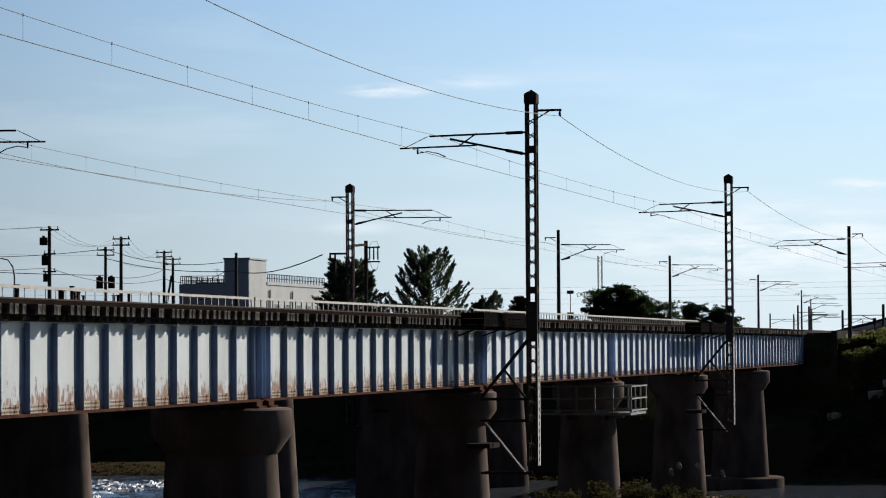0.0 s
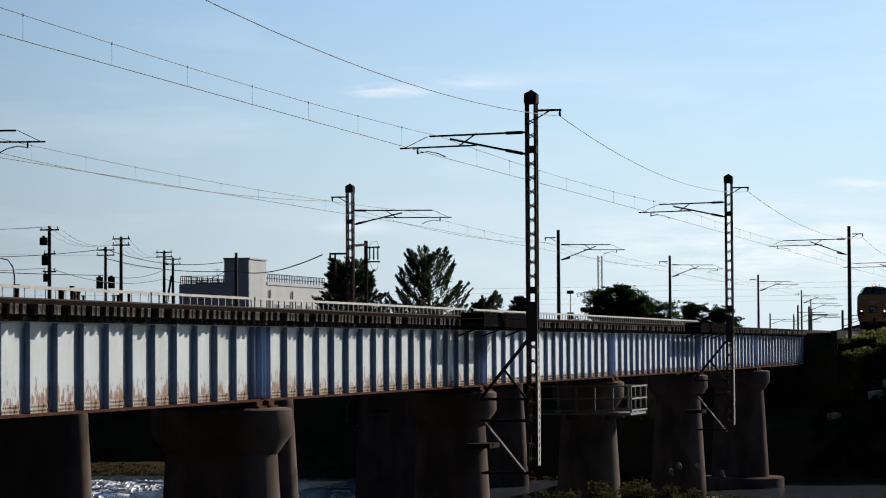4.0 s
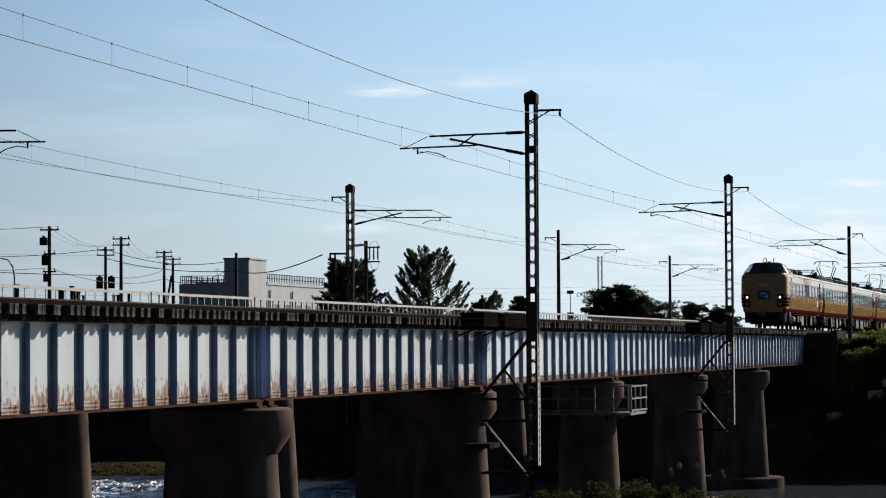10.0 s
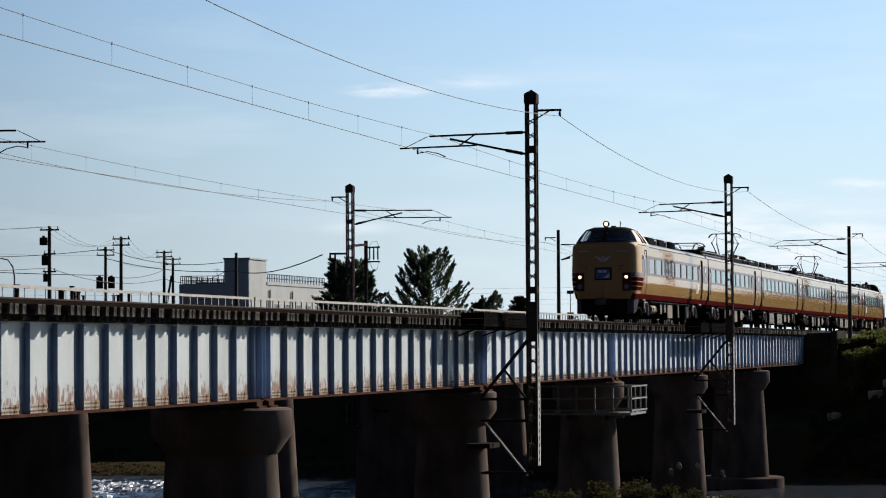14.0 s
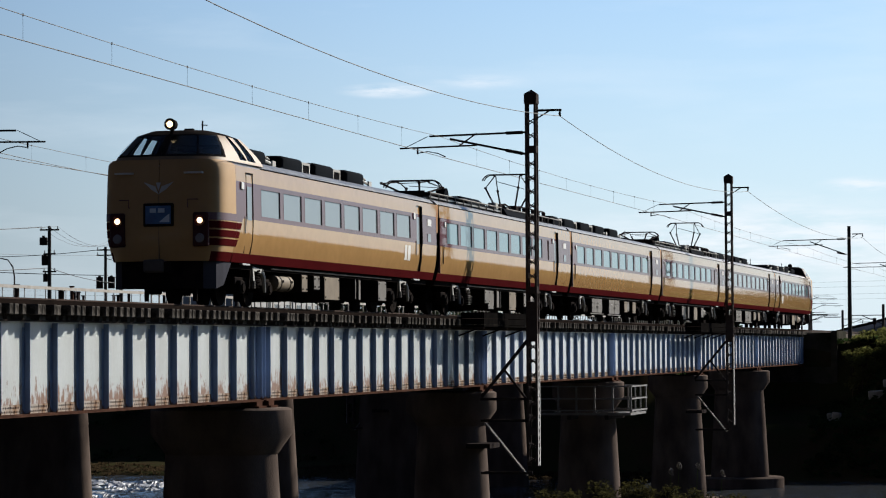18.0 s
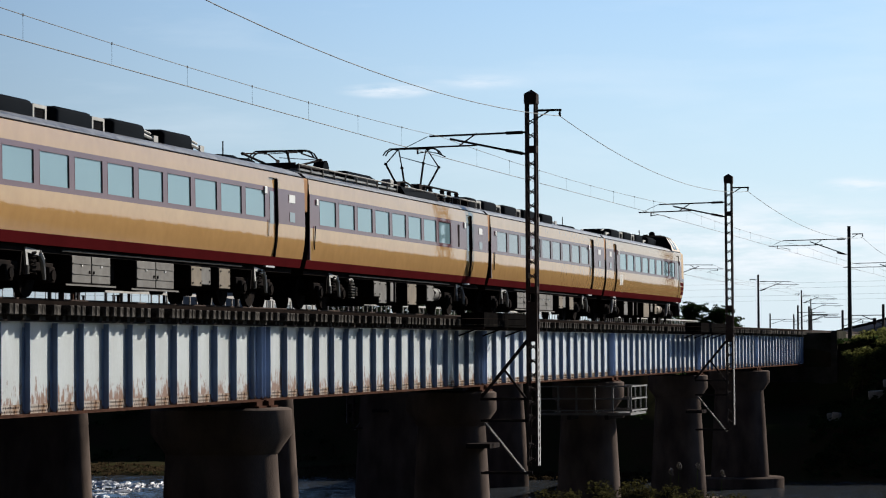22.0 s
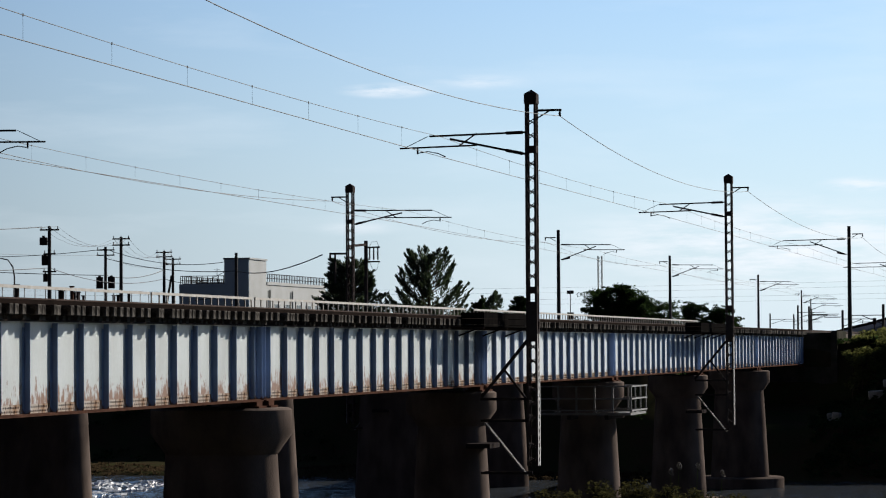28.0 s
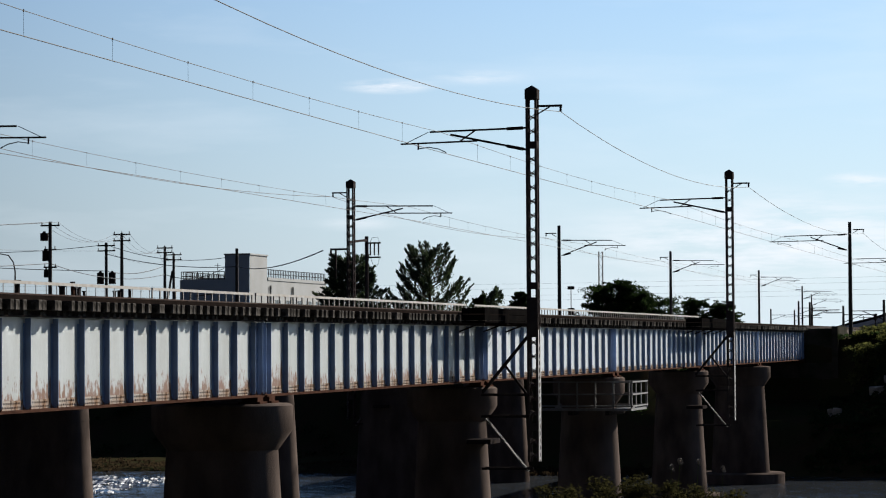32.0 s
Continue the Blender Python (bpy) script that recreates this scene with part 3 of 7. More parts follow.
def railing(x, y0, y1, gaps):
    """White tubular walkway railing on the near edge of the far bridge."""
    z = EYE_Z + 2.07
    y = y0
    spans = []
    for a, b in gaps + [(y1, y1)]:
        spans.append((y, a))
        y = b
    for a, b in spans:
        top = thing("railing", "off-white painted steel walkway railing with rust stains", "railing", pose(x, a, z), "railings of the far bridge")
        ln = b - a
        part("top_rail", Geo().box(-0.03, 0.03, 0, ln, -0.1, 0.0), M_WHITERAIL, top)
        part("middle_rail", Geo().box(-0.02, 0.02, 0, ln, -0.62, -0.57), M_WHITERAIL, top)
        thin = a < 90
        n = max(1, round(ln / (0.9 if thin else 0.82)))
        for k in range(n + 1):
            if thin:
                part("post", SHARED.setdefault("thin_post", Geo().box(-0.012, 0.012, -0.012, 0.012, -1.25, -0.1).mesh("post", [M_GALV])), None, top, at=pose(-0.006, 0.035 + (ln - 0.07) * k / n, 0))
                continue
            part("post", SHARED.setdefault("rail_post", Geo().box(-0.025, 0.025, -0.025, 0.025, -1.25, -0.1).mesh("post", [M_WHITERAIL])), None, top, at=pose(-0.006, 0.035 + (ln - 0.07) * k / n, 0))
    wk = thing("walkway", "narrow plank walkway beside the far track", "walkway", pose(x, y0, z - 1.25))
    part("deck", Geo().box(-0.7, 0.12, 0, y1 - y0, -0.06, 0), M_TIE, wk)
    part("bracket_beam", Geo().box(-0.75, -0.6, 0, y1 - y0, -0.22, -0.06), M_DARKSTEEL, wk)


railing(-34.6, 16, 225, [(62, 62.4), (93.6, 93.8), (105.6, 106.0), (142.6, 144.6), (157.8, 159.0), (206, 206.5)])


def walkway_posts():
    """Short dark posts and cable boxes that stand between the far track and its railing."""
    for y, w, hgt, m in ((81.7, 0.09, 0.98, M_DARKSTEEL), (85.5, 0.11, 0.86, M_DARKSTEEL), (86.45, 0.07, 1.02, M_RUST), (86.85, 0.14, 0.84, M_DARKSTEEL), (87.5, 0.05, 0.72, M_DARKSTEEL), (89.2, 0.1, 0.3, M_DARKSTEEL), (90.4, 0.06, 0.78, M_DARKSTEEL), (90.85, 0.07, 0.8, M_DARKSTEEL), (91.9, 0.06, 0.96, M_DARKSTEEL), (94.9, 0.22, 0.5, M_DARKSTEEL)):
        p = thing("walkway_post", "short dark steel post beside the walkway railing", "post", pose(-34.75, y, EYE_Z + 0.82), "posts beside the walkway")
        hgt, w = hgt + 0.26, w * 0.75
        part("post", Geo().box(-w, w, -w, w, 0, hgt, ch=0.015), m, p)
        part("base_plate", Geo().box(-w - 0.05, w + 0.05, -w - 0.05, w + 0.05, 0, 0.03), M_DARKSTEEL, p)
        part("cap", Geo().box(-w - 0.02, w + 0.02, -w - 0.02, w + 0.02, hgt, hgt + 0.04, ch=0.01), M_DARKSTEEL, p)


walkway_posts()

# ---- catenary ----
CONTACT, MESSENGER = EYE_Z + 6.26, EYE_Z + 6.92
MASTS = [-3.0, 41.0, 86.5, 132.0, 191.8, 248.0]           # masts of the near track
FAR_MASTS = [30.0, 80.0, 133.4]
OUT = 2.95


def cantilever(top, side, z0, reach=4.0, lift=0.0, fall=0.66):
    """The bracket that holds the wires. side: +1 when it points to -x."""
    s = -side
    zt = EYE_Z + 6.94 + lift - z0
    zb, zr = zt - fall, zt - 0.33
    part("top_tube", Geo().rod((s * 0.18, 0, zt + 0.06), (s * (reach - 0.55), 0, zt), 0.032).rod((s * 0.3, 0, zt + 0.058), (s * 0.85, 0, zt + 0.045), 0.055), M_DARKSTEEL, top)
    part("stay_tube", Geo().rod((s * 0.18, 0, zb), (s * 2.75, 0, zt - 0.1), 0.036).rod((s * 0.3, 0, zb + 0.025), (s * 0.85, 0, zb + 0.14), 0.055), M_DARKSTEEL, top)
    part("registration_tube", Geo().rod((s * 1.85, 0, zr), (s * (reach + 0.45), 0, zr - 0.05), 0.028), M_DARKSTEEL, top)
    part("link_tube", Geo().rod((s * 1.85, 0, zt + 0.06), (s * 2.45, 0, zr - 0.01), 0.024), M_DARKSTEEL, top)
    part("tip_wire", Geo().rod((s * (reach - 0.5), 0, zt), (s * (reach + 0.3), 0, zr - 0.04), 0.012, n=5), M_DARKSTEEL, top)
    part("steady_arm", Geo().rod((s * (reach - 0.15), 0, zr - 0.05), (s * (reach - 0.15), 0, zr - 0.25), 0.03).tube([(s * (reach - 0.15), 0, zr - 0.22), (s * (reach - 0.5), 0, zr - 0.17), (s * (reach - 0.85), 0, zr - 0.24), (s * (reach - 1.1), 0, zr - 0.36)], 0.018), M_DARKSTEEL, top)


def feeder_arm(top, side, z, ins=True):
    s = side
    part("feeder_arm", Geo().bar((s * 0.2, 0, z), (s * 1.0, 0, z), 0.07).bar((s * 0.2, 0, z - 0.25), (s * 0.6, 0, z - 0.02), 0.04), M_DARKSTEEL, top)
    g = Geo().tube([(s * 0.95, 0, z - 0.03 * k) for k in range(8)], [0.02, 0.02, 0.05, 0.03, 0.05, 0.03, 0.05, 0.02], 8)
    part("insulator", g, M_DARKSTEEL, top)


M_BRACE = mat("strut_grey", (0.19, 0.18, 0.17), 0.7, col2=(0.1, 0.09, 0.08), scale=3, amount=0.7, spec=0.1)
M_FACE = mat("bare_galvanised", (0.42, 0.42, 0.41), 0.6, 0.0, col2=(0.24, 0.22, 0.2), scale=3, amount=0.8, spec=0.2)


def lattice_mast(x, y, z0, z1, side, w=0.37, braced=True, reach=4.0):
    """A riveted lattice mast: four corner angles, laced faces, cap, bracket and struts to the pier."""
    top = thing("lattice_mast", "dark steel lattice catenary mast bolted beside a bridge pier", "catenary mast", pose(x, y, z0), "catenary masts")
    h, r = z1 - z0, w / 2
    for sx in (-1, 1):
        for sy in (-1, 1):
            g = Geo().box(min(sx * r, sx * (r - 0.075)), max(sx * r, sx * (r - 0.075)), min(sy * r, sy * (r - 0.012)), max(sy * r, sy * (r - 0.012)), 0, h)
            g.box(min(sx * r, sx * (r - 0.012)), max(sx * r, sx * (r - 0.012)), min(sy * (r - 0.0121), sy * (r - 0.075)), max(sy * (r - 0.0121), sy * (r - 0.075)), 0, h)
            part("corner_angle", g, M_MAST, top)
    step = 0.46
    n = int((h - 0.5) / step)
    if "lacing" not in SHARED:
        e = r - 0.04
        SHARED["lacing"] = Geo().bar((-e, 0, 0), (e, 0, 0.2), 0.065, 0.02).bar((e, 0.021, 0), (-e, 0.021, 0.2), 0.065, 0.02).mesh("lacing", [M_MAST])
        SHARED["batten"] = Geo().box(-r + 0.076, r - 0.076, -0.006, 0.006, 0.0, 0.22).mesh("batten", [M_MAST])
    for turn in (0, 90, 180, 270):
        face = pose(0, 0, 0, 0, 0, turn) @ pose(0, -r + 0.03, 0)
        for k in range(n):
            part("lacing", SHARED["lacing"], None, top, at=face @ pose(0, 0, 0.1 + k * step))
            if k % 10 == 2:
                part("batten", SHARED["batten"], None, top, at=face @ pose(0, -0.02, 0.1 + k * step))
    part("cap", Geo().box(-r - 0.02, r + 0.02, -r - 0.02, r + 0.02, h - 0.34, h - 0.02).add([(-r, -r, h), (r, -r, h), (r, r, h), (-r, r, h), (0, 0, h + 0.13)], [(0, 1, 4), (1, 2, 4), (2, 3, 4), (3, 0, 4), (3, 2, 1, 0)]), M_MAST, top)
    cantilever(top, side, z0, reach)
    feeder_arm(top, side, EYE_Z + 7.7 - z0)
    for sy in (-1, 1):
        part("gusset_plate", Geo().box(-r + 0.076, r - 0.076, min(sy * (r + 0.002), sy * (r - 0.01)), max(sy * (r + 0.002), sy * (r - 0.01)), 8.35 - z0, 9.65 - z0), M_MAST, top)
    if braced:
        s = -side
        zg = GIRDER_LOW - z0
        # the lower half of the outer face is bare galvanised steel
        for ya, yb in ((-r, -0.08), (0.08, r)):
            part("face_angle", Geo().box(min(side * (r + 0.001), side * (r + 0.009)), max(side * (r + 0.001), side * (r + 0.009)), ya, yb, 0.02, 8.6 - z0), M_FACE, top, "bare galvanised face angle")
        for k in range(int((8.4 - z0) / 0.23)):
            z = 0.06 + 0.23 * k
            part("face_lacing", Geo().bar((side * (r + 0.012), -0.1, z), (side * (r + 0.012), 0.1, z + 0.12), 0.008, 0.06), M_FACE, top)
        part("strut", Geo().bar((s * 0.2, 0.06, zg + 1.5), (s * 1.75, 0.06, zg - 0.35), 0.1), M_DARKSTEEL, top)
        part("strut", Geo().bar((s * 0.2, -0.1, zg - 2.9), (s * 1.6, -0.1, zg - 1.2), 0.05).bar((s * 0.2, 0.06, zg - 2.9), (s * 1.6, 0.06, zg - 1.2), 0.05), M_BRACE, top, "grey double-angle strut")
        part("strut", Geo().bar((s * 0.2, 0.16, zg - 0.5), (s * 1.0, 0.16, zg + 0.55), 0.07), M_DARKSTEEL, top)
        for z in (-0.45, -1.15, -2.85):
            part("outrigger", Geo().box(min(s * 0.1, s * 1.7), max(s * 0.1, s * 1.7), -0.30, -0.24, zg + z, zg + z + 0.08).box(min(s * 0.1, s * 1.7), max(s * 0.1, s * 1.7), 0.24, 0.30, zg + z, zg + z + 0.08), M_DARKSTEEL, top)
        part("pier_clamp", Geo().box(min(s * 1.3, s * 2.1), max(s * 1.3, s * 2.1), -0.7, 0.7, zg - 2.0, zg - 1.85), M_DARKSTEEL, top)
    return top


def concrete_pole(x, y, z0, z1, side, reach=4.0, lift=0.0, r=0.135):
    top = thing("catenary_pole", "grey round concrete catenary pole with a steel bracket arm", "catenary pole", pose(x, y, z0), "catenary poles")
    part("pole", Geo().rod((0, 0, 0), (0, 0, z1 - z0), r * 1.15, r * 0.85, 12), M_CONC2, top)
    cantilever(top, side, z0, reach, lift, 1.04)
    feeder_arm(top, side, z1 - 0.55 - z0)
    return top


TOP = EYE_Z + 8.26
for y in MASTS[1:4]:
    lattice_mast(NEAR + OUT, y, EYE_Z - 3.9, TOP, 1)
for y in FAR_MASTS:
    lattice_mast(FAR - OUT, y, EYE_Z - 3.9, TOP, -1, reach=4.9)
concrete_pole(NEAR + OUT, -20.0, 7.5, TOP, 1)
concrete_pole(NEAR + OUT, 191.8, 8.0, TOP + 0.05, 1, 5.2, 0.42)
concrete_pole(NEAR + OUT, 248.0, 8.0, TOP + 0.05, 1, 5.6, 0.42)
concrete_pole(-39.46, 191.2, 7.6, TOP + 0.1, -1, 4.4, 0.3)
concrete_pole(-41.0, 249.9, 7.6, TOP + 0.1, -1, 4.6, 0.5)
concrete_pole(-42.2, 321.8, 7.6, TOP + 0.1, -1, 4.4, 0.55)
concrete_pole(-48.1, 417.5, 7.0, TOP + 0.1, -1, 5.0, 0.5)
concrete_pole(-55.3, 494.5, 7.0, TOP + 0.1, -1, 5.4, 0.5)


def catenary(name, label, pts, sag, drop=5.0, lat=0.0):
    """Messenger and contact wire with droppers, from mast to mast."""
    top = thing(name, label, "overhead wire", pose(0, 0, 0))
    mes, con = [], []
    for i, ((xa, ya), (xb, yb)) in enumerate(zip(pts, pts[1:])):
        k = max(4, round((yb - ya) / drop))
        for j in range(k + (i == len(pts) - 2)):
            t = j / k
            x, y = xa + (xb - xa) * t, ya + (yb - ya) * t
            st = 0.12 * (1 if i % 2 else -1) * (1 - 2 * t)
            zm = MESSENGER - sag * 4 * t * (1 - t)
            mes.append((x + st, y, zm))
            con.append((x + st, y, CONTACT))
            if 0 < j < k:
                part("dropper", Geo().rod((x + st, y, zm), (x + st, y, CONTACT), 0.0032, n=4).rod((x + st, y, zm - 0.03), (x + st, y, zm + 0.03), 0.016, n=5), M_WIRE, top)
    part("messenger_wire", Geo().tube(mes, 0.009, 5), M_WIRE, top)
    part("contact_wire", Geo().tube(con, 0.012, 5), M_WIRE, top)


def feeder_line(name, label, pts, sag, r=0.012, m=None):
    top = thing(name, label, "overhead wire", pose(0, 0, 0))
    w = []
    for a, b in zip(pts, pts[1:]):
        a, b = Vector(a), Vector(b)
        for j in range(16):
            t = j / 16
            w.append(a.lerp(b, t) - Vector((0, 0, sag * 4 * t * (1 - t))))
    w.append(Vector(pts[-1]))
    part("wire", Geo().tube(w, r, 5), m or M_WIRE, top)


catenary("catenary_wires", "thin overhead contact and messenger wires of the near track", [(NEAR, y) for y in (-20.0, 41.0, 86.5, 132.0, 191.8, 248.0, 310.0, 370.0)], 0.2)
catenary("catenary_wires", "thin overhead contact and messenger wires of the far track", [(FAR, -5.0), (FAR, 30.0), (FAR, 80.0), (FAR, 133.4), (-36.8, 191.2), (-38.0, 249.9), (-39.0, 321.8), (-44.0, 417.5)], 0.25)
fz = EYE_Z + 7.5
feeder_line("feeder_wire", "thin sagging feeder wire beside the near track", [(NEAR + OUT + 0.95, y, fz) for y in (-20.0, 41.0, 86.5, 132.0, 191.8, 248.0, 310.0)], 0.75)
feeder_line("feeder_wire", "thin sagging feeder wire beside the far track", [(-39.85, -5.0, fz), (-39.4, 30.0, fz), (-39.4, 80.0, fz), (-39.4, 133.4, fz), (-40.4, 191.2, fz), (-42.0, 249.9, fz), (-43.2, 321.8, fz)], 0.6)

# ---- plants ----


def leaves(g, centre, radius, count, size, rng, squash=1.0, mi=0, up=0.0):
    """A clump of small leaf blades scattered in an uneven ball."""
    c = Vector(centre)
    for _ in range(count):
        d = Vector((rng.gauss(0, 1), rng.gauss(0, 1), rng.gauss(0, 1) * squash))
        d = d.normalized() * radius * rng.random() ** 0.45
        d.z *= squash
        p = c + d
        a = Vector((rng.uniform(-1, 1), rng.uniform(-1, 1), rng.uniform(-0.6, 0.6) + up)).normalized()
        b = a.cross(Vector((rng.uniform(-1, 1), rng.uniform(-1, 1), rng.uniform(-1, 1)))).normalized()
        s = size * rng.uniform(0.6, 1.4)
        g.add([p - a * s, p + b * s * 0.42, p + a * s, p - b * s * 0.42], [(0, 1, 2, 3)], mi)


def round_tree(x, y, base, top, width, seed, label, material=None, name="tree", squash=0.8):
    """A broadleaf tree: forked limbs and many small clumps with gaps between them."""
    rng = random.Random(seed)
    t = thing(name, label, "tree", pose(x, y, base))
    h = top - base
    tr = Geo().tube([(0, 0, -0.3), (0.1, 0.05, h * 0.3), (-0.05, 0.1, h * 0.62), (0, 0, h * 0.85)], [0.24, 0.19, 0.12, 0.04], 8)
    crown = Geo()
    for k in range(64):
        a, r = rng.uniform(0, 6.28), rng.random() ** 0.45
        lvl = rng.uniform(0.30, 1.0)
        half = width / 2 * math.sqrt(max(0.06, 1.0 - max(0, (lvl - 0.5) / 0.52) ** 2.2)) * (0.8 if lvl < 0.38 else 1.0)
        c = Vector((math.cos(a) * r * half * 0.92, math.sin(a) * r * half * 0.92, h * (lvl * 0.93)))
        tr.tube([(0, 0, h * min(0.75, lvl * 0.6)), c * 0.6 + Vector((0, 0, h * lvl * 0.3)), c], [0.06, 0.04, 0.015], 5)
        rad = width * rng.uniform(0.07, 0.16)
        leaves(crown, c, rad, 210, 0.085 + width * 0.006, rng, squash, up=0.2)
        for j in range(5):
            d = Vector((rng.uniform(-1, 1), rng.uniform(-1, 1), rng.uniform(-0.3, 0.7))) * rad * 1.25
            leaves(crown, c + d, rad * 0.5, 44, 0.07 + width * 0.005, rng, squash, up=0.3)
    part("trunk", tr, M_BARK, t)
    part("crown", crown, material or M_LEAFDARK, t)


def plume_tree(x, y, base, top, width, seed, label, count=100, rise=0.72):
    """A tree of upswept branches that end in pointed leafy plumes, with an open, ragged outline."""
    rng = random.Random(seed)
    t = thing("tree", label, "tree", pose(x, y, base))
    h = top - base
    tr = Geo().tube([(0, 0, -0.3), (0.05, 0, h * 0.5), (0, 0, h * 0.92)], [0.22, 0.12, 0.03], 8)
    crown = Geo()
    for k in range(count):
        lvl = 0.34 + 0.66 * (k + rng.random()) / count
        zt = h * lvl
        a = rng.uniform(0, 6.28)
        reach = width / 2 * (1.18 - 0.62 * smoothstep(0.36, 1.0, lvl)) * (rng.uniform(0.7, 1.0) if k % 3 else rng.uniform(0.1, 0.7))
        out = Vector((math.cos(a), math.sin(a), 0))
        z0 = max(0.8, zt - (0.75 * reach + 0.9) * rise)
        p0, p1 = Vector((0, 0, z0)), out * reach + Vector((0, 0, zt))
        mid = out * reach * 0.68 + Vector((0, 0, z0 + (zt - z0) * 0.45))
        tr.tube([p0, mid, p1], [0.05, 0.03, 0.008], 5)
        side = Vector((-out.y, out.x, 0))
        for j in range(150):
            u = 0.32 + 0.73 * rng.random() ** 0.85
            c = p0.lerp(mid, u * 2) if u < 0.5 else mid.lerp(p1, u * 2 - 1)
            way = ((mid - p0) if u < 0.5 else (p1 - mid)).normalized()
            spread = 0.30 * max(0.1, 1.08 - u)
            off = side * rng.gauss(0, spread) + out * rng.gauss(0, spread) + Vector((0, 0, rng.gauss(0, spread * 0.8)))
            d = (way + off * 1.2 + Vector((0, 0, 0.25)) + Vector((rng.gauss(0, 0.25), rng.gauss(0, 0.25), rng.gauss(0, 0.25)))).normalized()
            b = d.cross(Vector((rng.uniform(-1, 1), rng.uniform(-1, 1), rng.uniform(-1, 1)))).normalized()
            ln = rng.uniform(0.09, 0.2)
            p = c + off
            crown.add([p, p + d * ln + b * ln * 0.3, p + d * ln * 2, p + d * ln - b * ln * 0.3], [(0, 1, 2, 3)])
    part("trunk", tr, M_BARK, t)
    part("crown", crown, M_LEAFGLOSS, t)


plume_tree(-58.0, 201.8, 7.0, 14.9, 6.3, 1, "dark green dense ragged tree beyond the far bridge", 150, 0.3)
plume_tree(-53.5, 208.2, 7.0, 16.0, 7.0, 2, "dark green tree with upswept feathery branches beyond the bridge")
plume_tree(-58.8, 253.3, 7.0, 13.4, 3.8, 3, "low dark green shrubby tree with thin shoots", 40)
round_tree(-56.3, 254.5, 7.0, 13.3, 2.6, 4, "low dark green shrubby tree")
round_tree(-50.3, 212.0, 7.0, 12.3, 1.6, 14, "low dark green shrubby tree")
round_tree(-48.5, 260.3, 7.0, 14.25, 6.8, 5, "wide dark green tree with a flat spreading crown", squash=0.65)
round_tree(-45.6, 261.5, 7.0, 13.7, 6.6, 15, "wide dark green tree with a flat spreading crown", squash=0.65)
round_tree(-45.9, 296.5, 7.0, 13.1, 4.0, 6, "small dark green tree behind the tracks", squash=0.5)
round_tree(-42.9, 297.0, 7.0, 12.6, 4.6, 7, "small dark green tree behind the tracks", squash=0.5)


def bushes():
    """Shrubs on the shingle in front of the piers, one thing a shrub."""
    rng = random.Random(11)
    for k in range(20):
        u = k / 19
        x, y = -19.6 + 6.6 * u + rng.uniform(-0.2, 0.2), 89.7 + 1.2 * u + rng.uniform(-1.4, 1.2)
        top = 2.85 + 0.5 * math.sin(u * 3.0) + rng.uniform(-0.15, 0.3) - (0.35 if u < 0.15 else 0)
        b = thing("shrub", "leafy green riverside shrub catching the sun", "shrub", pose(x, y, 1.1), "shrubs on the river bank")
        g, st = Geo(), Geo()
        for j in range(9):
            a = rng.uniform(0, 6.28)
            c = Vector((math.cos(a) * rng.uniform(0, 0.45), math.sin(a) * rng.uniform(0, 0.45), (top - 1.1) * rng.uniform(0.45, 0.98)))
            st.tube([(0, 0, -0.15), c * 0.5, c], [0.02, 0.014, 0.006], 4)
            leaves(g, c, 0.32, 110, 0.06, rng, 0.9)
        part("stem", st, M_BARK, b)
        part("foliage", g, M_SHRUB, b)
    for px, py, top in ((-15.0, 90.7, 4.0), (-14.75, 90.9, 4.2), (-14.1, 90.8, 4.2), (-13.3, 91.0, 3.95), (-13.35, 91.0, 3.1)):
        r = thing("reed", "tall reed with a pale feathery seed head", "reed", pose(px, py, 1.1), "reeds on the river bank")
        h = top - 1.1
        part("stalk", Geo().tube([(0, 0, -0.1), (0.02, 0, h * 0.6), (0.1, 0, h)], [0.012, 0.009, 0.004], 5), M_LEAF, r)
        g = Geo()
        leaves(g, (0.1, 0, h - 0.05), 0.085, 150, 0.03, rng, 1.3, up=0.8)
        leaves(g, (0.15, 0, h - 0.14), 0.05, 40, 0.025, rng, 1.2)
        part("seed_head", g, M_PLUME, r, "pale feathery seed head")
        g = Geo()
        for j in range(7):
            a, z = rng.uniform(0, 6.28), h * (0.1 + 0.1 * j)
            e = Vector((math.cos(a) * 0.4, math.sin(a) * 0.4, z + 0.35))
            g.add([(0, 0.02, z), (0, -0.02, z), tuple(e)], [(0, 1, 2)])
        part("leaf_blade", g, M_LEAF, r)


M_SHRUB = leaf_mat("shrub_leaf", (0.042, 0.038, 0.018), (0.02, 0.02, 0.01), (0.036, 0.033, 0.012))
# paler leaves for the bank's crest: sunlight put into the leaf colour
M_BANKLEAF = leaf_mat("sunlit_crest_leaf", (0.085, 0.09, 0.032), (0.03, 0.036, 0.014), (0.13, 0.135, 0.04))
M_PLUME = mat("reed_plume", (0.27, 0.24, 0.21), 0.9, amount=0.4, bump=0, island=0.3, spec=0.1)
bushes()


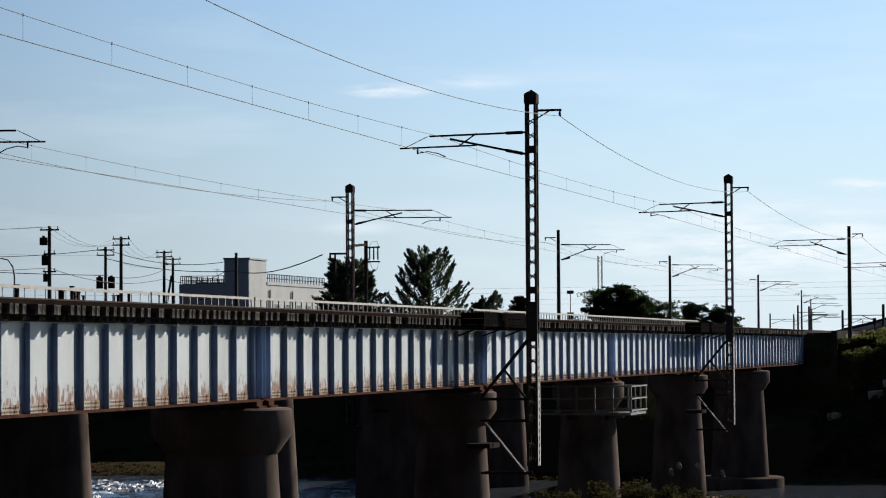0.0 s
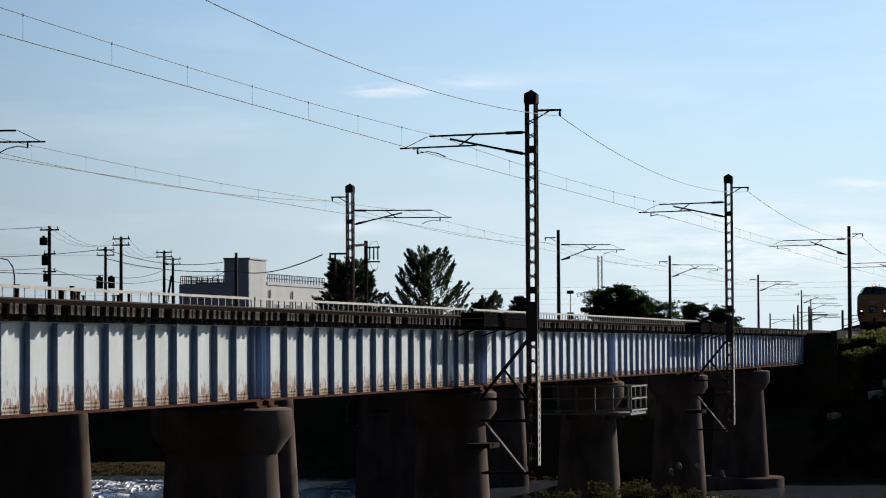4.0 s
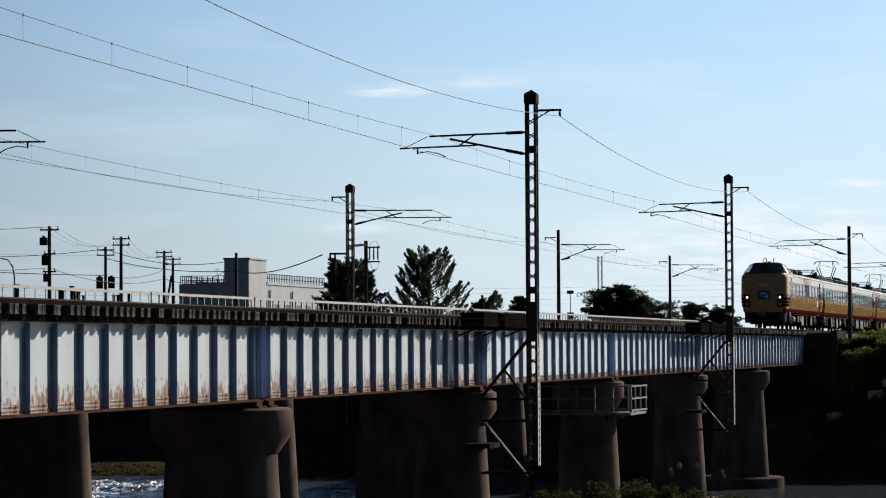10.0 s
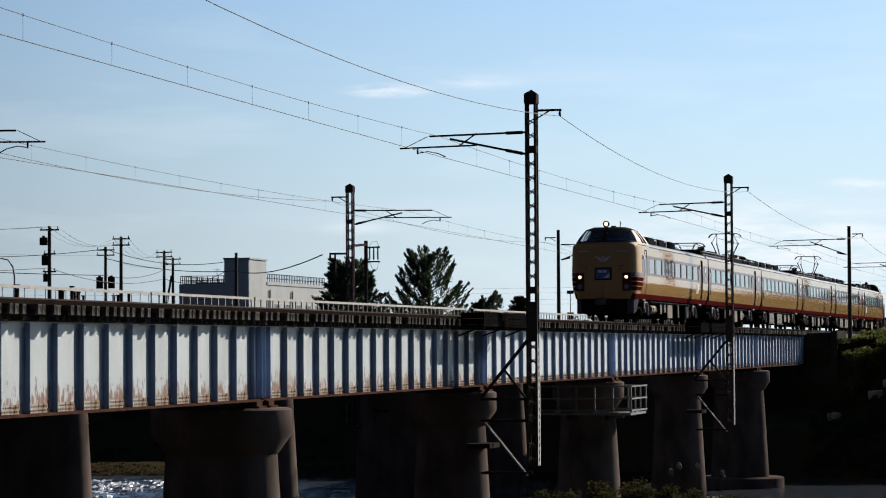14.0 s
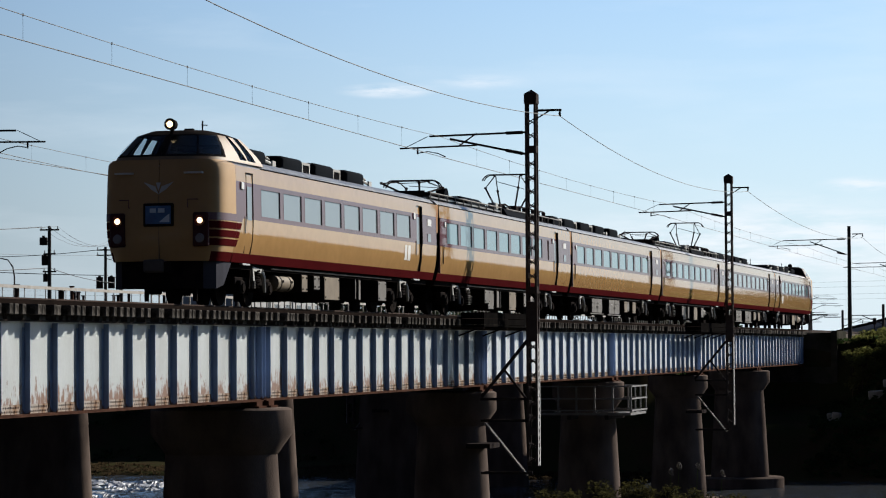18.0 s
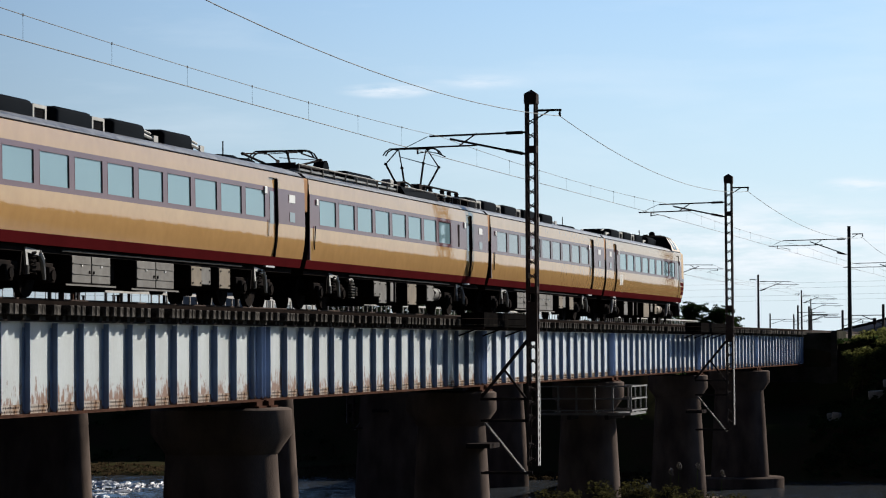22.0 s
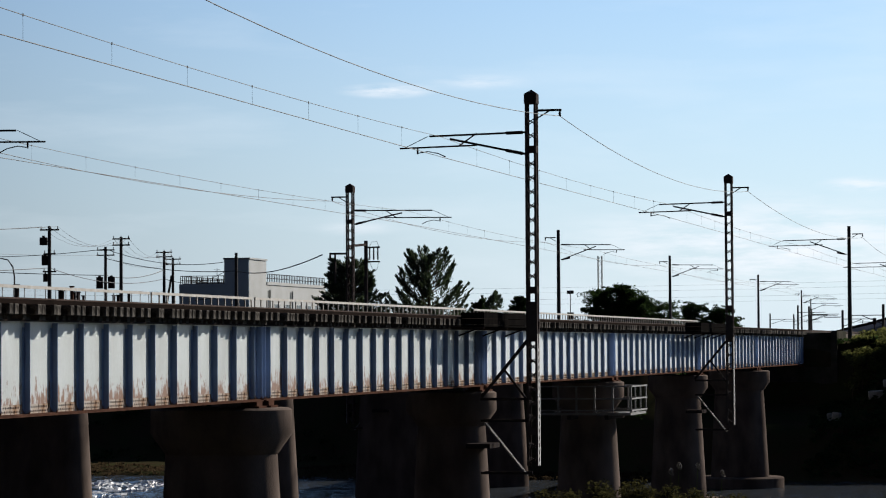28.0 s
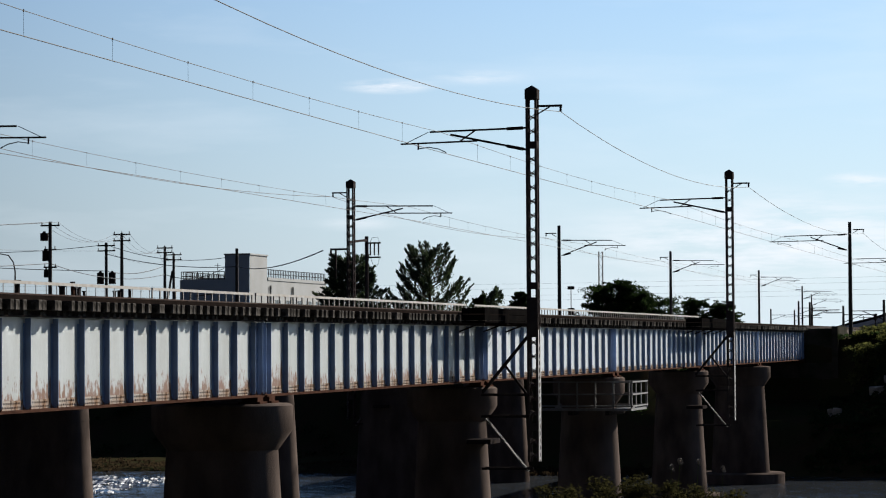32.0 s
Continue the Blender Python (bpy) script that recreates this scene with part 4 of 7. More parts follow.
def bank_cover():
    """Undergrowth on the far bank, and the leafy crest beside the near track."""
    rng = random.Random(21)
    g = Geo()
    for k in range(900):
        x, y = rng.uniform(-85, 2), rng.uniform(165, 194)
        if abs(x - NEAR) < 4.6 or abs(x - FAR) < 4.6 or (x < -42 and y < 180):
            continue
        z = bank(x, y)
        leaves(g, (x, y, z + 0.25), rng.uniform(0.4, 0.8), 16, 0.2, rng, 0.6)
    for k in range(900):
        x, y = rng.uniform(-19.0, -7.0), rng.uniform(164.5, 180)
        leaves(g, (x, y, bank(x, y) + 0.15), rng.uniform(0.3, 0.6), 18, 0.16, rng, 0.6)
    # near-black leaves: the backlit bank's shade is put into the undergrowth's colour
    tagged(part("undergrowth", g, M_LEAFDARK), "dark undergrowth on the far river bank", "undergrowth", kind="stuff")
    for k in range(13, 52):
        row = k // 13
        x = -17.3 + 0.36 * (k % 13) + 0.15 * row + rng.uniform(-0.25, 0.25)
        y = 175.4 + 2.2 * row + rng.uniform(-0.8, 0.8)
        z = bank(x, y)
        top = max(0.45, 7.7 + 0.42 * row + 0.05 * (k % 13) + rng.uniform(-0.3, 0.15) - z)
        b = thing("shrub", "bright green leafy shrub on the crest of the bank", "shrub", pose(x, y, z), "shrubs on the embankment")
        g = Geo()
        for j in range(8):
            leaves(g, (rng.uniform(-0.5, 0.5), rng.uniform(-0.5, 0.5), top * rng.uniform(0.3, 0.95)), 0.36, 75, 0.09, rng, 0.7)
        part("stem", Geo().tube([(0, 0, -0.1), (0.05, 0, top * 0.5), (0, 0.05, top * 0.9)], [0.03, 0.02, 0.008], 5), M_BARK, b)
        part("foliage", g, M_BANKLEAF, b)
    g = Geo()
    for k in range(900):
        x = rng.uniform(-75, -28)
        edge = 163.5 + 2.0 * noise.noise((x * 0.06, 3, 0)) + (x + 20) * -0.03
        y = edge + (rng.uniform(-0.6, 9.0) if x < -46 else rng.uniform(-0.6, 1.8))
        leaves(g, (x, y, max(0.05, bank(x, y)) + 0.05), 0.35, 16, 0.11, rng, 0.4, up=0.8)
    tagged(part("waterside_grass", g, M_DRYGRASS), "dry brown grass along the water's edge", "grass", kind="stuff")


M_DRYGRASS = leaf_mat("dry_grass", (0.05, 0.036, 0.022), (0.025, 0.02, 0.012), (0.045, 0.032, 0.018))
bank_cover()


def far_woods():
    """Low woods on the plain beyond the near bank, seen in the train's glossy sides."""
    rng = random.Random(31)
    g = Geo()
    for k in range(420):
        x, y = rng.uniform(15, 320), rng.uniform(330, 430)
        h = 2.0 + 5.0 * rng.random() ** 2
        leaves(g, (x, y, 6.6 + h * 0.5), h * 0.6, 26, 0.7, rng, 0.9)
    for k in range(80):
        x, y = rng.uniform(-24, 9), rng.uniform(335, 420)
        h = 9.5 * rng.uniform(0.5, 1.1)
        for j in range(3):
            leaves(g, (x, y, 6.6 + h * (0.2 + 0.3 * j)), h * 0.22, 22, 0.7, rng, 1.1)
    tagged(part("far_woods", g, M_LEAFDARK), "low dark woods far across the plain", "woods", kind="stuff")


far_woods()


def bank_stones():
    """Pale broken slabs that lie in the undergrowth of the far bank."""
    rng = random.Random(8)
    for x, y, w, d, h in ((-17.6, 171.0, 0.55, 0.3, 0.28), (-18.05, 171.2, 0.3, 0.3, 0.2), (-15.15, 171.6, 1.0, 0.35, 0.22), (-14.5, 171.9, 0.5, 0.3, 0.2), (-14.3, 173.6, 0.4, 0.3, 0.25)):
        p = tagged(part("stone_slab", Geo().box(-w / 2, w / 2, -d / 2, d / 2, -0.3, h, ch=0.05), M_SLAB), "pale broken concrete slab lying in dark undergrowth", "stone", "slabs on the far bank")
        p.matrix_basis = pose(x, y, bank(x, y) + 0.35, rng.uniform(-8, 8), rng.uniform(-8, 8), rng.uniform(-25, 25))


M_SLAB = mat("pale_slab", (0.30, 0.29, 0.27), 0.9, col2=(0.16, 0.15, 0.13), scale=3, amount=0.8, bump=0.3, spec=0.05)
bank_stones()


def rapids():
    """White water: ragged crests of foam that drift down the river."""
    rng = random.Random(5)
    out = []
    for k in range(300):
        x, y = rng.uniform(-66, -55), rng.uniform(141, 158)
        f = thing("foam_crest", "ragged white crest of broken river water", "white water", pose(x, y, 0.03), "foam on the rapids")
        g = Geo()
        n, ln, w = 9, rng.uniform(0.25, 1.0), rng.uniform(0.12, 0.36)
        top, bot = [], []
        for i in range(n):
            t = i / (n - 1) - 0.5
            wob = rng.uniform(-0.12, 0.12)
            hgt = (0.02 + 0.10 * rng.random()) * (1 - 3.4 * t * t)
            top.append((t * ln, wob, max(0.03, hgt)))
            bot.append((t * ln, wob - w * (1 - 3 * t * t), -0.05))
        back = [(x_, y_ + w * 0.8, -0.05) for x_, y_, z_ in top]
        g.add(bot + top + back, [(i, i + 1, n + i + 1, n + i) for i in range(n - 1)] + [(n + i, n + i + 1, 2 * n + i + 1, 2 * n + i) for i in range(n - 1)], 0, True)
        part("crest", g, M_FOAM, f)
        out.append((f, x, y, rng.uniform(0.5, 0.9)))
    return out


M_FOAM = mat("river_foam", (0.8, 0.8, 0.8), 0.5, col2=(0.5, 0.5, 0.5), scale=2.5, amount=0.9, fine=14, bump=0.6)
FOAM = rapids()

# ---- buildings, poles and lines behind the railway ----
# blue-grey for the building's shaded front: skylight on the white wall, as colour
M_FRONTSKY = mat("front_skylight_blue", (0.42, 0.52, 0.60), 0.8, col2=(0.36, 0.45, 0.52), scale=0.7, amount=0.5, stretch=(1, 1, 0.3))
M_WALLWHITE = mat("white_render", (0.26, 0.265, 0.26), 0.85, col2=(0.2, 0.2, 0.19), scale=0.5, amount=0.6, bump=0.1)
M_DARKGLASS = mat("dark_window", (0.03, 0.035, 0.04), 0.1, amount=0.2, bump=0)
M_GREYROOF = mat("roof_grey", (0.30, 0.31, 0.33), 0.8, scale=1, amount=0.4)


def building():
    """A flat-roofed white block with a stair tower and a fenced roof."""
    x0, x1, y0, y1, zb, zt = -88.9, -81.8, 248.9, 274.5, 6.5, 14.4
    b = thing("building", "white flat-roofed two-storey building with a stair tower", "building", pose(x1, y0, zb))
    w, ln, h = x1 - x0, y1 - y0, zt - zb
    part("wall", Geo().box(-w, 0, 0, ln, 0, h), M_WALLWHITE, b)
    tw = part("stair_tower", Geo().box(-2.5, 0.003, -0.003, 5.4, h, h + 2.35).box(-2.6, 0.1, -0.1, 5.5, h + 2.35, h + 2.5), M_WALLWHITE, b)
    # thin sheets added over front and tower to carry the skylit blue-grey
    part("front_skylight_sheet", Geo().box(-w, -0.02, -0.09, -0.005, 0, h), M_FRONTSKY, b, "blue-grey sheet added over the front wall, skylight put into its colour")
    part("tower_skylight_sheet", Geo().box(-2.5, -0.02, -0.09, -0.005, h + 0.002, h + 2.34), M_FRONTSKY, tw)
    part("parapet", Geo().box(-w - 0.08, 0.08, 5.5, ln + 0.08, h, h + 0.3), M_WALLWHITE, b)
    part("roof", Geo().box(-w + 0.2, -2.7, 0.2, ln - 0.2, h, h + 0.06), M_GREYROOF, b)
    fence = Geo()
    runs = [((-0.1, 5.6), (-0.1, ln)), ((-w + 0.1, 0.05), (-2.6, 0.05)), ((-w + 0.1, 0.05), (-w + 0.1, ln))]
    for (xa, ya), (xb, yb) in runs:
        d = math.hypot(xb - xa, yb - ya)
        n = round(d / 0.55)
        z = h + (0.3 if xa == -0.1 else 0.0)
        for k in range(n + 1):
            t = k / n
            fence.box(xa + (xb - xa) * t - 0.03, xa + (xb - xa) * t + 0.03, ya + (yb - ya) * t - 0.03, ya + (yb - ya) * t + 0.03, z, z + 0.78)
        for zz in (0.35, 0.78):
            fence.bar((xa, ya, z + zz), (xb, yb, z + zz), 0.06)
    part("roof_fence", fence, M_DARKSTEEL, b)
    for k, y in enumerate((8.0, 11.5, 15.0, 18.5, 22.0)):
        for z in (1.5, 4.6):
            wn_ = part("window", Geo().box(-0.06, 0.004, y, y + 1.9, z, z + 1.4), M_DARKGLASS, b)
            part("window_frame", Geo().box(0.004, 0.03, y - 0.06, y + 1.96, z + 1.4, z + 1.47).box(0.004, 0.03, y - 0.06, y + 1.96, z - 0.07, z).box(0.004, 0.03, y + 0.92, y + 0.98, z, z + 1.4), M_GALV, wn_)
    for y in (6.2, 13.6):
        part("vent_pipe", Geo().rod((0.12, y, 0), (0.12, y, h - 0.5), 0.09, n=8), M_WALLWHITE, b)
    part("canopy", Geo().box(0.01, 0.9, 12.0, 24.0, 3.3, 3.45), M_GREYROOF, b)
    part("roof_aerial", Geo().rod((-3.6, 1.0, h), (-3.6, 1.0, h + 1.6), 0.03).rod((-3.9, 1.0, h + 1.4), (-3.3, 1.0, h + 1.4), 0.02), M_DARKSTEEL, b)
    for k in range(4):
        part("front_window", Geo().box(-w + 0.5 + k * 1.65, -w + 1.7 + k * 1.65, -0.094, 0.05, 3.6, 5.2), M_DARKGLASS, b)


building()


def utility_pole(x, y, top, arms, label="dark concrete utility pole with crossarms and insulators", gear=()):
    p = thing("utility_pole", label, "utility pole", pose(x, y, 6.5), "utility poles")
    h = top - 6.5
    part("pole", Geo().rod((0, 0, 0), (0, 0, h), 0.19, 0.13, 10), M_CONC2, p)
    for dz, half in arms:
        part("crossarm", Geo().box(-half, half, -0.05, 0.05, h - dz - 0.06, h - dz + 0.06), M_DARKSTEEL, p)
        for s in (-half + 0.1, 0, half - 0.1):
            part("insulator", Geo().rod((s, 0, h - dz + 0.06), (s, 0, h - dz + 0.28), 0.05, 0.035, 6), M_PORC, p)
    for dz, dx, r, hh in gear:
        part("transformer", Geo().rod((dx, 0, h - dz - hh), (dx, 0, h - dz), r, n=12).rod((dx, 0, h - dz), (dx, 0, h - dz + 0.15), r * 0.5, r * 0.3, 8), M_DARKSTEEL, p)
        part("gear_bracket", Geo().bar((0, 0, h - dz - hh / 2), (dx, 0, h - dz - hh / 2), 0.08), M_DARKSTEEL, p)
    return p


utility_pole(-82.2, 199.8, 17.9, [(0.3, 0.8), (2.2, 0.5), (3.6, 0.55)], gear=[(0.9, -0.5, 0.32, 0.6), (2.3, -0.4, 0.25, 0.8), (3.8, -0.35, 0.18, 0.6)])
utility_pole(-95.1, 245.2, 18.0, [(0.3, 0.9), (0.8, 0.9)], gear=[(2.9, -0.6, 0.34, 1.1), (2.9, 0.6, 0.34, 1.1)])
utility_pole(-85.5, 224.2, 18.0, [(0.15, 0.8), (0.7, 0.8)])
utility_pole(-93.6, 257.5, 18.0, [(0.15, 0.85), (0.6, 0.85)])
utility_pole(-99.9, 277.6, 18.0, [(0.15, 0.9), (0.7, 0.9)])
utility_pole(-76.0, 227.6, 16.6, [])


def brace_pole():
    p = thing("stay_pole", "dark leaning stay pole propping a utility pole", "utility pole", pose(-101.8, 277.6, 6.5))
    part("pole", Geo().rod((0, 0, 0), (1.75, 0, 9.6), 0.16, 0.12, 8), M_CONC2, p)


brace_pole()


def street_lamp(x, y, top, reach, z0=6.5):
    p = thing("street_lamp", "grey curved-arm street lamp", "street lamp", pose(x, y, z0))
    h = top - z0
    part("pole", Geo().tube([(0, 0, 0), (0, 0, h - 1.6), (-0.15, 0, h - 0.8), (-0.6, 0, h - 0.2), (-reach, 0, h)], [0.09, 0.07, 0.06, 0.05, 0.04], 8), M_CONC2, p)
    part("lamp_head", Geo().box(-reach - 0.7, -reach, -0.12, 0.12, h - 0.06, h + 0.08, ch=0.03), M_GALV, p)


street_lamp(-90.2, 211.6, 15.9, 1.6)
street_lamp(-78.5, 225.5, 12.6, -1.4)


def far_line(label, pts, sag, r):
    feeder_line("power_line", label, pts, sag, r, M_BLACKWIRE)


for off in (-0.7, 0.0, 0.7):
    far_line("thin black power line between utility poles", [(-88.0 + off, 120.0, 16.6), (-82.2 + off, 199.8, 17.85), (-85.5 + off, 224.2, 17.9), (-93.6 + off, 257.5, 17.9), (-99.9 + off, 277.6, 17.9)], 1.1, 0.012)
far_line("black telephone cable between utility poles", [(-95.1, 245.2, 16.9), (-76.0, 227.6, 15.0), (-39.9, 133.4, 12.95)], 0.5, 0.035)
far_line("black telephone cable between utility poles", [(-130.0, 238.0, 17.9), (-95.1, 245.2, 15.26), (-93.6, 257.5, 16.1)], 0.5, 0.035)
far_line("black telephone cable between utility poles", [(-86.0, 120.0, 13.5), (-82.2, 199.8, 14.6), (-93.6, 257.5, 15.2), (-84.3, 250.0, 15.8)], 0.8, 0.03)
far_line("thin black power line between utility poles", [(-120.0, 240.0, 18.0), (-95.1, 245.2, 17.8), (-84.3, 250.0, 16.6)], 0.8, 0.03)
far_line("thin black power line between utility poles", [(-97.0, 150.0, 17.0), (-95.1, 245.2, 17.2), (-99.9, 277.6, 17.4)], 0.8, 0.012)
for z in (12.6, 13.6, 15.0, 16.0):
    far_line("thin power line far across the fields", [(-330.0, 620.0, z + 8), (90.0, 480.0, z + 6.5)], 3.0, 0.013)


utility_pole(-330.0, 620.0, 25.0, [(0.3, 0.8)])
utility_pole(90.0, 480.0, 23.0, [(0.3, 0.8)])


def switch_pole():
    """A dark pole beside the far mast with two crossarms and hanging insulator strings."""
    p = thing("switch_pole", "dark steel pole with crossarms and hanging insulator strings", "pole", pose(-38.3, 136.0, 8.2))
    h = 5.55
    part("pole", Geo().rod((0, 0, -1.2), (0, 0, h), 0.11, 0.1, 8), M_MAST, p)
    for z in (h - 0.35, h - 1.1):
        part("crossarm", Geo().box(0, 0.75, -0.04, 0.04, z - 0.04, z + 0.04), M_MAST, p)
    for x in (0.2, 0.42, 0.64):
        g = Geo().tube([(x, 0, h - 1.0 + k * 0.04) for k in range(17)], [0.05 if k % 2 else 0.025 for k in range(17)], 6)
        part("insulator", g, M_DARKSTEEL, p)
    part("jumper_wire", Geo().tube([(0.2, 0, h - 0.3), (0.3, 0, h - 0.08), (0.6, 0, h - 0.05), (0.72, 0, h - 0.4)], 0.012, 5).tube([(0.2, 0, h - 1.1), (0.35, 0, h - 1.5), (0.6, 0, h - 1.5), (0.68, 0, h - 1.15)], 0.012, 5), M_WIRE, p)
    part("link_arm", Geo().bar((0, 0, h - 0.2), (-0.3, -2.4, h - 0.38), 0.12), M_MAST, p)
    q = thing("feeder_bracket", "dark steel bracket holding a cable at the far mast", "bracket", pose(-38.4, 133.4, 8.2))
    part("arm", Geo().box(-1.1, -0.2, -0.05, 0.05, 4.75, 4.85), M_MAST, q)
    part("post", Geo().box(-0.85, -0.77, -0.04, 0.04, 3.3, 4.75), M_MAST, q)
    part("insulator", Geo().rod((-1.07, 0, 4.5), (-1.07, 0, 4.75), 0.06, 0.05, 8), M_DARKSTEEL, q)


switch_pole()


def sign_board():
    p = thing("railway_sign", "small dark rectangular sign board on a thin post", "sign", pose(-37.6, 186.2, 8.3))
    part("post", Geo().rod((0, 0, 0), (0, 0, 3.8), 0.035, n=6), M_GALV, p)
    part("board", Geo().box(-0.24, 0.24, -0.02, 0.02, 3.55, 3.78), M_DARKSTEEL, p)
    part("relay_box", Geo().box(-0.22, 0.22, -0.15, 0.15, 1.75, 2.25, ch=0.02), M_DARKSTEEL, p)


sign_board()


def radio_mast():
    p = thing("radio_mast", "slender grey lattice radio mast in the distance", "mast", pose(-78.6, 412.6, 6.5))
    for sx, sy in ((-0.3, -0.3), (0.3, -0.3), (0.3, 0.3), (-0.3, 0.3)):
        part("leg", Geo().bar((sx, sy, 0), (sx, sy, 15.6), 0.09), M_GALV, p)
    g = Geo()
    for k in range(26):
        z, s = k * 0.6, 1 if k % 2 else -1
        g.bar((-0.3 * s, -0.3, z), (0.3 * s, -0.3, z + 0.6), 0.05).bar((0.3, -0.3 * s, z), (0.3, 0.3 * s, z + 0.6), 0.05)
    part("lacing", g, M_GALV, p)


radio_mast()


def signal(x, y, top, z0=8.4):
    p = thing("railway_signal", "small dark railway signal on a post", "signal", pose(x, y, z0))
    part("post", Geo().rod((0, 0, 0), (0, 0, top - z0), 0.05, n=6), M_DARKSTEEL, p)
    part("signal_head", Geo().box(-0.14, 0.14, -0.1, 0.1, top - z0 - 0.55, top - z0, ch=0.04), M_DARKSTEEL, p)


signal(-20.3, 229.1, 10.4)
signal(-18.9, 226.0, 9.7)
for px, py, top, reach in ((-28.1, 328.8, 13.0, 4.2), (-39.9, 398.0, 13.2, 4.6), (-57.9, 496.6, 15.4, 5.0), (-75.5, 595.2, 15.1, 5.5), (-70.4, 595.9, 14.9, 5.5), (-62.5, 560.0, 15.5, 5.4), (-49.5, 440.0, 14.4, 4.8)):
    t = thing("catenary_pole", "distant concrete catenary pole with a bracket arm", "catenary pole", pose(px, py, 7.0), "catenary poles")
    h = top - 7.0
    part("pole", Geo().rod((0, 0, 0), (0, 0, h), 0.2, 0.16, 8), M_CONC2, t)
    s = -1 if px == -28.1 else 1
    part("bracket_arm", Geo().rod((0, 0, h - 1.3), (s * reach, 0, h - 1.3), 0.05).rod((0, 0, h - 2.4), (s * reach * 0.6, 0, h - 1.35), 0.05).rod((s * reach * 0.5, 0, h - 1.75), (s * reach * 1.1, 0, h - 1.75), 0.04), M_DARKSTEEL, t)


def pylon():
    p = thing("pylon", "faint grey lattice power pylon on the horizon", "pylon", pose(-62.0, 900.0, 6.5))
    for sx in (-1, 1):
        for sy in (-1, 1):
            part("leg", Geo().bar((sx * 1.6, sy * 1.6, 0), (sx * 0.25, sy * 0.25, 24), 0.16), M_GALV, p)
    g = Geo()
    for k in range(10):
        z, a = k * 2.4, 1.6 - 1.35 * k / 10
        g.bar((-a, -a, z), (a, -a, z + 2.4), 0.1).bar((a, -a, z), (-a, -a, z + 2.4), 0.1)
    part("lacing", g, M_GALV, p)


pylon()


M_EDGEWHITE = mat("white_edge_paint", (0.8, 0.8, 0.79), 0.5, scale=0.6, amount=0.2)


def elevated_road():
    """A road that climbs on an embankment, with a dark parapet over a pale edge beam."""
    p = thing("elevated_road", "distant curving road embankment with a dark parapet and pale edge beam", "road", pose(0, 0, 0))
    line = []
    for k in range(31):
        t = k / 30
        line.append((-44.5 + 26.0 * t, 420 - 22 * t - 26 * t * t, 10.05 + 2.2 * t + 6.0 * t * t))
    rows = (("parapet", 0.0, 0.42, M_DARKSTEEL, 0.12), ("edge_beam", -0.6, -0.002, M_EDGEWHITE, 0.2), ("embankment", -9.0, -0.602, M_GREYROOF, 3.0))
    for name, lo, hi, m, deep in rows:
        g = Geo()
        for (xa, ya, za), (xb, yb, zb) in zip(line, line[1:]):
            fa, fb = smoothstep(-45, -40, xa), smoothstep(-45, -40, xb)
            q = [(xa, ya, za + lo), (xb, yb, zb + lo), (xb, yb, zb + hi * (fb if hi > 0 else 1)), (xa, ya, za + hi * (fa if hi > 0 else 1))]
            g.add(q + [(x_, y_ + deep, z_) for x_, y_, z_ in q], [(0, 1, 2, 3), (7, 6, 5, 4), (3, 2, 6, 7), (0, 4, 5, 1)])
        part(name, g, m, p)
    for k in range(3, 30, 4):
        x, y, z = line[k]
        part("guard_post", Geo().box(x - 0.06, x + 0.06, y + 0.15, y + 0.27, z, z + 0.95), M_DARKSTEEL, p)


elevated_road()


# ---- fittings of the near bridge ----
def inspection_platform():
    """A railed walkway round the pier's head, below the girders."""
    x0, x1, y0, y1 = -23.2, -19.45, 108.5, 112.1
    zb, zt = EYE_Z - 2.72, EYE_Z - 1.62
    p = thing("inspection_platform", "grey steel inspection platform with railings round a pier head", "platform", pose(0, 0, 0))
    part("floor_frame", Geo().box(x0, x1, y0, y0 + 0.12, zb - 0.1, zb).box(x0, x1, y1 - 0.12, y1, zb - 0.1, zb).box(x1 - 0.12, x1, y0 + 0.12, y1 - 0.12, zb - 0.1, zb), M_GALV2, p)
    part("grating", Geo().box(x0, x1 - 0.13, y0 + 0.13, y0 + 0.8, zb - 0.05, zb - 0.02).box(x1 - 0.8, x1 - 0.13, y0 + 0.81, y1 - 0.81, zb - 0.05, zb - 0.02).box(x0, x1 - 0.13, y1 - 0.8, y1 - 0.13, zb - 0.05, zb - 0.02), M_GALV2, p)
    for k in range(6):
        x = x1 - (x1 - x0) * k / 5
        for y in (y0 + 0.03, y1 - 0.03):
            part("post", Geo().box(x - 0.035, x + 0.035, y - 0.03, y + 0.03, zb, zt), M_GALV2, p)
    for y in (y0 + 1.2, y0 + 2.4):
        part("post", Geo().box(x1 - 0.06, x1, y - 0.035, y + 0.035, zb, zt), M_GALV2, p)
    for z in (zt, (zt + zb) / 2 + 0.05, zb + 0.12):
        part("rail", Geo().box(x0, x1, y0 + 0.065, y0 + 0.125, z - 0.06, z), M_GALV2, p)
        part("rail", Geo().box(x0, x1, y1 - 0.125, y1 - 0.065, z - 0.06, z), M_GALV2, p)
        part("rail", Geo().box(x1 + 0.002, x1 + 0.06, y0, y1, z - 0.06, z), M_GALV2, p)
    for x in (x0 + 1.2, x1 - 1.0):
        part("support_beam", Geo().box(x - 0.08, x + 0.08, y0, y1, zb - 0.28, zb - 0.1), M_DARKSTEEL, p)


M_GALV2 = mat("platform_steel", (0.17, 0.165, 0.16), 0.55, 0.3, scale=4, amount=0.5, spec=0.1)
inspection_platform()


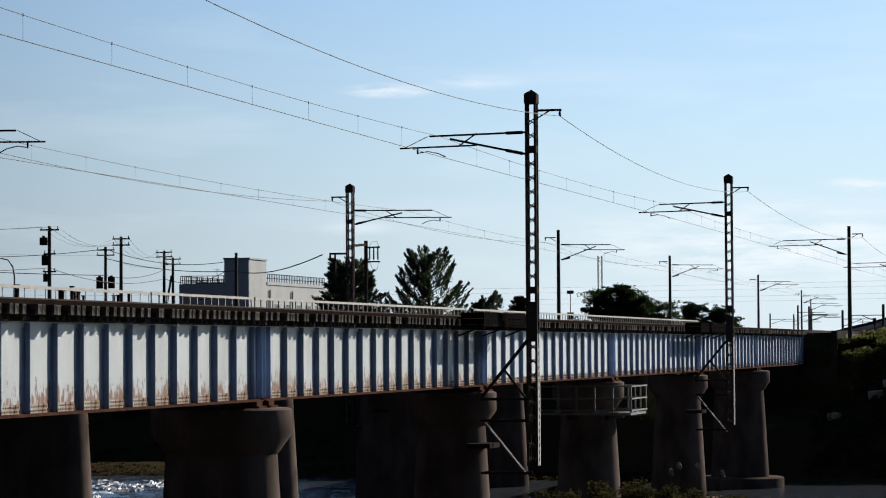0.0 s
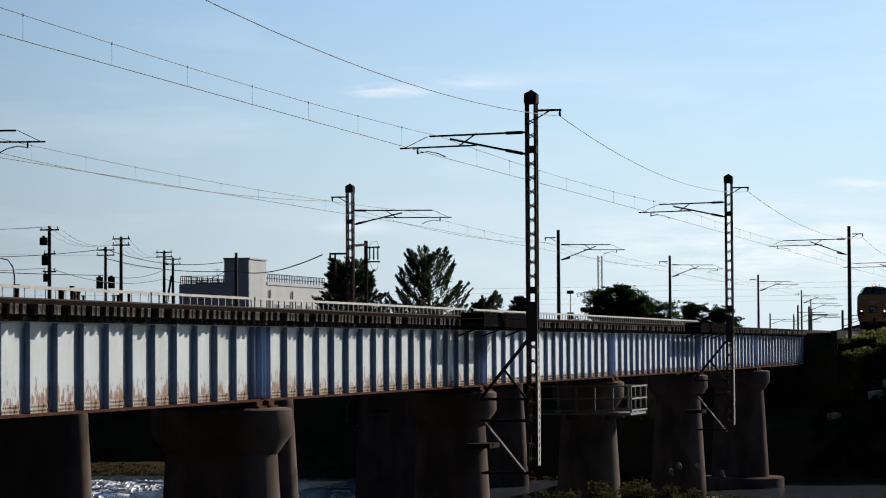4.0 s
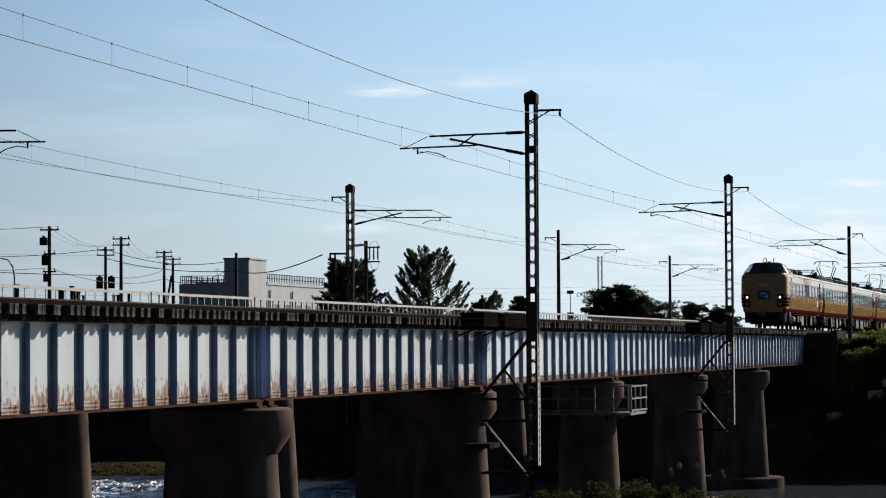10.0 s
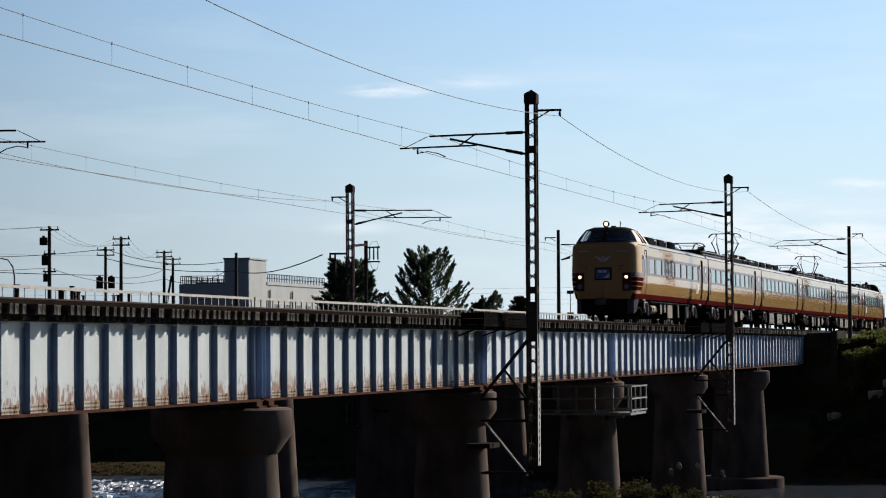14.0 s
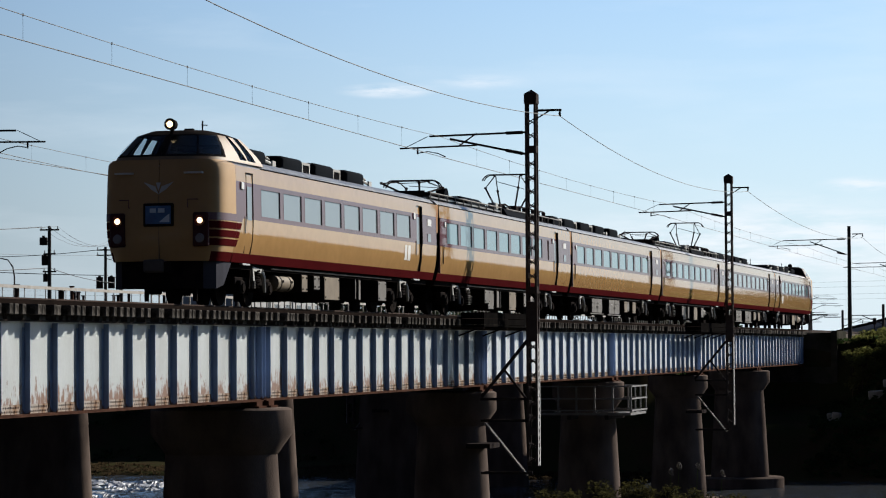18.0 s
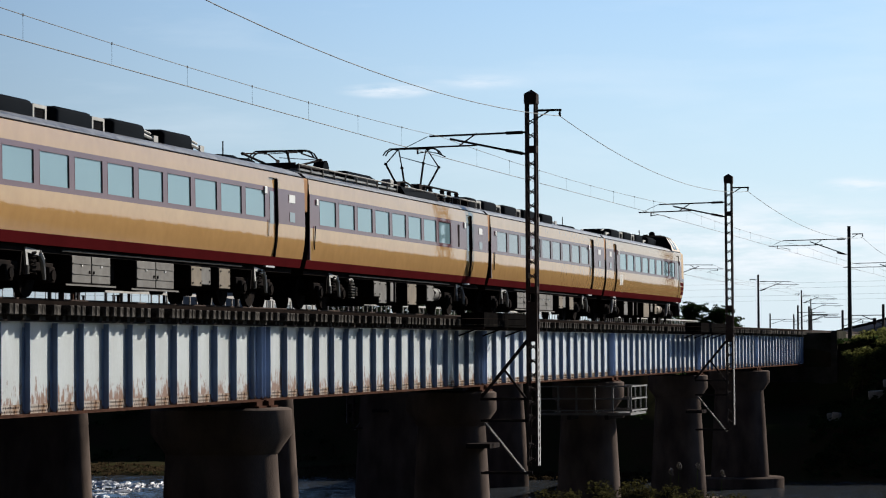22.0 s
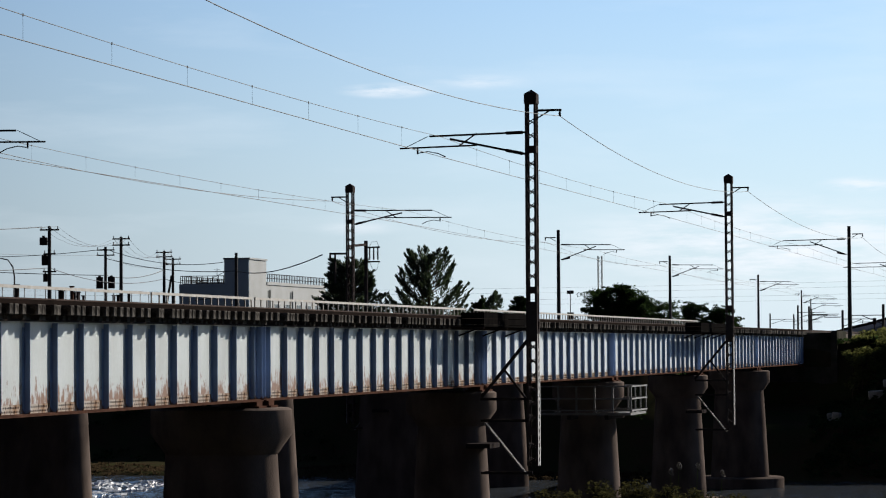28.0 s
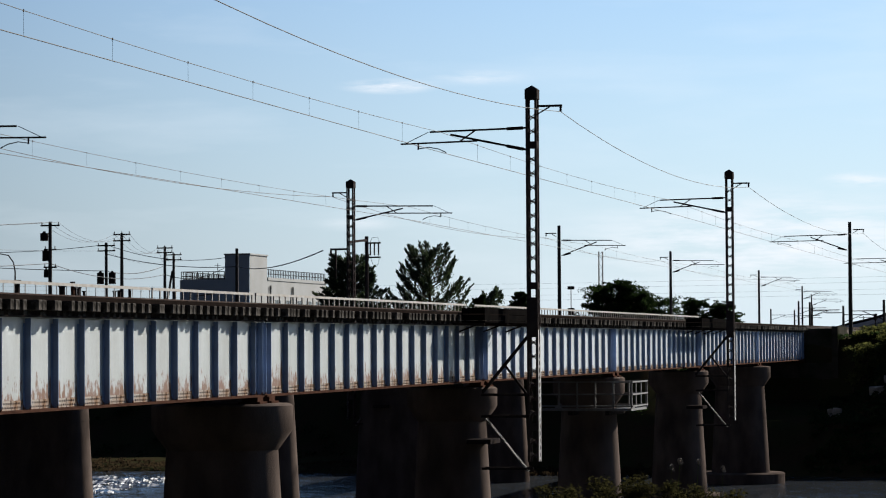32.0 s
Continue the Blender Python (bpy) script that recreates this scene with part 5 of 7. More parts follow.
def refuge(y0, y1):
    """A planked refuge bay hung on the near side of the deck."""
    p = thing("refuge_platform", "black timber refuge bay beside the near track", "platform", pose(NEAR + 1.44, y0, RAIL))
    ln = y1 - y0
    part("deck", Geo().box(0, 0.75, 0, ln, -0.40, -0.34), M_TARRED, p)
    for k in range(2):
        part("edge_board", Geo().box(0.7, 0.75, 0, ln, -0.33 + 0.2 * k, -0.145 + 0.2 * k), M_TARRED, p)
        part("end_board", Geo().box(0, 0.69, 0.01, 0.06, -0.33 + 0.2 * k, -0.145 + 0.2 * k), M_TARRED, p)
        part("end_board", Geo().box(0, 0.69, ln - 0.06, ln - 0.01, -0.33 + 0.2 * k, -0.145 + 0.2 * k), M_TARRED, p)
    n = max(2, round(ln / 3))
    for k in range(n + 1):
        y = 0.1 + (ln - 0.2) * k / n
        part("bracket", Geo().bar((0.55, y, -0.44), (-0.1, y, -0.68), 0.05).bar((0.72, y, -0.44), (-0.3, y, -0.44), 0.07), M_DARKSTEEL, p)


M_TARRED = mat("tarred_timber", (0.005, 0.0045, 0.0045), 0.95, col2=(0.009, 0.008, 0.007), scale=3, amount=0.7, fine=20, bump=0.4, spec=0.01)
refuge(82.8, 89.6)
refuge(127.7, 137.0)


# ---- the train ----
M_CREAM = mat("train_cream", (0.39, 0.228, 0.092), 0.55, col2=(0.33, 0.190, 0.074), scale=0.7, amount=0.6, fine=3.5, bump=0.2, coat=1.0, spec=0.05, coat_ior=1.75)
M_MAROON = mat("train_window_band", (0.12, 0.058, 0.068), 0.5, scale=0.8, amount=0.4, bump=0.01, coat=0.7, spec=0.05, coat_ior=1.7)
M_RED = mat("train_red_sill", (0.06, 0.006, 0.007), 0.65, scale=1.0, amount=0.5, bump=0.02, spec=0.02)
# cream end walls made near-black: the shade between cars is put into the colour
M_ENDWALL = mat("shaded_end_wall", (0.03, 0.024, 0.02), 0.8, col2=(0.015, 0.013, 0.012), scale=2, amount=0.8, spec=0.05)
M_ROOF = mat("train_roof", (0.17, 0.167, 0.16), 0.42, col2=(0.045, 0.04, 0.037), scale=2.2, amount=0.95, fine=9, bump=0.5, spec=0.4)
M_UNDER = mat("underframe_dark", (0.012, 0.011, 0.011), 0.85, col2=(0.026, 0.02, 0.017), scale=3, amount=0.7, bump=0.2, spec=0.03)
M_BOX = mat("equipment_grey", (0.135, 0.126, 0.114), 0.7, col2=(0.065, 0.056, 0.048), scale=2.2, amount=0.8, bump=0.1, spec=0.12)
M_BOXOCHRE = mat("equipment_ochre", (0.17, 0.134, 0.09), 0.7, col2=(0.10, 0.075, 0.05), scale=2.2, amount=0.8, bump=0.1, spec=0.12)
M_PANE = mat("train_window_glass", (0.15, 0.165, 0.178), 0.04, scale=0.5, amount=0.2, bump=0, ior=1.9)
M_PANE.node_tree.nodes["Principled BSDF"].inputs["Specular Tint"].default_value = (0.88, 0.97, 1.0, 1)


def clear_glass(name, tint, gloss):
    """A thin pane: mostly see-through, with a faint mirror."""
    m = bpy.data.materials.new(name)
    m.use_nodes = True
    n, l = m.node_tree.nodes, m.node_tree.links
    tr, gl, mix = n.new("ShaderNodeBsdfTransparent"), n.new("ShaderNodeBsdfGlossy"), n.new("ShaderNodeMixShader")
    tr.inputs["Color"].default_value, gl.inputs["Roughness"].default_value = (*tint, 1), 0.05
    mix.inputs["Fac"].default_value = gloss
    l.new(tr.outputs["BSDF"], mix.inputs[1])
    l.new(gl.outputs["BSDF"], mix.inputs[2])
    l.new(mix.outputs["Shader"], n["Material Output"].inputs["Surface"])
    return m


M_CABGLASS = clear_glass("cab_glass", (0.62, 0.68, 0.72), 0.05)
M_NOSE = mat("nose_cream", (0.41, 0.25, 0.105), 0.6, col2=(0.34, 0.205, 0.085), scale=0.9, amount=0.5, fine=4, bump=0.03, coat=0.25, spec=0.1)
# body cream darkened for the cab: weaker sun on its sides put into the colour
M_CABPAINT = mat("cab_cream_dimmed", (0.22, 0.15, 0.085), 0.6, col2=(0.19, 0.125, 0.068), scale=0.9, amount=0.5, fine=4, bump=0.03, spec=0.2)
M_ACDARK = mat("air_conditioner_paint", (0.007, 0.009, 0.012), 0.7, scale=2, amount=0.6, bump=0.1, spec=0.05)
M_PANETEAL = mat("tinted_window_glass", (0.13, 0.20, 0.225), 0.04, scale=0.5, amount=0.2, bump=0, ior=1.95)
M_PANETEAL.node_tree.nodes["Principled BSDF"].inputs["Specular Tint"].default_value = (0.79, 0.97, 1.0, 1)
M_ACGREY = mat("air_conditioner_grey", (0.36, 0.355, 0.335), 0.7, scale=2, amount=0.6, bump=0.1, spec=0.12)
M_LAMP = mat("headlamp_glow", (1.0, 0.70, 0.36), 0.3, amount=0, bump=0, emit=1.8)

PROFILE = [(1.335, 1.0), (1.392, 1.22), (1.432, 1.42), (1.46, 1.6), (1.470, 1.78), (1.479, 2.04), (1.466, 2.91), (1.455, 3.15), (1.442, 3.28), (1.39, 3.32), (1.27, 3.43), (0.85, 3.56), (0, 3.63)]
BANDS = [2, 0, 0, 0, 0, 1, 0, 0, 3, 3, 3, 3]
CAR = 20.5


def side_x(z):
    for (xa, za), (xb, zb) in zip(PROFILE, PROFILE[1:]):
        if za <= z <= zb:
            return xa + (xb - xa) * (z - za) / (zb - za)
    return PROFILE[-1][0]


def shell(windows, doors, y0, y1, plates=()):
    """The body's skin with real window and door openings. Materials: 0 cream, 1 window band, 2 red sill, 3 roof."""
    g = Geo()
    zs = [p[1] for p in PROFILE]
    kinds = BANDS
    cuts = sorted({y0, y1, *[a for w in windows for a in w[:2]], *[a for d in doors for a in d]})
    for s in (1, -1):
        for ya, yb in zip(cuts, cuts[1:]):
            mid = (ya + yb) / 2
            win = next((w for w in windows if w[0] < mid < w[1]), None)
            dr = any(d[0] < mid < d[1] for d in doors)
            for k, ((xa, za), (xb, zb)) in enumerate(zip(PROFILE, PROFILE[1:])):
                if dr and zs[k] >= 1.22 and zs[k + 1] <= 3.15:
                    continue
                if win and kinds[k] == 1:
                    lo, hi = win[2], win[3]
                    for p, q in ((za, lo), (hi, zb)):
                        g.add([(s * side_x(p), ya, p), (s * side_x(p), yb, p), (s * side_x(q), yb, q), (s * side_x(q), ya, q)], [(0, 1, 2, 3)], 1)
                    d = 0.03
                    a, b = side_x(lo), side_x(hi)
                    ring = [(s * a, ya, lo), (s * a, yb, lo), (s * b, yb, hi), (s * b, ya, hi)]
                    inn = [(x - s * d, y, z) for x, y, z in ring]
                    g.add(ring + inn, [(i, (i + 1) % 4, 4 + (i + 1) % 4, 4 + i) for i in range(4)], 1)
                    continue
                g.add([(s * xa, ya, za), (s * xa, yb, za), (s * xb, yb, zb), (s * xb, ya, zb)], [(0, 1, 2, 3)], kinds[k], True)
    g.add([(-1.325, y0 + 0.01, 1.004), (1.325, y0 + 0.01, 1.004), (1.325, y1 - 0.01, 1.004), (-1.325, y1 - 0.01, 1.004)], [(0, 1, 2, 3)], 2)
    return g


def end_wall(y, mi=0):
    pts = [(x, y, z) for x, z in PROFILE] + [(-x, y, z) for x, z in reversed(PROFILE[:-1])]
    return Geo().add(pts, [tuple(range(len(pts)))], mi)


def windows_of(car, windows, glass):
    for a, b, lo, hi in windows:
        for s in (1, -1):
            x0, x1 = side_x(lo) - 0.022, side_x(hi) - 0.022
            g = Geo().add([(s * x0, a, lo), (s * x0, b, lo), (s * x1, b, hi), (s * x1, a, hi), (s * (x0 - 0.02), a, lo), (s * (x0 - 0.02), b, lo), (s * (x1 - 0.02), b, hi), (s * (x1 - 0.02), a, hi)],
                          [(0, 1, 2, 3), (7, 6, 5, 4), (0, 4, 5, 1), (1, 5, 6, 2), (2, 6, 7, 3), (3, 7, 4, 0)])
            w = part("window", g, glass, car)
            f = Geo()
            for p, q in (((a, lo), (b, lo)), ((b, lo), (b, hi)), ((b, hi), (a, hi)), ((a, hi), (a, lo))):
                f.bar((s * (side_x(p[1]) - 0.008), p[0], p[1]), (s * (side_x(q[1]) - 0.008), q[0], q[1]), 0.022)
            part("window_frame", f, M_MAROON, w)


def doors_of(car, doors):
    for a, b in doors:
        for s in (1, -1):
            g = Geo()
            dp = 0.05 if b - a > 0.6 else 0.015
            ks = [k for k, (x, z) in enumerate(PROFILE) if 1.22 <= z <= 3.15]
            for k, k2 in zip(ks, ks[1:]):
                (xa, za), (xb, zb) = PROFILE[k], PROFILE[k2]
                g.add([(s * (xa - dp), a, za), (s * (xa - dp), b, za), (s * (xb - dp), b, zb), (s * (xb - dp), a, zb)], [(0, 1, 2, 3)], 1 if za >= 2.03 and zb <= 2.92 else 0, True)
                for y in (a, b):
                    g.add([(s * xa, y, za), (s * xb, y, zb), (s * (xb - dp), y, zb), (s * (xa - dp), y, za)], [(0, 1, 2, 3)], 2)
            g.box(min(s * 1.3, s * 1.375), max(s * 1.3, s * 1.375), a, b, 1.18, 1.22, 2).box(min(s * 1.3, s * 1.44), max(s * 1.3, s * 1.44), a, b, 3.15, 3.17, 2)
            d = part("door", g, [M_CREAM, M_MAROON, M_UNDER], car)
            x0, x1 = side_x(2.02) - dp + 0.008, side_x(2.82) - dp + 0.008
            m = (a + b) / 2
            part("door_window", Geo().add([(s * x0, m - 0.17, 2.02), (s * x0, m + 0.17, 2.02), (s * x1, m + 0.17, 2.82), (s * x1, m - 0.17, 2.82)], [(0, 1, 2, 3)]), M_PANE, d)
            w = 0.05 if b - a > 0.6 else 0.02
            part("door_seal", Geo().bar((s * (side_x(1.24) - 0.01), b - 0.03, 1.23), (s * (side_x(2.1) - 0.01), b - 0.03, 2.1), w).bar((s * (side_x(2.1) - 0.01), b - 0.03, 2.1), (s * (side_x(3.13) - 0.01), b - 0.03, 3.13), w), M_UNDER, d)
            if b - a < 0.6:
                part("door_frame", Geo().bar((s * (side_x(1.24) - 0.006), a + 0.015, 1.23), (s * (side_x(2.1) - 0.006), a + 0.015, 2.1), 0.03).bar((s * (side_x(2.1) - 0.006), a + 0.015, 2.1), (s * (side_x(3.13) - 0.006), a + 0.015, 3.13), 0.03).bar((s * (side_x(3.13) - 0.006), a, 3.13), (s * (side_x(3.13) - 0.006), b, 3.13), 0.03), M_UNDER, d)
            part("step_sill", Geo().box(min(s * 1.3, s * 1.42), max(s * 1.3, s * 1.38), a, b, 0.95, 0.99), M_GALV, d)
            part("side_lamp", Geo().box(min(s * 1.44, s * 1.5), max(s * 1.44, s * 1.5), a - 0.42, a - 0.22, 2.72, 2.9, ch=0.01), M_PLATE, d)
            part("handrail", Geo().rod((s * (side_x(1.7) + 0.02), a - 0.1, 1.7), (s * (side_x(2.1) + 0.02), a - 0.1, 2.1), 0.012, n=5), M_GALV, d)


def bogie(car, y, wheels, way=1):
    b = new("bogie")
    b.parent = car
    b.matrix_basis = pose(0, y, 0)
    for s in (1, -1):
        x = s * 1.0
        g = Geo().box(x - 0.08, x + 0.08, -1.35, 1.35, 0.5, 0.68, ch=0.02).box(x - 0.1, x + 0.1, -0.45, 0.45, 0.42, 0.74, ch=0.02)
        part("side_frame", g, M_UNDER, b)
        for dy in (-1.05, 1.05):
            part("axle_box", Geo().box(x - 0.13 + 0.05 * s, x + 0.13 + 0.05 * s, dy - 0.17, dy + 0.17, 0.28, 0.6, ch=0.03).rod((x + s * 0.17, dy, 0.43), (x + s * 0.22, dy, 0.43), 0.11), M_UNDER, b)
        part("coil_spring", Geo().tube([(x + s * 0.12 + 0.14 * math.cos(k * 0.7), 0.14 * math.sin(k * 0.7), 0.42 + k * 0.0095) for k in range(52)], 0.028, 5), M_UNDER, b)
        g = Geo().bar((x + s * 0.2, -0.42, 0.9), (x + s * 0.2, 0.36, 0.84), 0.06, 0.1).bar((x + s * 0.2, -0.36, 0.86), (x + s * 0.2, -0.3, 0.58), 0.05, 0.1)
        g.tube([(x + s * 0.2, 0.3, 0.86), (x + s * 0.21, 0.46, 0.72), (x + s * 0.21, 0.52, 0.52), (x + s * 0.2, 0.6, 0.34)], [0.07, 0.06, 0.05, 0.035], 7)
        part("damper_bracket", g, M_ACGREY, b, "pale grey damper bracket")
        part("damper", Geo().rod((x + s * 0.2, -0.3, 0.6), (x + s * 0.2, -0.3, 0.42), 0.06, n=8), M_BOX, b)
        part("brake_lever", Geo().bar((x + s * 0.17, -0.5, 0.9), (x + s * 0.17, -0.62, 0.4), 0.06, 0.04), M_UNDER, b)
    part("bolster", Geo().box(-1.15, 1.15, -0.22, 0.22, 0.6, 0.9), M_UNDER, b)
    for dy in (-1.05, 1.05):
        if "wheelset" not in SHARED:
            g = Geo().rod((-1.15, 0, 0), (1.15, 0, 0), 0.08, n=10)
            for s in (1, -1):
                g.rod((s * 0.50, 0, 0), (s * 0.53, 0, 0), 0.46, n=24).rod((s * 0.53, 0, 0), (s * 0.625, 0, 0), 0.43, n=24).rod((s * 0.6251, 0, 0), (s * 0.64, 0, 0), 0.16, n=12)
                for k in range(6):
                    t = k * math.pi / 3
                    g.rod((s * 0.625, 0.27 * math.cos(t), 0.27 * math.sin(t)), (s * 0.632, 0.27 * math.cos(t), 0.27 * math.sin(t)), 0.045, n=6)
            SHARED["wheelset"] = g.mesh("wheelset", [M_UNDER])
        wheels.append((part("wheelset", SHARED["wheelset"], None, b, at=pose(0, dy, 0.43)), way))


def ac_unit(car, y, style=0, ln=1.5, h=0.43, w=1.4):
    """A low domed roof unit with rounded ends; behind it a pale framed condenser (0) or a fan housing with pipes (1)."""
    z = 3.51
    prof = [(-0.5, 0.0), (0.5, 0.0), (0.5, 0.78), (0.48, 0.9), (0.42, 0.98), (0.15, 1.0), (-0.15, 1.0), (-0.42, 0.98), (-0.48, 0.9), (-0.5, 0.78)]
    g = Geo()
    rings = [(0.0, 0.93, 0.7), (0.04, 0.98, 0.92), (0.12, 1.0, 1.0), (ln - 0.12, 1.0, 1.0), (ln - 0.04, 0.98, 0.93), (ln, 0.93, 0.75)]
    n = len(prof)
    for (ya, wa, ha), (yb, wb, hb) in zip(rings, rings[1:]):
        g.add([(px * w * wa, y + ya, z + pz * h * ha) for px, pz in prof] + [(px * w * wb, y + yb, z + pz * h * hb) for px, pz in prof], [(i, (i + 1) % n, n + (i + 1) % n, n + i) for i in range(n)], 0, True)
    for yy, ww, hh in (rings[0], rings[-1]):
        g.add([(px * w * ww, y + yy, z + pz * h * hh) for px, pz in prof], [tuple(range(n))])
    u = part("air_conditioner", g, M_ACDARK, car)
    x, ya = w / 2 - 0.06, y + ln + 0.1
    h *= 0.9
    if style == 0:
        yb = ya + 0.72
        e = part("condenser", Geo().box(-x + 0.03, x - 0.03, ya + 0.03, yb - 0.03, z, z + h - 0.05), M_ACDARK, u)
        f = Geo()
        for s in (1, -1):
            f.box(min(s * x, s * (x - 0.05)), max(s * x, s * (x - 0.05)), ya, yb, z, z + 0.06).box(min(s * x, s * (x - 0.05)), max(s * x, s * (x - 0.05)), ya, yb, z + h - 0.09, z + h - 0.02)
            for yy in (ya, yb - 0.08):
                f.box(min(s * x, s * (x - 0.05)), max(s * x, s * (x - 0.05)), yy, yy + 0.08, z + 0.0601, z + h - 0.0901)
        for yy in (ya, yb - 0.05):
            f.box(-x + 0.051, x - 0.051, yy, yy + 0.05, z + h - 0.09, z + h - 0.02)
        part("condenser_frame", f, M_ACGREY, e, "pale painted condenser frame")
        for s in (1, -1):
            gr = Geo()
            for k in range(5):
                zz = z + 0.08 + 0.05 * k
                gr.box(min(s * (x - 0.02), s * (x - 0.03)), max(s * (x - 0.02), s * (x - 0.03)), ya + 0.09, yb - 0.09, zz, zz + 0.02)
            part("grille", gr, M_UNDER, e)
    else:
        yb = ya + 0.9
        e = part("fan_housing", Geo().box(-x + 0.12, x - 0.12, ya, ya + 0.5, z, z + h * 0.72, ch=0.05), M_ACDARK, u)
        g = Geo()
        for s in (1, -1):
            g.rod((s * (x - 0.06), ya + 0.05, z + 0.22), (s * (x - 0.06), yb, z + 0.14), 0.04, n=6).rod((s * (x - 0.2), ya + 0.3, z + 0.36), (s * (x - 0.2), yb, z + 0.3), 0.03, n=6)
            g.box(min(s * x, s * (x - 0.05)), max(s * x, s * (x - 0.05)), yb - 0.3, yb - 0.02, z, z + 0.24)
        part("coolant_pipe", g, M_ACGREY, e, "pale coolant pipes and bracket")


def pantograph(car, y, up, h):
    """A diamond pantograph on four insulators, raised or folded."""
    z = 3.76
    p = part("pantograph", Geo().bar((-0.75, y - 0.9, z), (-0.75, y + 0.9, z), 0.07).bar((0.75, y - 0.9, z), (0.75, y + 0.9, z), 0.07).bar((-0.75, y - 0.75, z), (0.75, y - 0.75, z), 0.07).bar((-0.75, y + 0.75, z), (0.75, y + 0.75, z), 0.07)
             .rod((-0.5, y - 0.45, z + 0.06), (0.5, y - 0.45, z + 0.06), 0.05).rod((-0.5, y + 0.45, z + 0.06), (0.5, y + 0.45, z + 0.06), 0.05), M_DARKSTEEL, car)
    for sx in (-0.75, 0.75):
        for sy in (-0.7, 0.7):
            g = Geo().tube([(sx, y + sy, z - 0.24 + k * 0.03) for k in range(8)], [0.08 if k % 2 else 0.05 for k in range(8)], 8)
            part("insulator", g, M_DARKSTEEL, p)
    tp = 0.98 if up else 1.5
    top = h if up else z + 0.46
    mid = z + 0.06 + (top - z) * (0.64 if up else 0.5)
    arms = Geo()
    kz = mid - (0.08 if up else 0)
    for sx in (-0.55, 0.55):
        for s in (-1, 1):
            arms.rod((sx * 0.55, y + s * 0.3, z + 0.06), (sx * 1.1, y + s * tp, kz), 0.032, n=6)
            arms.rod((sx * 1.1, y + s * tp, kz), (sx * 0.85, y + s * (0.1 if up else 0.2), top - 0.07), 0.02, n=6)
            arms.rod((sx * 1.1, y + s * tp - 0.06, kz), (sx * 1.1, y + s * tp + 0.06, kz), 0.045, n=6)
    for s in (-1, 1):
        arms.rod((0.6, y + s * tp, kz), (-0.3, y + s * (tp * 0.45), top - 0.07 - (top - kz) * 0.4), 0.011, n=5)
    part("arm_frame", arms, M_DARKSTEEL, p)
    hd = Geo().box(-0.62, 0.62, y - 0.16, y + 0.16, top - 0.03, top + 0.005)
    for s in (-0.14, 0.14):
        hd.tube([(-0.92, y + s, top - 0.22), (-0.84, y + s, top - 0.1), (-0.7, y + s, top - 0.015), (0.7, y + s, top - 0.015), (0.84, y + s, top - 0.1), (0.92, y + s, top - 0.22)], 0.022, 6)
    hd.bar((-0.5, y - 0.16, top - 0.05), (-0.5, y + 0.16, top - 0.05), 0.04).bar((0.5, y - 0.16, top - 0.05), (0.5, y + 0.16, top - 0.05), 0.04)
    part("collector_head", hd, M_DARKSTEEL, p)


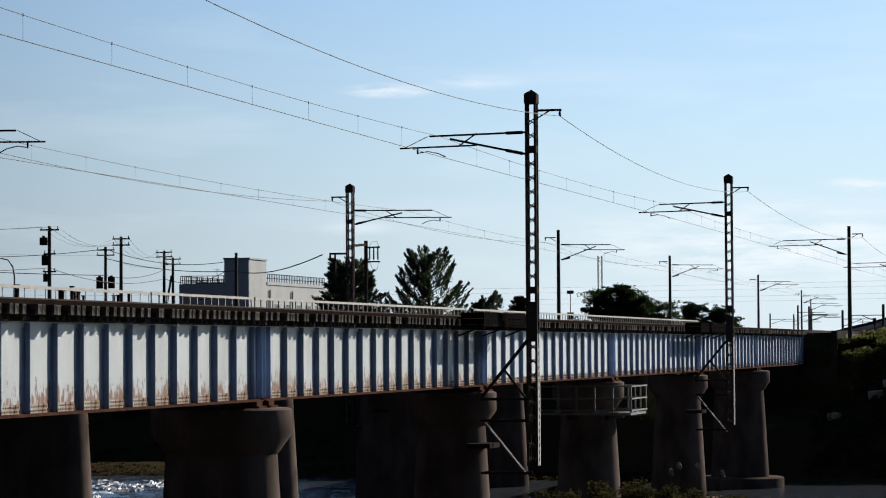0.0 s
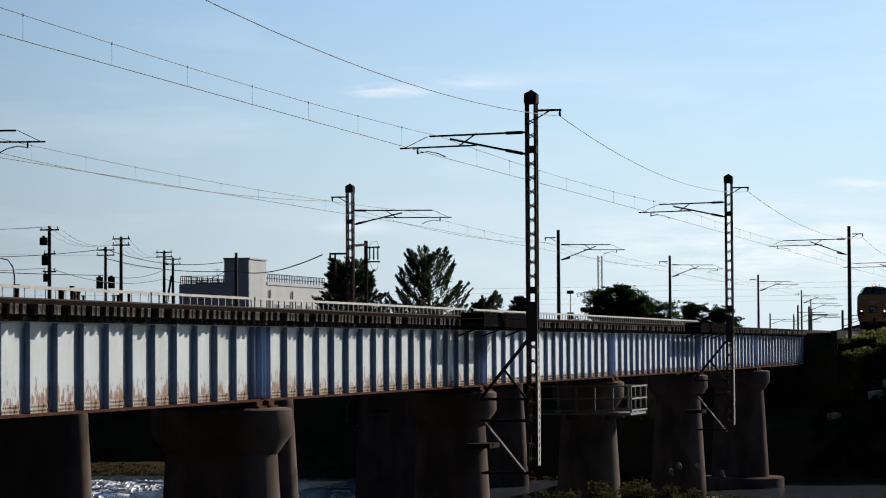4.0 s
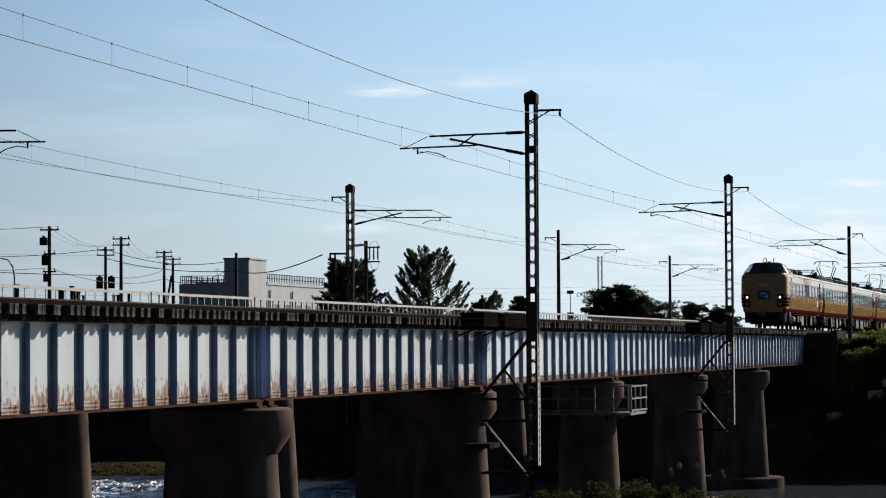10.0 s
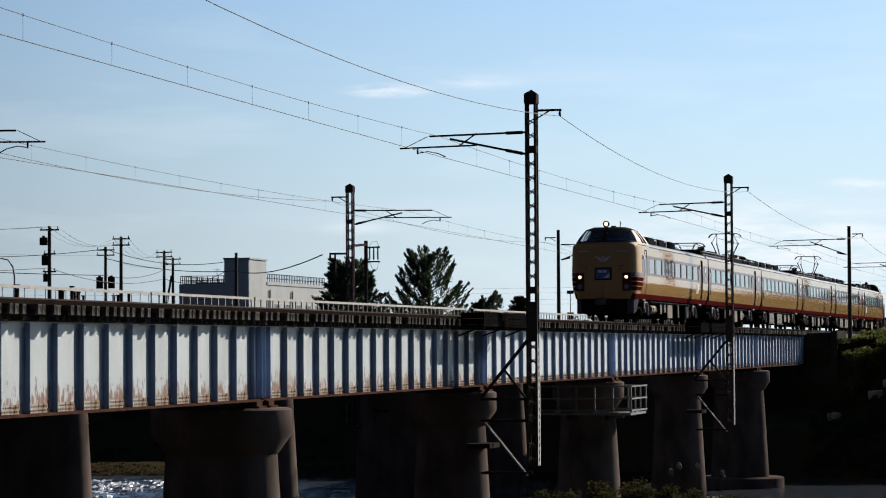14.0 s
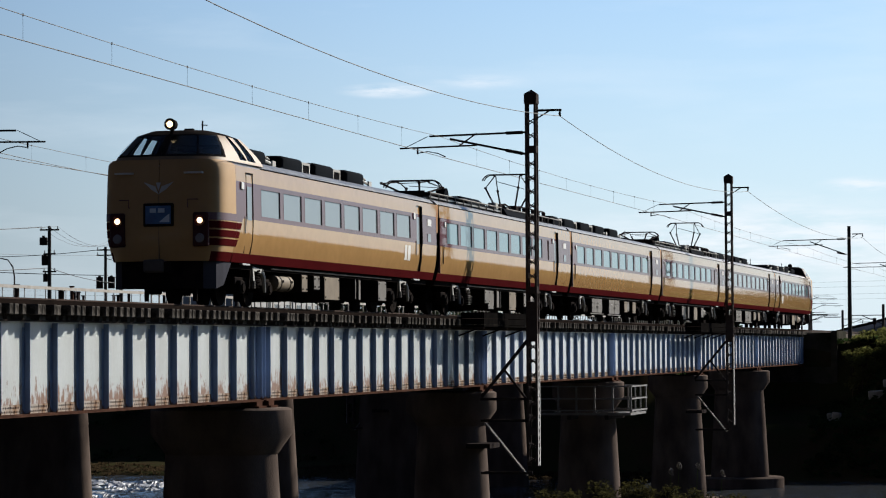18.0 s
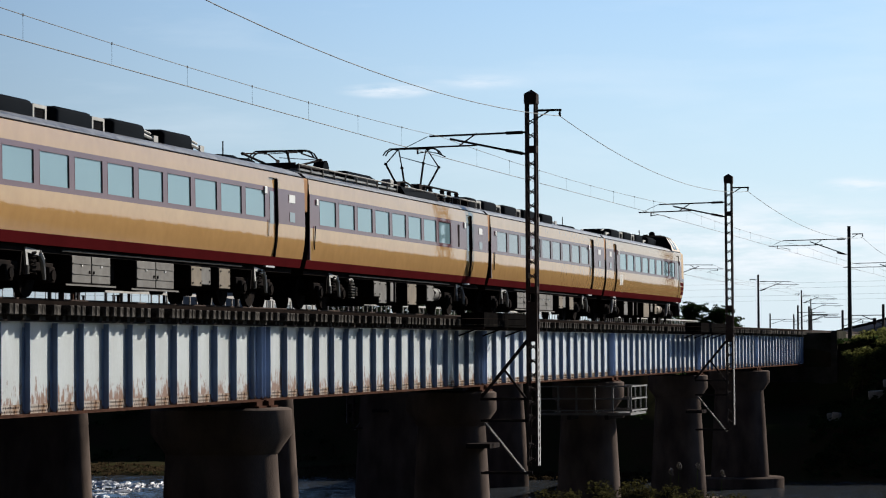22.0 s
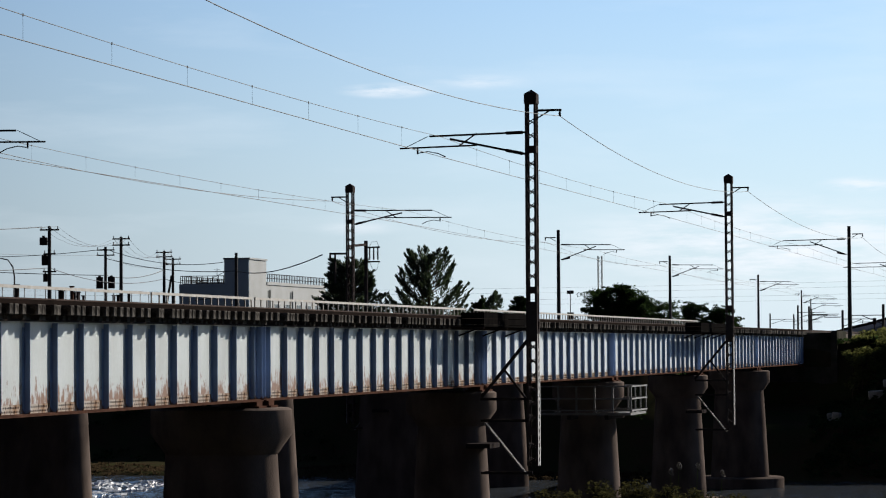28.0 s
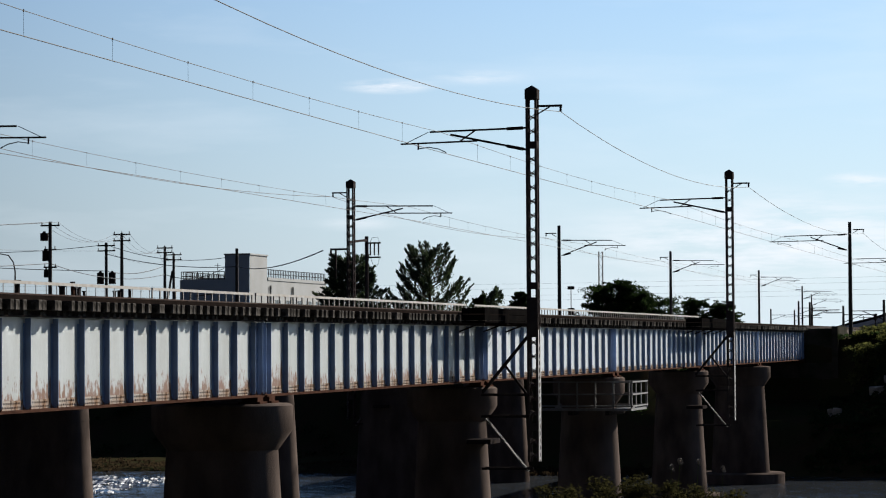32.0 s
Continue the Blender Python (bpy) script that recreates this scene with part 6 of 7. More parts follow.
def underfloor(car, layout):
    """Equipment cases under the floor. layout: (start, length, drop, kind)."""
    part("underframe", Geo().box(-1.2, 1.2, 0.5, CAR - 0.5, 0.86, 0.999), M_UNDER, car)
    part("pipe_run", Geo().rod((1.24, 4.6, 0.93), (1.24, CAR - 4.6, 0.93), 0.02, n=6), M_BOX, car)
    for y, ln, d, kind in layout:
        for s in (1, -1):
            if kind in ("tank", "ochre_tank"):
                k = part("air_tank", Geo().rod((s * 1.0, y, 0.6), (s * 1.0, y + ln, 0.6), 0.205, n=16).rod((s * 1.0, y - 0.06, 0.6), (s * 1.0, y, 0.6), 0.12, 0.205, 16).rod((s * 1.0, y + ln, 0.6), (s * 1.0, y + ln + 0.06, 0.6), 0.205, 0.12, 16), M_BOX if kind == "tank" else M_BOXOCHRE, car)
                for yy in (y + 0.2 * ln, y + 0.8 * ln):
                    part("tank_strap", Geo().rod((s * 1.0, yy - 0.025, 0.6), (s * 1.0, yy + 0.025, 0.6), 0.213, n=16).bar((s * 1.0, yy, 0.8), (s * 1.0, yy, 0.87), 0.05), M_UNDER, k)
                    part("tank_port", Geo().rod((s * 1.19, yy + 0.1, 0.64), (s * 1.215, yy + 0.1, 0.64), 0.035, n=8), M_UNDER, k)
                continue
            if kind == "dark":
                part("equipment_case", Geo().box(min(s * 0.35, s * 0.85), max(s * 0.35, s * 0.85), y, y + ln, 0.86 - d, 0.859, ch=0.02), M_UNDER, car)
                continue
            if kind == "blower":
                b = part("blower", Geo().rod((s * 0.8, y + 0.25, 0.55), (s * 1.1, y + 0.25, 0.55), 0.26, n=16), M_UNDER, car)
                for k in range(6):
                    part("cooling_fin", Geo().box(min(s * 1.1, s * 1.2), max(s * 1.1, s * 1.2), y + 0.02, y + 0.34, 0.33 + 0.075 * k, 0.345 + 0.075 * k), M_BOX, b)
                part("hose_elbow", Geo().tube([(s * 1.15, y - 0.2, 0.8), (s * 1.17, y + 0.0, 0.84), (s * 1.17, y + 0.18, 0.78)], 0.05, 8), M_BOX, b)
                part("end_cover", Geo().rod((s * 1.0, y + 0.5, 0.5), (s * 1.2, y + 0.55, 0.5), 0.15, 0.12, 14), M_BOX, b)
                continue
            out = 1.25 if kind != "low" else 1.19
            b = part("equipment_case", Geo().box(min(s * 0.35, s * out), max(s * 0.35, s * out), y, y + ln, 0.86 - d, 0.859, ch=0.02), M_UNDER, car)
            skin = M_BOXOCHRE if kind == "ochre" else M_BOX

            def plate(name, ya, yb, za, zb, lift, m, ch=0.0):
                return part(name, Geo().box(min(s * (out + 0.001 + lift), s * (out + 0.016 + lift)), max(s * (out + 0.001 + lift), s * (out + 0.016 + lift)), ya, yb, za, zb, ch=ch), m, b)
            zb = 0.86 - d
            if kind == "cabinet":
                n = 2
                plate("base_strip", y - 0.3, y + ln + 0.3, zb - 0.015, zb + 0.02, 0.0, M_BOX)
                for k in range(n):
                    a, c = y + ln * k / n + 0.025, y + ln * (k + 1) / n - 0.025
                    plate("cabinet_door", a, c, zb + 0.05, 0.85, 0.0, M_BOX, 0.006)
                    for z in (zb + 0.22, 0.69):
                        plate("door_rib", a + 0.03, c - 0.03, z, z + 0.02, 0.016, M_BOX)
                    plate("door_latch", c - 0.12 if k == 0 else a + 0.06, c - 0.06 if k == 0 else a + 0.12, 0.5, 0.56, 0.016, M_UNDER)
                    plate("door_label", (a + c) / 2 - 0.03, (a + c) / 2 + 0.03, 0.64, 0.68, 0.016, M_PLATE)
            else:
                plate("case_lid", y + 0.02, y + ln - 0.02, zb + 0.03, 0.83, 0.0, skin, 0.006)
                if ln > 0.45:
                    for yy in (y + 0.08, y + ln - 0.13):
                        for z in (zb + 0.08, 0.75):
                            plate("latch", yy, yy + 0.05, z, z + 0.035, 0.016, M_UNDER)
    part("underfloor_core", Geo().box(-0.34, 0.34, 4.0, CAR - 4.0, 0.42, 0.859), M_UNDER, car)


def gangway(car, y):
    part("gangway_bellows", Geo().box(-1.435, 1.435, y - 0.195, y + 0.195, 2.42, 3.3, ch=0.03), M_BELLOWS, car, "orange-brown upper gangway cover")
    part("gangway_bellows", Geo().box(-0.62, 0.62, y - 0.26, y + 0.26, 1.05, 2.41), M_UNDER, car, "black lower gangway bellows")
    for s in (1, -1):
        part("jumper_hose", Geo().rod((s * 1.0, y - 0.1, 1.3), (s * 1.0, y - 0.1, 2.5), 0.03, n=6), M_GALV, car)
    part("coupler", Geo().box(-0.12, 0.12, y - 0.3, y + 0.3, 0.72, 0.96), M_UNDER, car)


M_BELLOWS = mat("gangway_canvas", (0.26, 0.115, 0.03), 0.8, scale=3, amount=0.6, spec=0.12)
UNDER_M = [(5.0, 0.6, 0.5, "blower"), (7.05, 0.72, 0.48, "grey"), (7.78, 0.85, 0.66, "low"), (8.8, 0.36, 0.6, "grey"), (9.36, 0.08, 0.62, "grey"), (9.5, 1.0, 0.45, "dark"), (10.7, 1.08, 0.66, "ochre"), (11.9, 0.9, 0.5, "dark"), (13.0, 0.84, 0.52, "grey"), (13.98, 1.05, 0.4, "tank")]
UNDER_A = [(5.05, 2.15, 0.6, "cabinet"), (7.6, 0.9, 0.45, "dark"), (8.72, 2.36, 0.62, "cabinet"), (12.2, 0.74, 0.5, "ochre"), (12.96, 0.78, 0.45, "low"), (14.15, 0.82, 0.52, "ochre")]
UNDER_T = [(5.35, 1.25, 0.4, "ochre_tank"), (7.08, 0.52, 0.48, "ochre"), (8.15, 0.55, 0.4, "grey"), (9.1, 1.42, 0.65, "ochre"), (11.0, 0.8, 0.5, "dark"), (12.05, 0.1, 0.6, "grey"), (12.6, 0.22, 0.6, "low"), (14.4, 0.88, 0.6, "grey")]


def middle_car(kind, wheels, label, glass):
    car = thing("railcar", label, "train car", group="cars of the train")
    wins = [(1.1 + 1.8 * k, 2.62 + 1.8 * k, 2.14, 2.81) for k in range(8 if kind == "panto" else 9)]
    doors = [(17.35, 18.05)]
    part("body", shell(wins, doors, 0.2, CAR - 0.2), [M_CREAM, M_MAROON, M_RED, M_ROOF], car)
    part("end_wall", end_wall(0.2), M_ENDWALL, car)
    part("end_wall", end_wall(CAR - 0.2), M_ENDWALL, car)
    windows_of(car, wins, glass)
    doors_of(car, doors)
    for s in (1, -1):
        part("gutter", Geo().rod((s * 1.43, 0.2, 3.295), (s * 1.43, CAR - 0.2, 3.295), 0.022, n=5), M_UNDER, car)
        part("end_lamp", Geo().box(min(s * 1.44, s * 1.5), max(s * 1.44, s * 1.5), 0.76, 0.94, 2.64, 2.8, ch=0.012), M_PLATE, car)
        part("end_grip", Geo().rod((s * (side_x(1.5) + 0.03), 0.62, 1.5), (s * (side_x(2.1) + 0.03), 0.62, 2.1), 0.016, n=5), M_UNDER, car)
        if kind == "panto":
            part("slit_window", Geo().box(min(s * 1.44, s * 1.482), max(s * 1.44, s * 1.482), 16.15, 16.32, 2.1, 2.8), M_UNDER, car)
        part("destination_plate", Geo().box(min(s * 1.44, s * 1.482), max(s * 1.44, s * 1.482), 18.95, 19.45, 2.6, 2.8), M_PLATE, car)
        part("toilet_window", Geo().box(min(s * 1.44, s * 1.486), max(s * 1.44, s * 1.486), 19.0, 19.42, 2.12, 2.36), M_PANE, car)
        part("end_seam", Geo().box(min(s * 1.40, s * 1.483), max(s * 1.40, s * 1.483), 0.2, 0.24, 1.22, 2.9), M_MAROON, car)
    for y in (3.2, CAR - 3.2):
        bogie(car, y, wheels)
    underfloor(car, UNDER_M if kind == "panto" else UNDER_A)
    gangway(car, CAR)
    if kind == "panto":
        pantograph(car, 2.6, False, 0)
        pantograph(car, 16.2, True, 5.23)
        part("roof_vent", Geo().rod((0.2, 5.0, 3.8), (0.5, 5.0, 3.8), 0.3, n=14).box(-0.6, 0.6, 4.7, 5.6, 3.5, 3.75, ch=0.04), M_ACDARK, car)
        d = part("roof_duct", Geo().sweep([(-0.8, 3.48), (0.8, 3.48), (0.7, 3.78), (0.45, 3.95), (-0.45, 3.95), (-0.7, 3.78)], 7.0, 9.6), M_ACDARK, car)
        part("duct_ramp", Geo().add([(-0.8, 9.6, 3.48), (0.8, 9.6, 3.48), (0.45, 9.6, 3.95), (-0.45, 9.6, 3.95), (-1.05, 10.6, 3.45), (1.05, 10.6, 3.45), (0.6, 10.6, 3.66), (-0.6, 10.6, 3.66)], [(0, 1, 5, 4), (1, 2, 6, 5), (2, 3, 7, 6), (3, 0, 4, 7), (4, 5, 6, 7)]), M_ACDARK, d)
        part("roof_fairing", Geo().sweep([(-1.25, 3.45), (1.25, 3.45), (1.12, 3.68), (0.8, 3.78), (-0.8, 3.78), (-1.12, 3.68)], 10.6, 14.6), M_ACDARK, car)
        part("vent_cowl", Geo().rod((0.4, 13.2, 3.76), (0.4, 13.2, 3.96), 0.22, 0.16, 12), M_ACDARK, car)
        for y, x, hh in ((11.2, 0.75, 0.22), (12.0, 0.8, 0.16), (14.0, 0.7, 0.3), (9.9, 0.9, 0.2)):
            part("junction_box", Geo().box(x - 0.14, x + 0.14, y - 0.2, y + 0.2, 3.6, 3.66 + hh, ch=0.03), M_ACGREY if y == 9.9 else M_DARKSTEEL, car)
        part("roof_cable", Geo().tube([(0.6, 10.8, 3.8), (0.7, 12.6, 3.95), (0.62, 14.2, 3.84), (0.7, 14.9, 3.97)], 0.03, 6), M_DARKSTEEL, car)
        for y in (14.9, 15.7, 17.2, 18.1, 19.1):
            for x in (-0.6, 0.7):
                zs = [3.5 + 0.0375 * k for k in range(13)]
                part("roof_insulator", Geo().tube([(x, y, z) for z in zs], [0.085 if k % 2 else 0.06 for k in range(13)], 8), M_DARKSTEEL, car)
        part("bus_bar", Geo().rod((0.7, 14.9, 3.97), (0.7, 19.2, 3.97), 0.03).rod((-0.6, 14.9, 3.97), (-0.6, 19.2, 3.97), 0.03), M_DARKSTEEL, car)
        part("circuit_breaker", Geo().box(-0.35, 0.35, 17.6, 18.8, 3.5, 3.85, ch=0.04), M_DARKSTEEL, car)
        for s in (1, -1):
            g = Geo().rod((s * 1.12, 0.4, 3.70), (s * 1.12, 10.2, 3.70), 0.022, n=5).rod((s * 1.12, 11.0, 3.70), (s * 1.12, 14.4, 3.70), 0.022, n=5).rod((s * 1.12, 14.8, 3.70), (s * 1.12, 20.0, 3.70), 0.022, n=5)
            for y in [0.45 + 1.08 * k for k in range(10)] + [11.05 + 1.1 * k for k in range(4)] + [14.85 + 1.02 * k for k in range(6)]:
                g.rod((s * 1.12, y, 3.48), (s * 1.12, y, 3.70), 0.018, n=5)
            part("roof_handrail", g, M_BRACE, car)
            part("roof_walkway", Geo().box(min(s * 0.9, s * 1.1), max(s * 0.9, s * 1.1), 0.4, 10.3, 3.55, 3.6), M_ROOF, car)
    else:
        for y, style in ((0.35, 0), (2.5, 0), (5.7, 0), (8.85, 1), (12.0, 1)):
            ac_unit(car, y, style, 1.15 if y < 1 else 1.95)
        part("roof_aerial", Geo().rod((0.5, 16.7, 3.5), (0.5, 16.7, 4.0), 0.018, n=5), M_UNDER, car)
        for y in (17.9, 19.2):
            part("roof_vent", Geo().tube([(0, y, 3.55), (0, y, 3.68), (0, y, 3.74), (0, y, 3.77)], [0.5, 0.48, 0.36, 0.12], 16), M_ACDARK, car)
    return car


M_PLATE = mat("white_plate", (0.5, 0.5, 0.48), 0.5, amount=0.2, bump=0)
M_GREYMARK = mat("white_marking", (0.55, 0.53, 0.49), 0.5, amount=0.3, bump=0)
M_SIGN = mat("front_sign_picture", (0.04, 0.14, 0.34), 0.3, col2=(0.02, 0.07, 0.2), scale=4, amount=0.9, bump=0)
M_SIGNPALE = mat("front_sign_pale", (0.45, 0.55, 0.65), 0.3, amount=0.2, bump=0)
M_REDDARK = mat("lamp_case_red", (0.05, 0.012, 0.014), 0.4, amount=0.3, bump=0, spec=0.12)
M_LENS = mat("tail_lens", (0.16, 0.15, 0.16), 0.15, amount=0.2, bump=0)


def head_car(wheels, label, lit, glass):
    """A driving car: flat rounded front, raised cab with raked windows, lamps, skirt."""
    car = thing("railcar", label, "train car", group="cars of the train")
    wins = [(3.1 + 1.8 * k, 4.63 + 1.8 * k, 2.14, 2.81) for k in range(8)]
    doors = [(1.95, 2.5), (17.95, 18.6)]
    part("body", shell(wins, doors, 1.2, CAR - 0.2), [M_CREAM, M_MAROON, M_RED, M_ROOF], car)
    part("end_wall", end_wall(CAR - 0.2), M_ENDWALL, car)
    # nose: the section drawn round a flat front with tight corners
    def round_plan(t, w, yf, yb, n):
        return w * math.cos(t) ** (2 / n), yb - (yb - yf) * math.sin(t) ** (2 / n)

    def nose(t, z, out=0.0):
        x, y = round_plan(min(max(t, 1e-6), math.pi / 2 - 1e-6), side_x(z) - 0.03 * max(0, 1.4 - z) + out, -0.05 + 0.05 * max(0, z - 2.2) + 0.12 * max(0, 1.6 - z) - out, 1.2, 5.0)
        return Vector((x, y, z))
    ts = [math.pi / 2 * k / 14 for k in range(15)]
    levels = [1.0, 1.22, 1.5, 1.8, 2.1, 2.5, 2.9, 3.15, 3.28, 3.36]
    g = Geo()
    for s in (1, -1):
        for k, (za, zb) in enumerate(zip(levels, levels[1:])):
            for ta, tb in zip(ts, ts[1:]):
                q = [nose(ta, za), nose(tb, za), nose(tb, zb), nose(ta, zb)]
                g.add([(s * v.x, v.y, v.z) for v in q], [(0, 1, 2, 3)], 2 if k == 0 and ta < 0.7 else 0, True)
    rim = [nose(t, 3.36) for t in ts]
    g.add([tuple(v) for v in rim] + [(-v.x, v.y, v.z) for v in reversed(rim)], [tuple(range(2 * len(rim)))], 0)
    part("nose", g, [M_NOSE, M_MAROON, M_RED], car)
    part("nose_floor", Geo().add([(-1.3, 0.5, 1.01), (1.3, 0.5, 1.01), (1.3, 1.25, 1.01), (-1.3, 1.25, 1.01)], [(0, 1, 2, 3)]), M_UNDER, car)

    # cab above the nose: raked, narrowing upwards
    def cab_point(t, u, out=0.0):
        zz = 3.36 + 0.08 * min(u, 1) + 0.56 * min(max(u - 1, 0), 1) + 0.12 * max(u - 2, 0)
        w = 1.41 - 0.03 * min(u, 1) - 0.36 * min(max(u - 1, 0), 1) ** 1.25 - 0.30 * max(u - 2, 0)
        yf = 0.02 + 0.05 * min(u, 1) + 0.74 * min(max(u - 1, 0), 1) + 0.30 * max(u - 2, 0)
        x, y = round_plan(min(max(t, 1e-6), math.pi / 2 - 1e-6), w + out, yf - out, 1.75, 3.6)
        return Vector((x, y, zz + 0.5 * out))
    us = [0, 1, 1.25, 1.5, 1.75, 2, 2.4, 3]

    def window_edges(u):
        """Where the two cab side windows begin and end at a height."""
        k = 1.2 * (u - 1)
        return 1.78 - 0.06 * k, 2.3 - 0.28 * k, 2.38 - 0.06 * k, 2.98 - 0.28 * k
    cab = Geo()
    rear = {0: 3.5, 1: 3.45, 1.25: 3.3, 1.5: 3.15, 1.75: 3.0, 2: 2.85, 2.4: 2.75, 3: 2.6}
    for s in (1, -1):
        for ua, ub in zip(us, us[1:]):
            for k, (ta, tb) in enumerate(zip(ts, ts[1:])):
                q = [cab_point(ta, ua), cab_point(tb, ua), cab_point(tb, ub), cab_point(ta, ub)]
                if k >= 3 and 1 <= ua < 2:
                    continue
                cab.add([(s * v.x, v.y, v.z) for v in q], [(0, 1, 2, 3)], 3 if ua >= 2 else 0, True)
            a, b = cab_point(0, ua), cab_point(0, ub)
            if 1 <= ua < 2:
                ea, eb = [a.y, *window_edges(ua), rear[ua]], [b.y, *window_edges(ub), rear[ub]]
                spans = (0, 2, 4)
            else:
                ea, eb, spans = [a.y, rear[ua]], [b.y, rear[ub]], (0,)
            for e in spans:
                cab.add([(s * a.x, ea[e], a.z), (s * b.x, eb[e], b.z), (s * b.x, eb[e + 1], b.z), (s * a.x, ea[e + 1], a.z)], [(0, 1, 2, 3)], 3 if ua >= 2 else 0, True)
            cab.add([(s * a.x, rear[ua], a.z), (s * b.x, rear[ub], b.z), (0, rear[ub], b.z), (0, rear[ua], a.z)], [(0, 1, 2, 3)], 3)
    rim = [cab_point(t, 3) for t in ts]
    ring = [(rim[0].x, 2.6, rim[0].z)] + [tuple(v) for v in rim] + [(-v.x, v.y, v.z) for v in reversed(rim)] + [(-rim[0].x, 2.6, rim[0].z)]
    cab.add(ring, [tuple(range(len(ring)))], 3)
    c = part("cab", cab, [M_CABPAINT, M_MAROON, M_RED, M_UNDER, M_UNDER], car)

    def pane(name, t0, t1, u0, u1, s):
        p = Geo()
        n = 6
        for i in range(n):
            a, b = t0 + (t1 - t0) * i / n, t0 + (t1 - t0) * (i + 1) / n
            for ua, ub in ((u0, (u0 + u1) / 2), ((u0 + u1) / 2, u1)):
                p.add([(s * v.x, v.y, v.z) for v in (cab_point(a, ua, 0.012), cab_point(b, ua, 0.012), cab_point(b, ub, 0.012), cab_point(a, ub, 0.012))], [(0, 1, 2, 3)], 0, True)
        part(name, p, M_CABGLASS, c)

    def frame_strip(t0, t1, u0, u1, s):
        p = Geo()
        for i in range(8):
            a, b = t0 + (t1 - t0) * i / 8, t0 + (t1 - t0) * (i + 1) / 8
            p.add([(s * v.x, v.y, v.z) for v in (cab_point(a, u0, 0.004), cab_point(b, u0, 0.004), cab_point(b, u1, 0.004), cab_point(a, u1, 0.004))], [(0, 1, 2, 3)], 0, True)
        part("windscreen_frame", p, M_UNDER, c)
    for s in (1, -1):
        pane("windscreen", 1.15, math.pi / 2 - 0.01, 1.08, 1.94, s)
        pane("corner_window", 0.42, 1.1, 1.08, 1.94, s)
        for t0, t1, u0, u1 in ((ts[3], math.pi / 2, 1.0, 1.08), (ts[3], math.pi / 2, 1.94, 2.0), (1.1, 1.15, 1.08, 1.94), (ts[3], 0.42, 1.08, 1.94), (math.pi / 2 - 0.02, math.pi / 2, 1.08, 1.94)):
            frame_strip(t0, t1, u0, u1, s)
        for e in (0, 2):
            sw = Geo()
            for ua, ub in zip(us[1:5], us[2:6]):
                lo, hi = cab_point(0, ua), cab_point(0, ub)
                ea, eb = window_edges(ua), window_edges(ub)
                sw.add([(s * (lo.x - 0.012), ea[e], lo.z), (s * (lo.x - 0.012), ea[e + 1], lo.z), (s * (hi.x - 0.012), eb[e + 1], hi.z), (s * (hi.x - 0.012), eb[e], hi.z)], [(0, 1, 2, 3)], 0, True)
            part("cab_side_window", sw, M_CABGLASS, c)
    part("cab_desk", Geo().box(-1.2, 1.2, 0.75, 1.5, 3.37, 3.5, ch=0.03), M_UNDER, c)
    for x in (-0.55, 0.55):
        part("cab_seat", Geo().box(x - 0.25, x + 0.25, 2.1, 2.2, 3.37, 3.78, ch=0.04), M_UNDER, c)
    yn = -0.045
    part("front_sign", Geo().box(-0.37, 0.37, yn - 0.04, yn + 0.06, 1.80, 2.34, ch=0.02), M_UNDER, car, "dark framed front sign box")
    part("sign_picture", Geo().box(-0.31, 0.31, yn - 0.05, yn - 0.0401, 1.86, 2.28).box(-0.2, -0.05, yn - 0.054, yn - 0.0501, 2.12, 2.22, 1).box(0.0, 0.16, yn - 0.054, yn - 0.0501, 2.12, 2.22, 1).add([(0.02, yn - 0.052, 1.9), (0.28, yn - 0.052, 1.9), (0.28, yn - 0.052, 2.1)], [(0, 1, 2)], 1), [M_SIGN, M_SIGNPALE], car)
    em = Geo()
    for q in (1, -1):
        em.add([(q * 0.37, yn + 0.0, 2.84), (q * 0.07, yn - 0.012, 2.73), (0, yn - 0.012, 2.55), (q * 0.18, yn - 0.006, 2.66)], [(0, 1, 2, 3)])
    em.add([(-0.06, yn - 0.014, 2.82), (0.06, yn - 0.014, 2.82), (0, yn - 0.014, 2.62)], [(0, 1, 2)])
    part("front_emblem", em, M_PLATE, car, "pale winged front emblem")
    part("front_seam", Geo().box(-0.006, 0.006, yn - 0.003, yn + 0.05, 1.02, 1.78), M_CABPAINT, car)
    for s in (1, -1):
        part("lamp_case", Geo().box(s * 1.02 - 0.19, s * 1.02 + 0.19, yn - 0.03, yn + 0.1, 1.33, 2.12, ch=0.03), M_REDDARK, car)
        part("headlight", Geo().rod((s * 1.01, yn - 0.06, 1.93), (s * 1.01, yn - 0.03, 1.93), 0.062, 0.07, 16), M_LAMP if lit else M_GALV, car)
        part("headlight_rim", Geo().tube([(s * 1.01 + 0.125 * math.cos(a * 0.3927), yn - 0.045, 1.93 + 0.125 * math.sin(a * 0.3927)) for a in range(17)], 0.02, 5), M_REDDARK, car)
        part("tail_light", Geo().rod((s * 1.01, yn - 0.06, 1.52), (s * 1.01, yn - 0.03, 1.52), 0.10, 0.115, 16), M_LENS, car)
        part("front_step", Geo().box(s * 0.85 - 0.22, s * 0.85 + 0.22, yn - 0.05, yn + 0.08, 3.02, 3.06), M_PLATE, car)
        part("hand_bar", Geo().tube([(s * 0.72, yn + 0.02, 2.24), (s * 0.72, yn - 0.05, 2.24), (s * 0.72, yn - 0.05, 2.42), (s * 0.95, yn - 0.05, 2.42), (s * 0.95, yn + 0.02, 2.42)], 0.012, 5), M_MAROON, car)
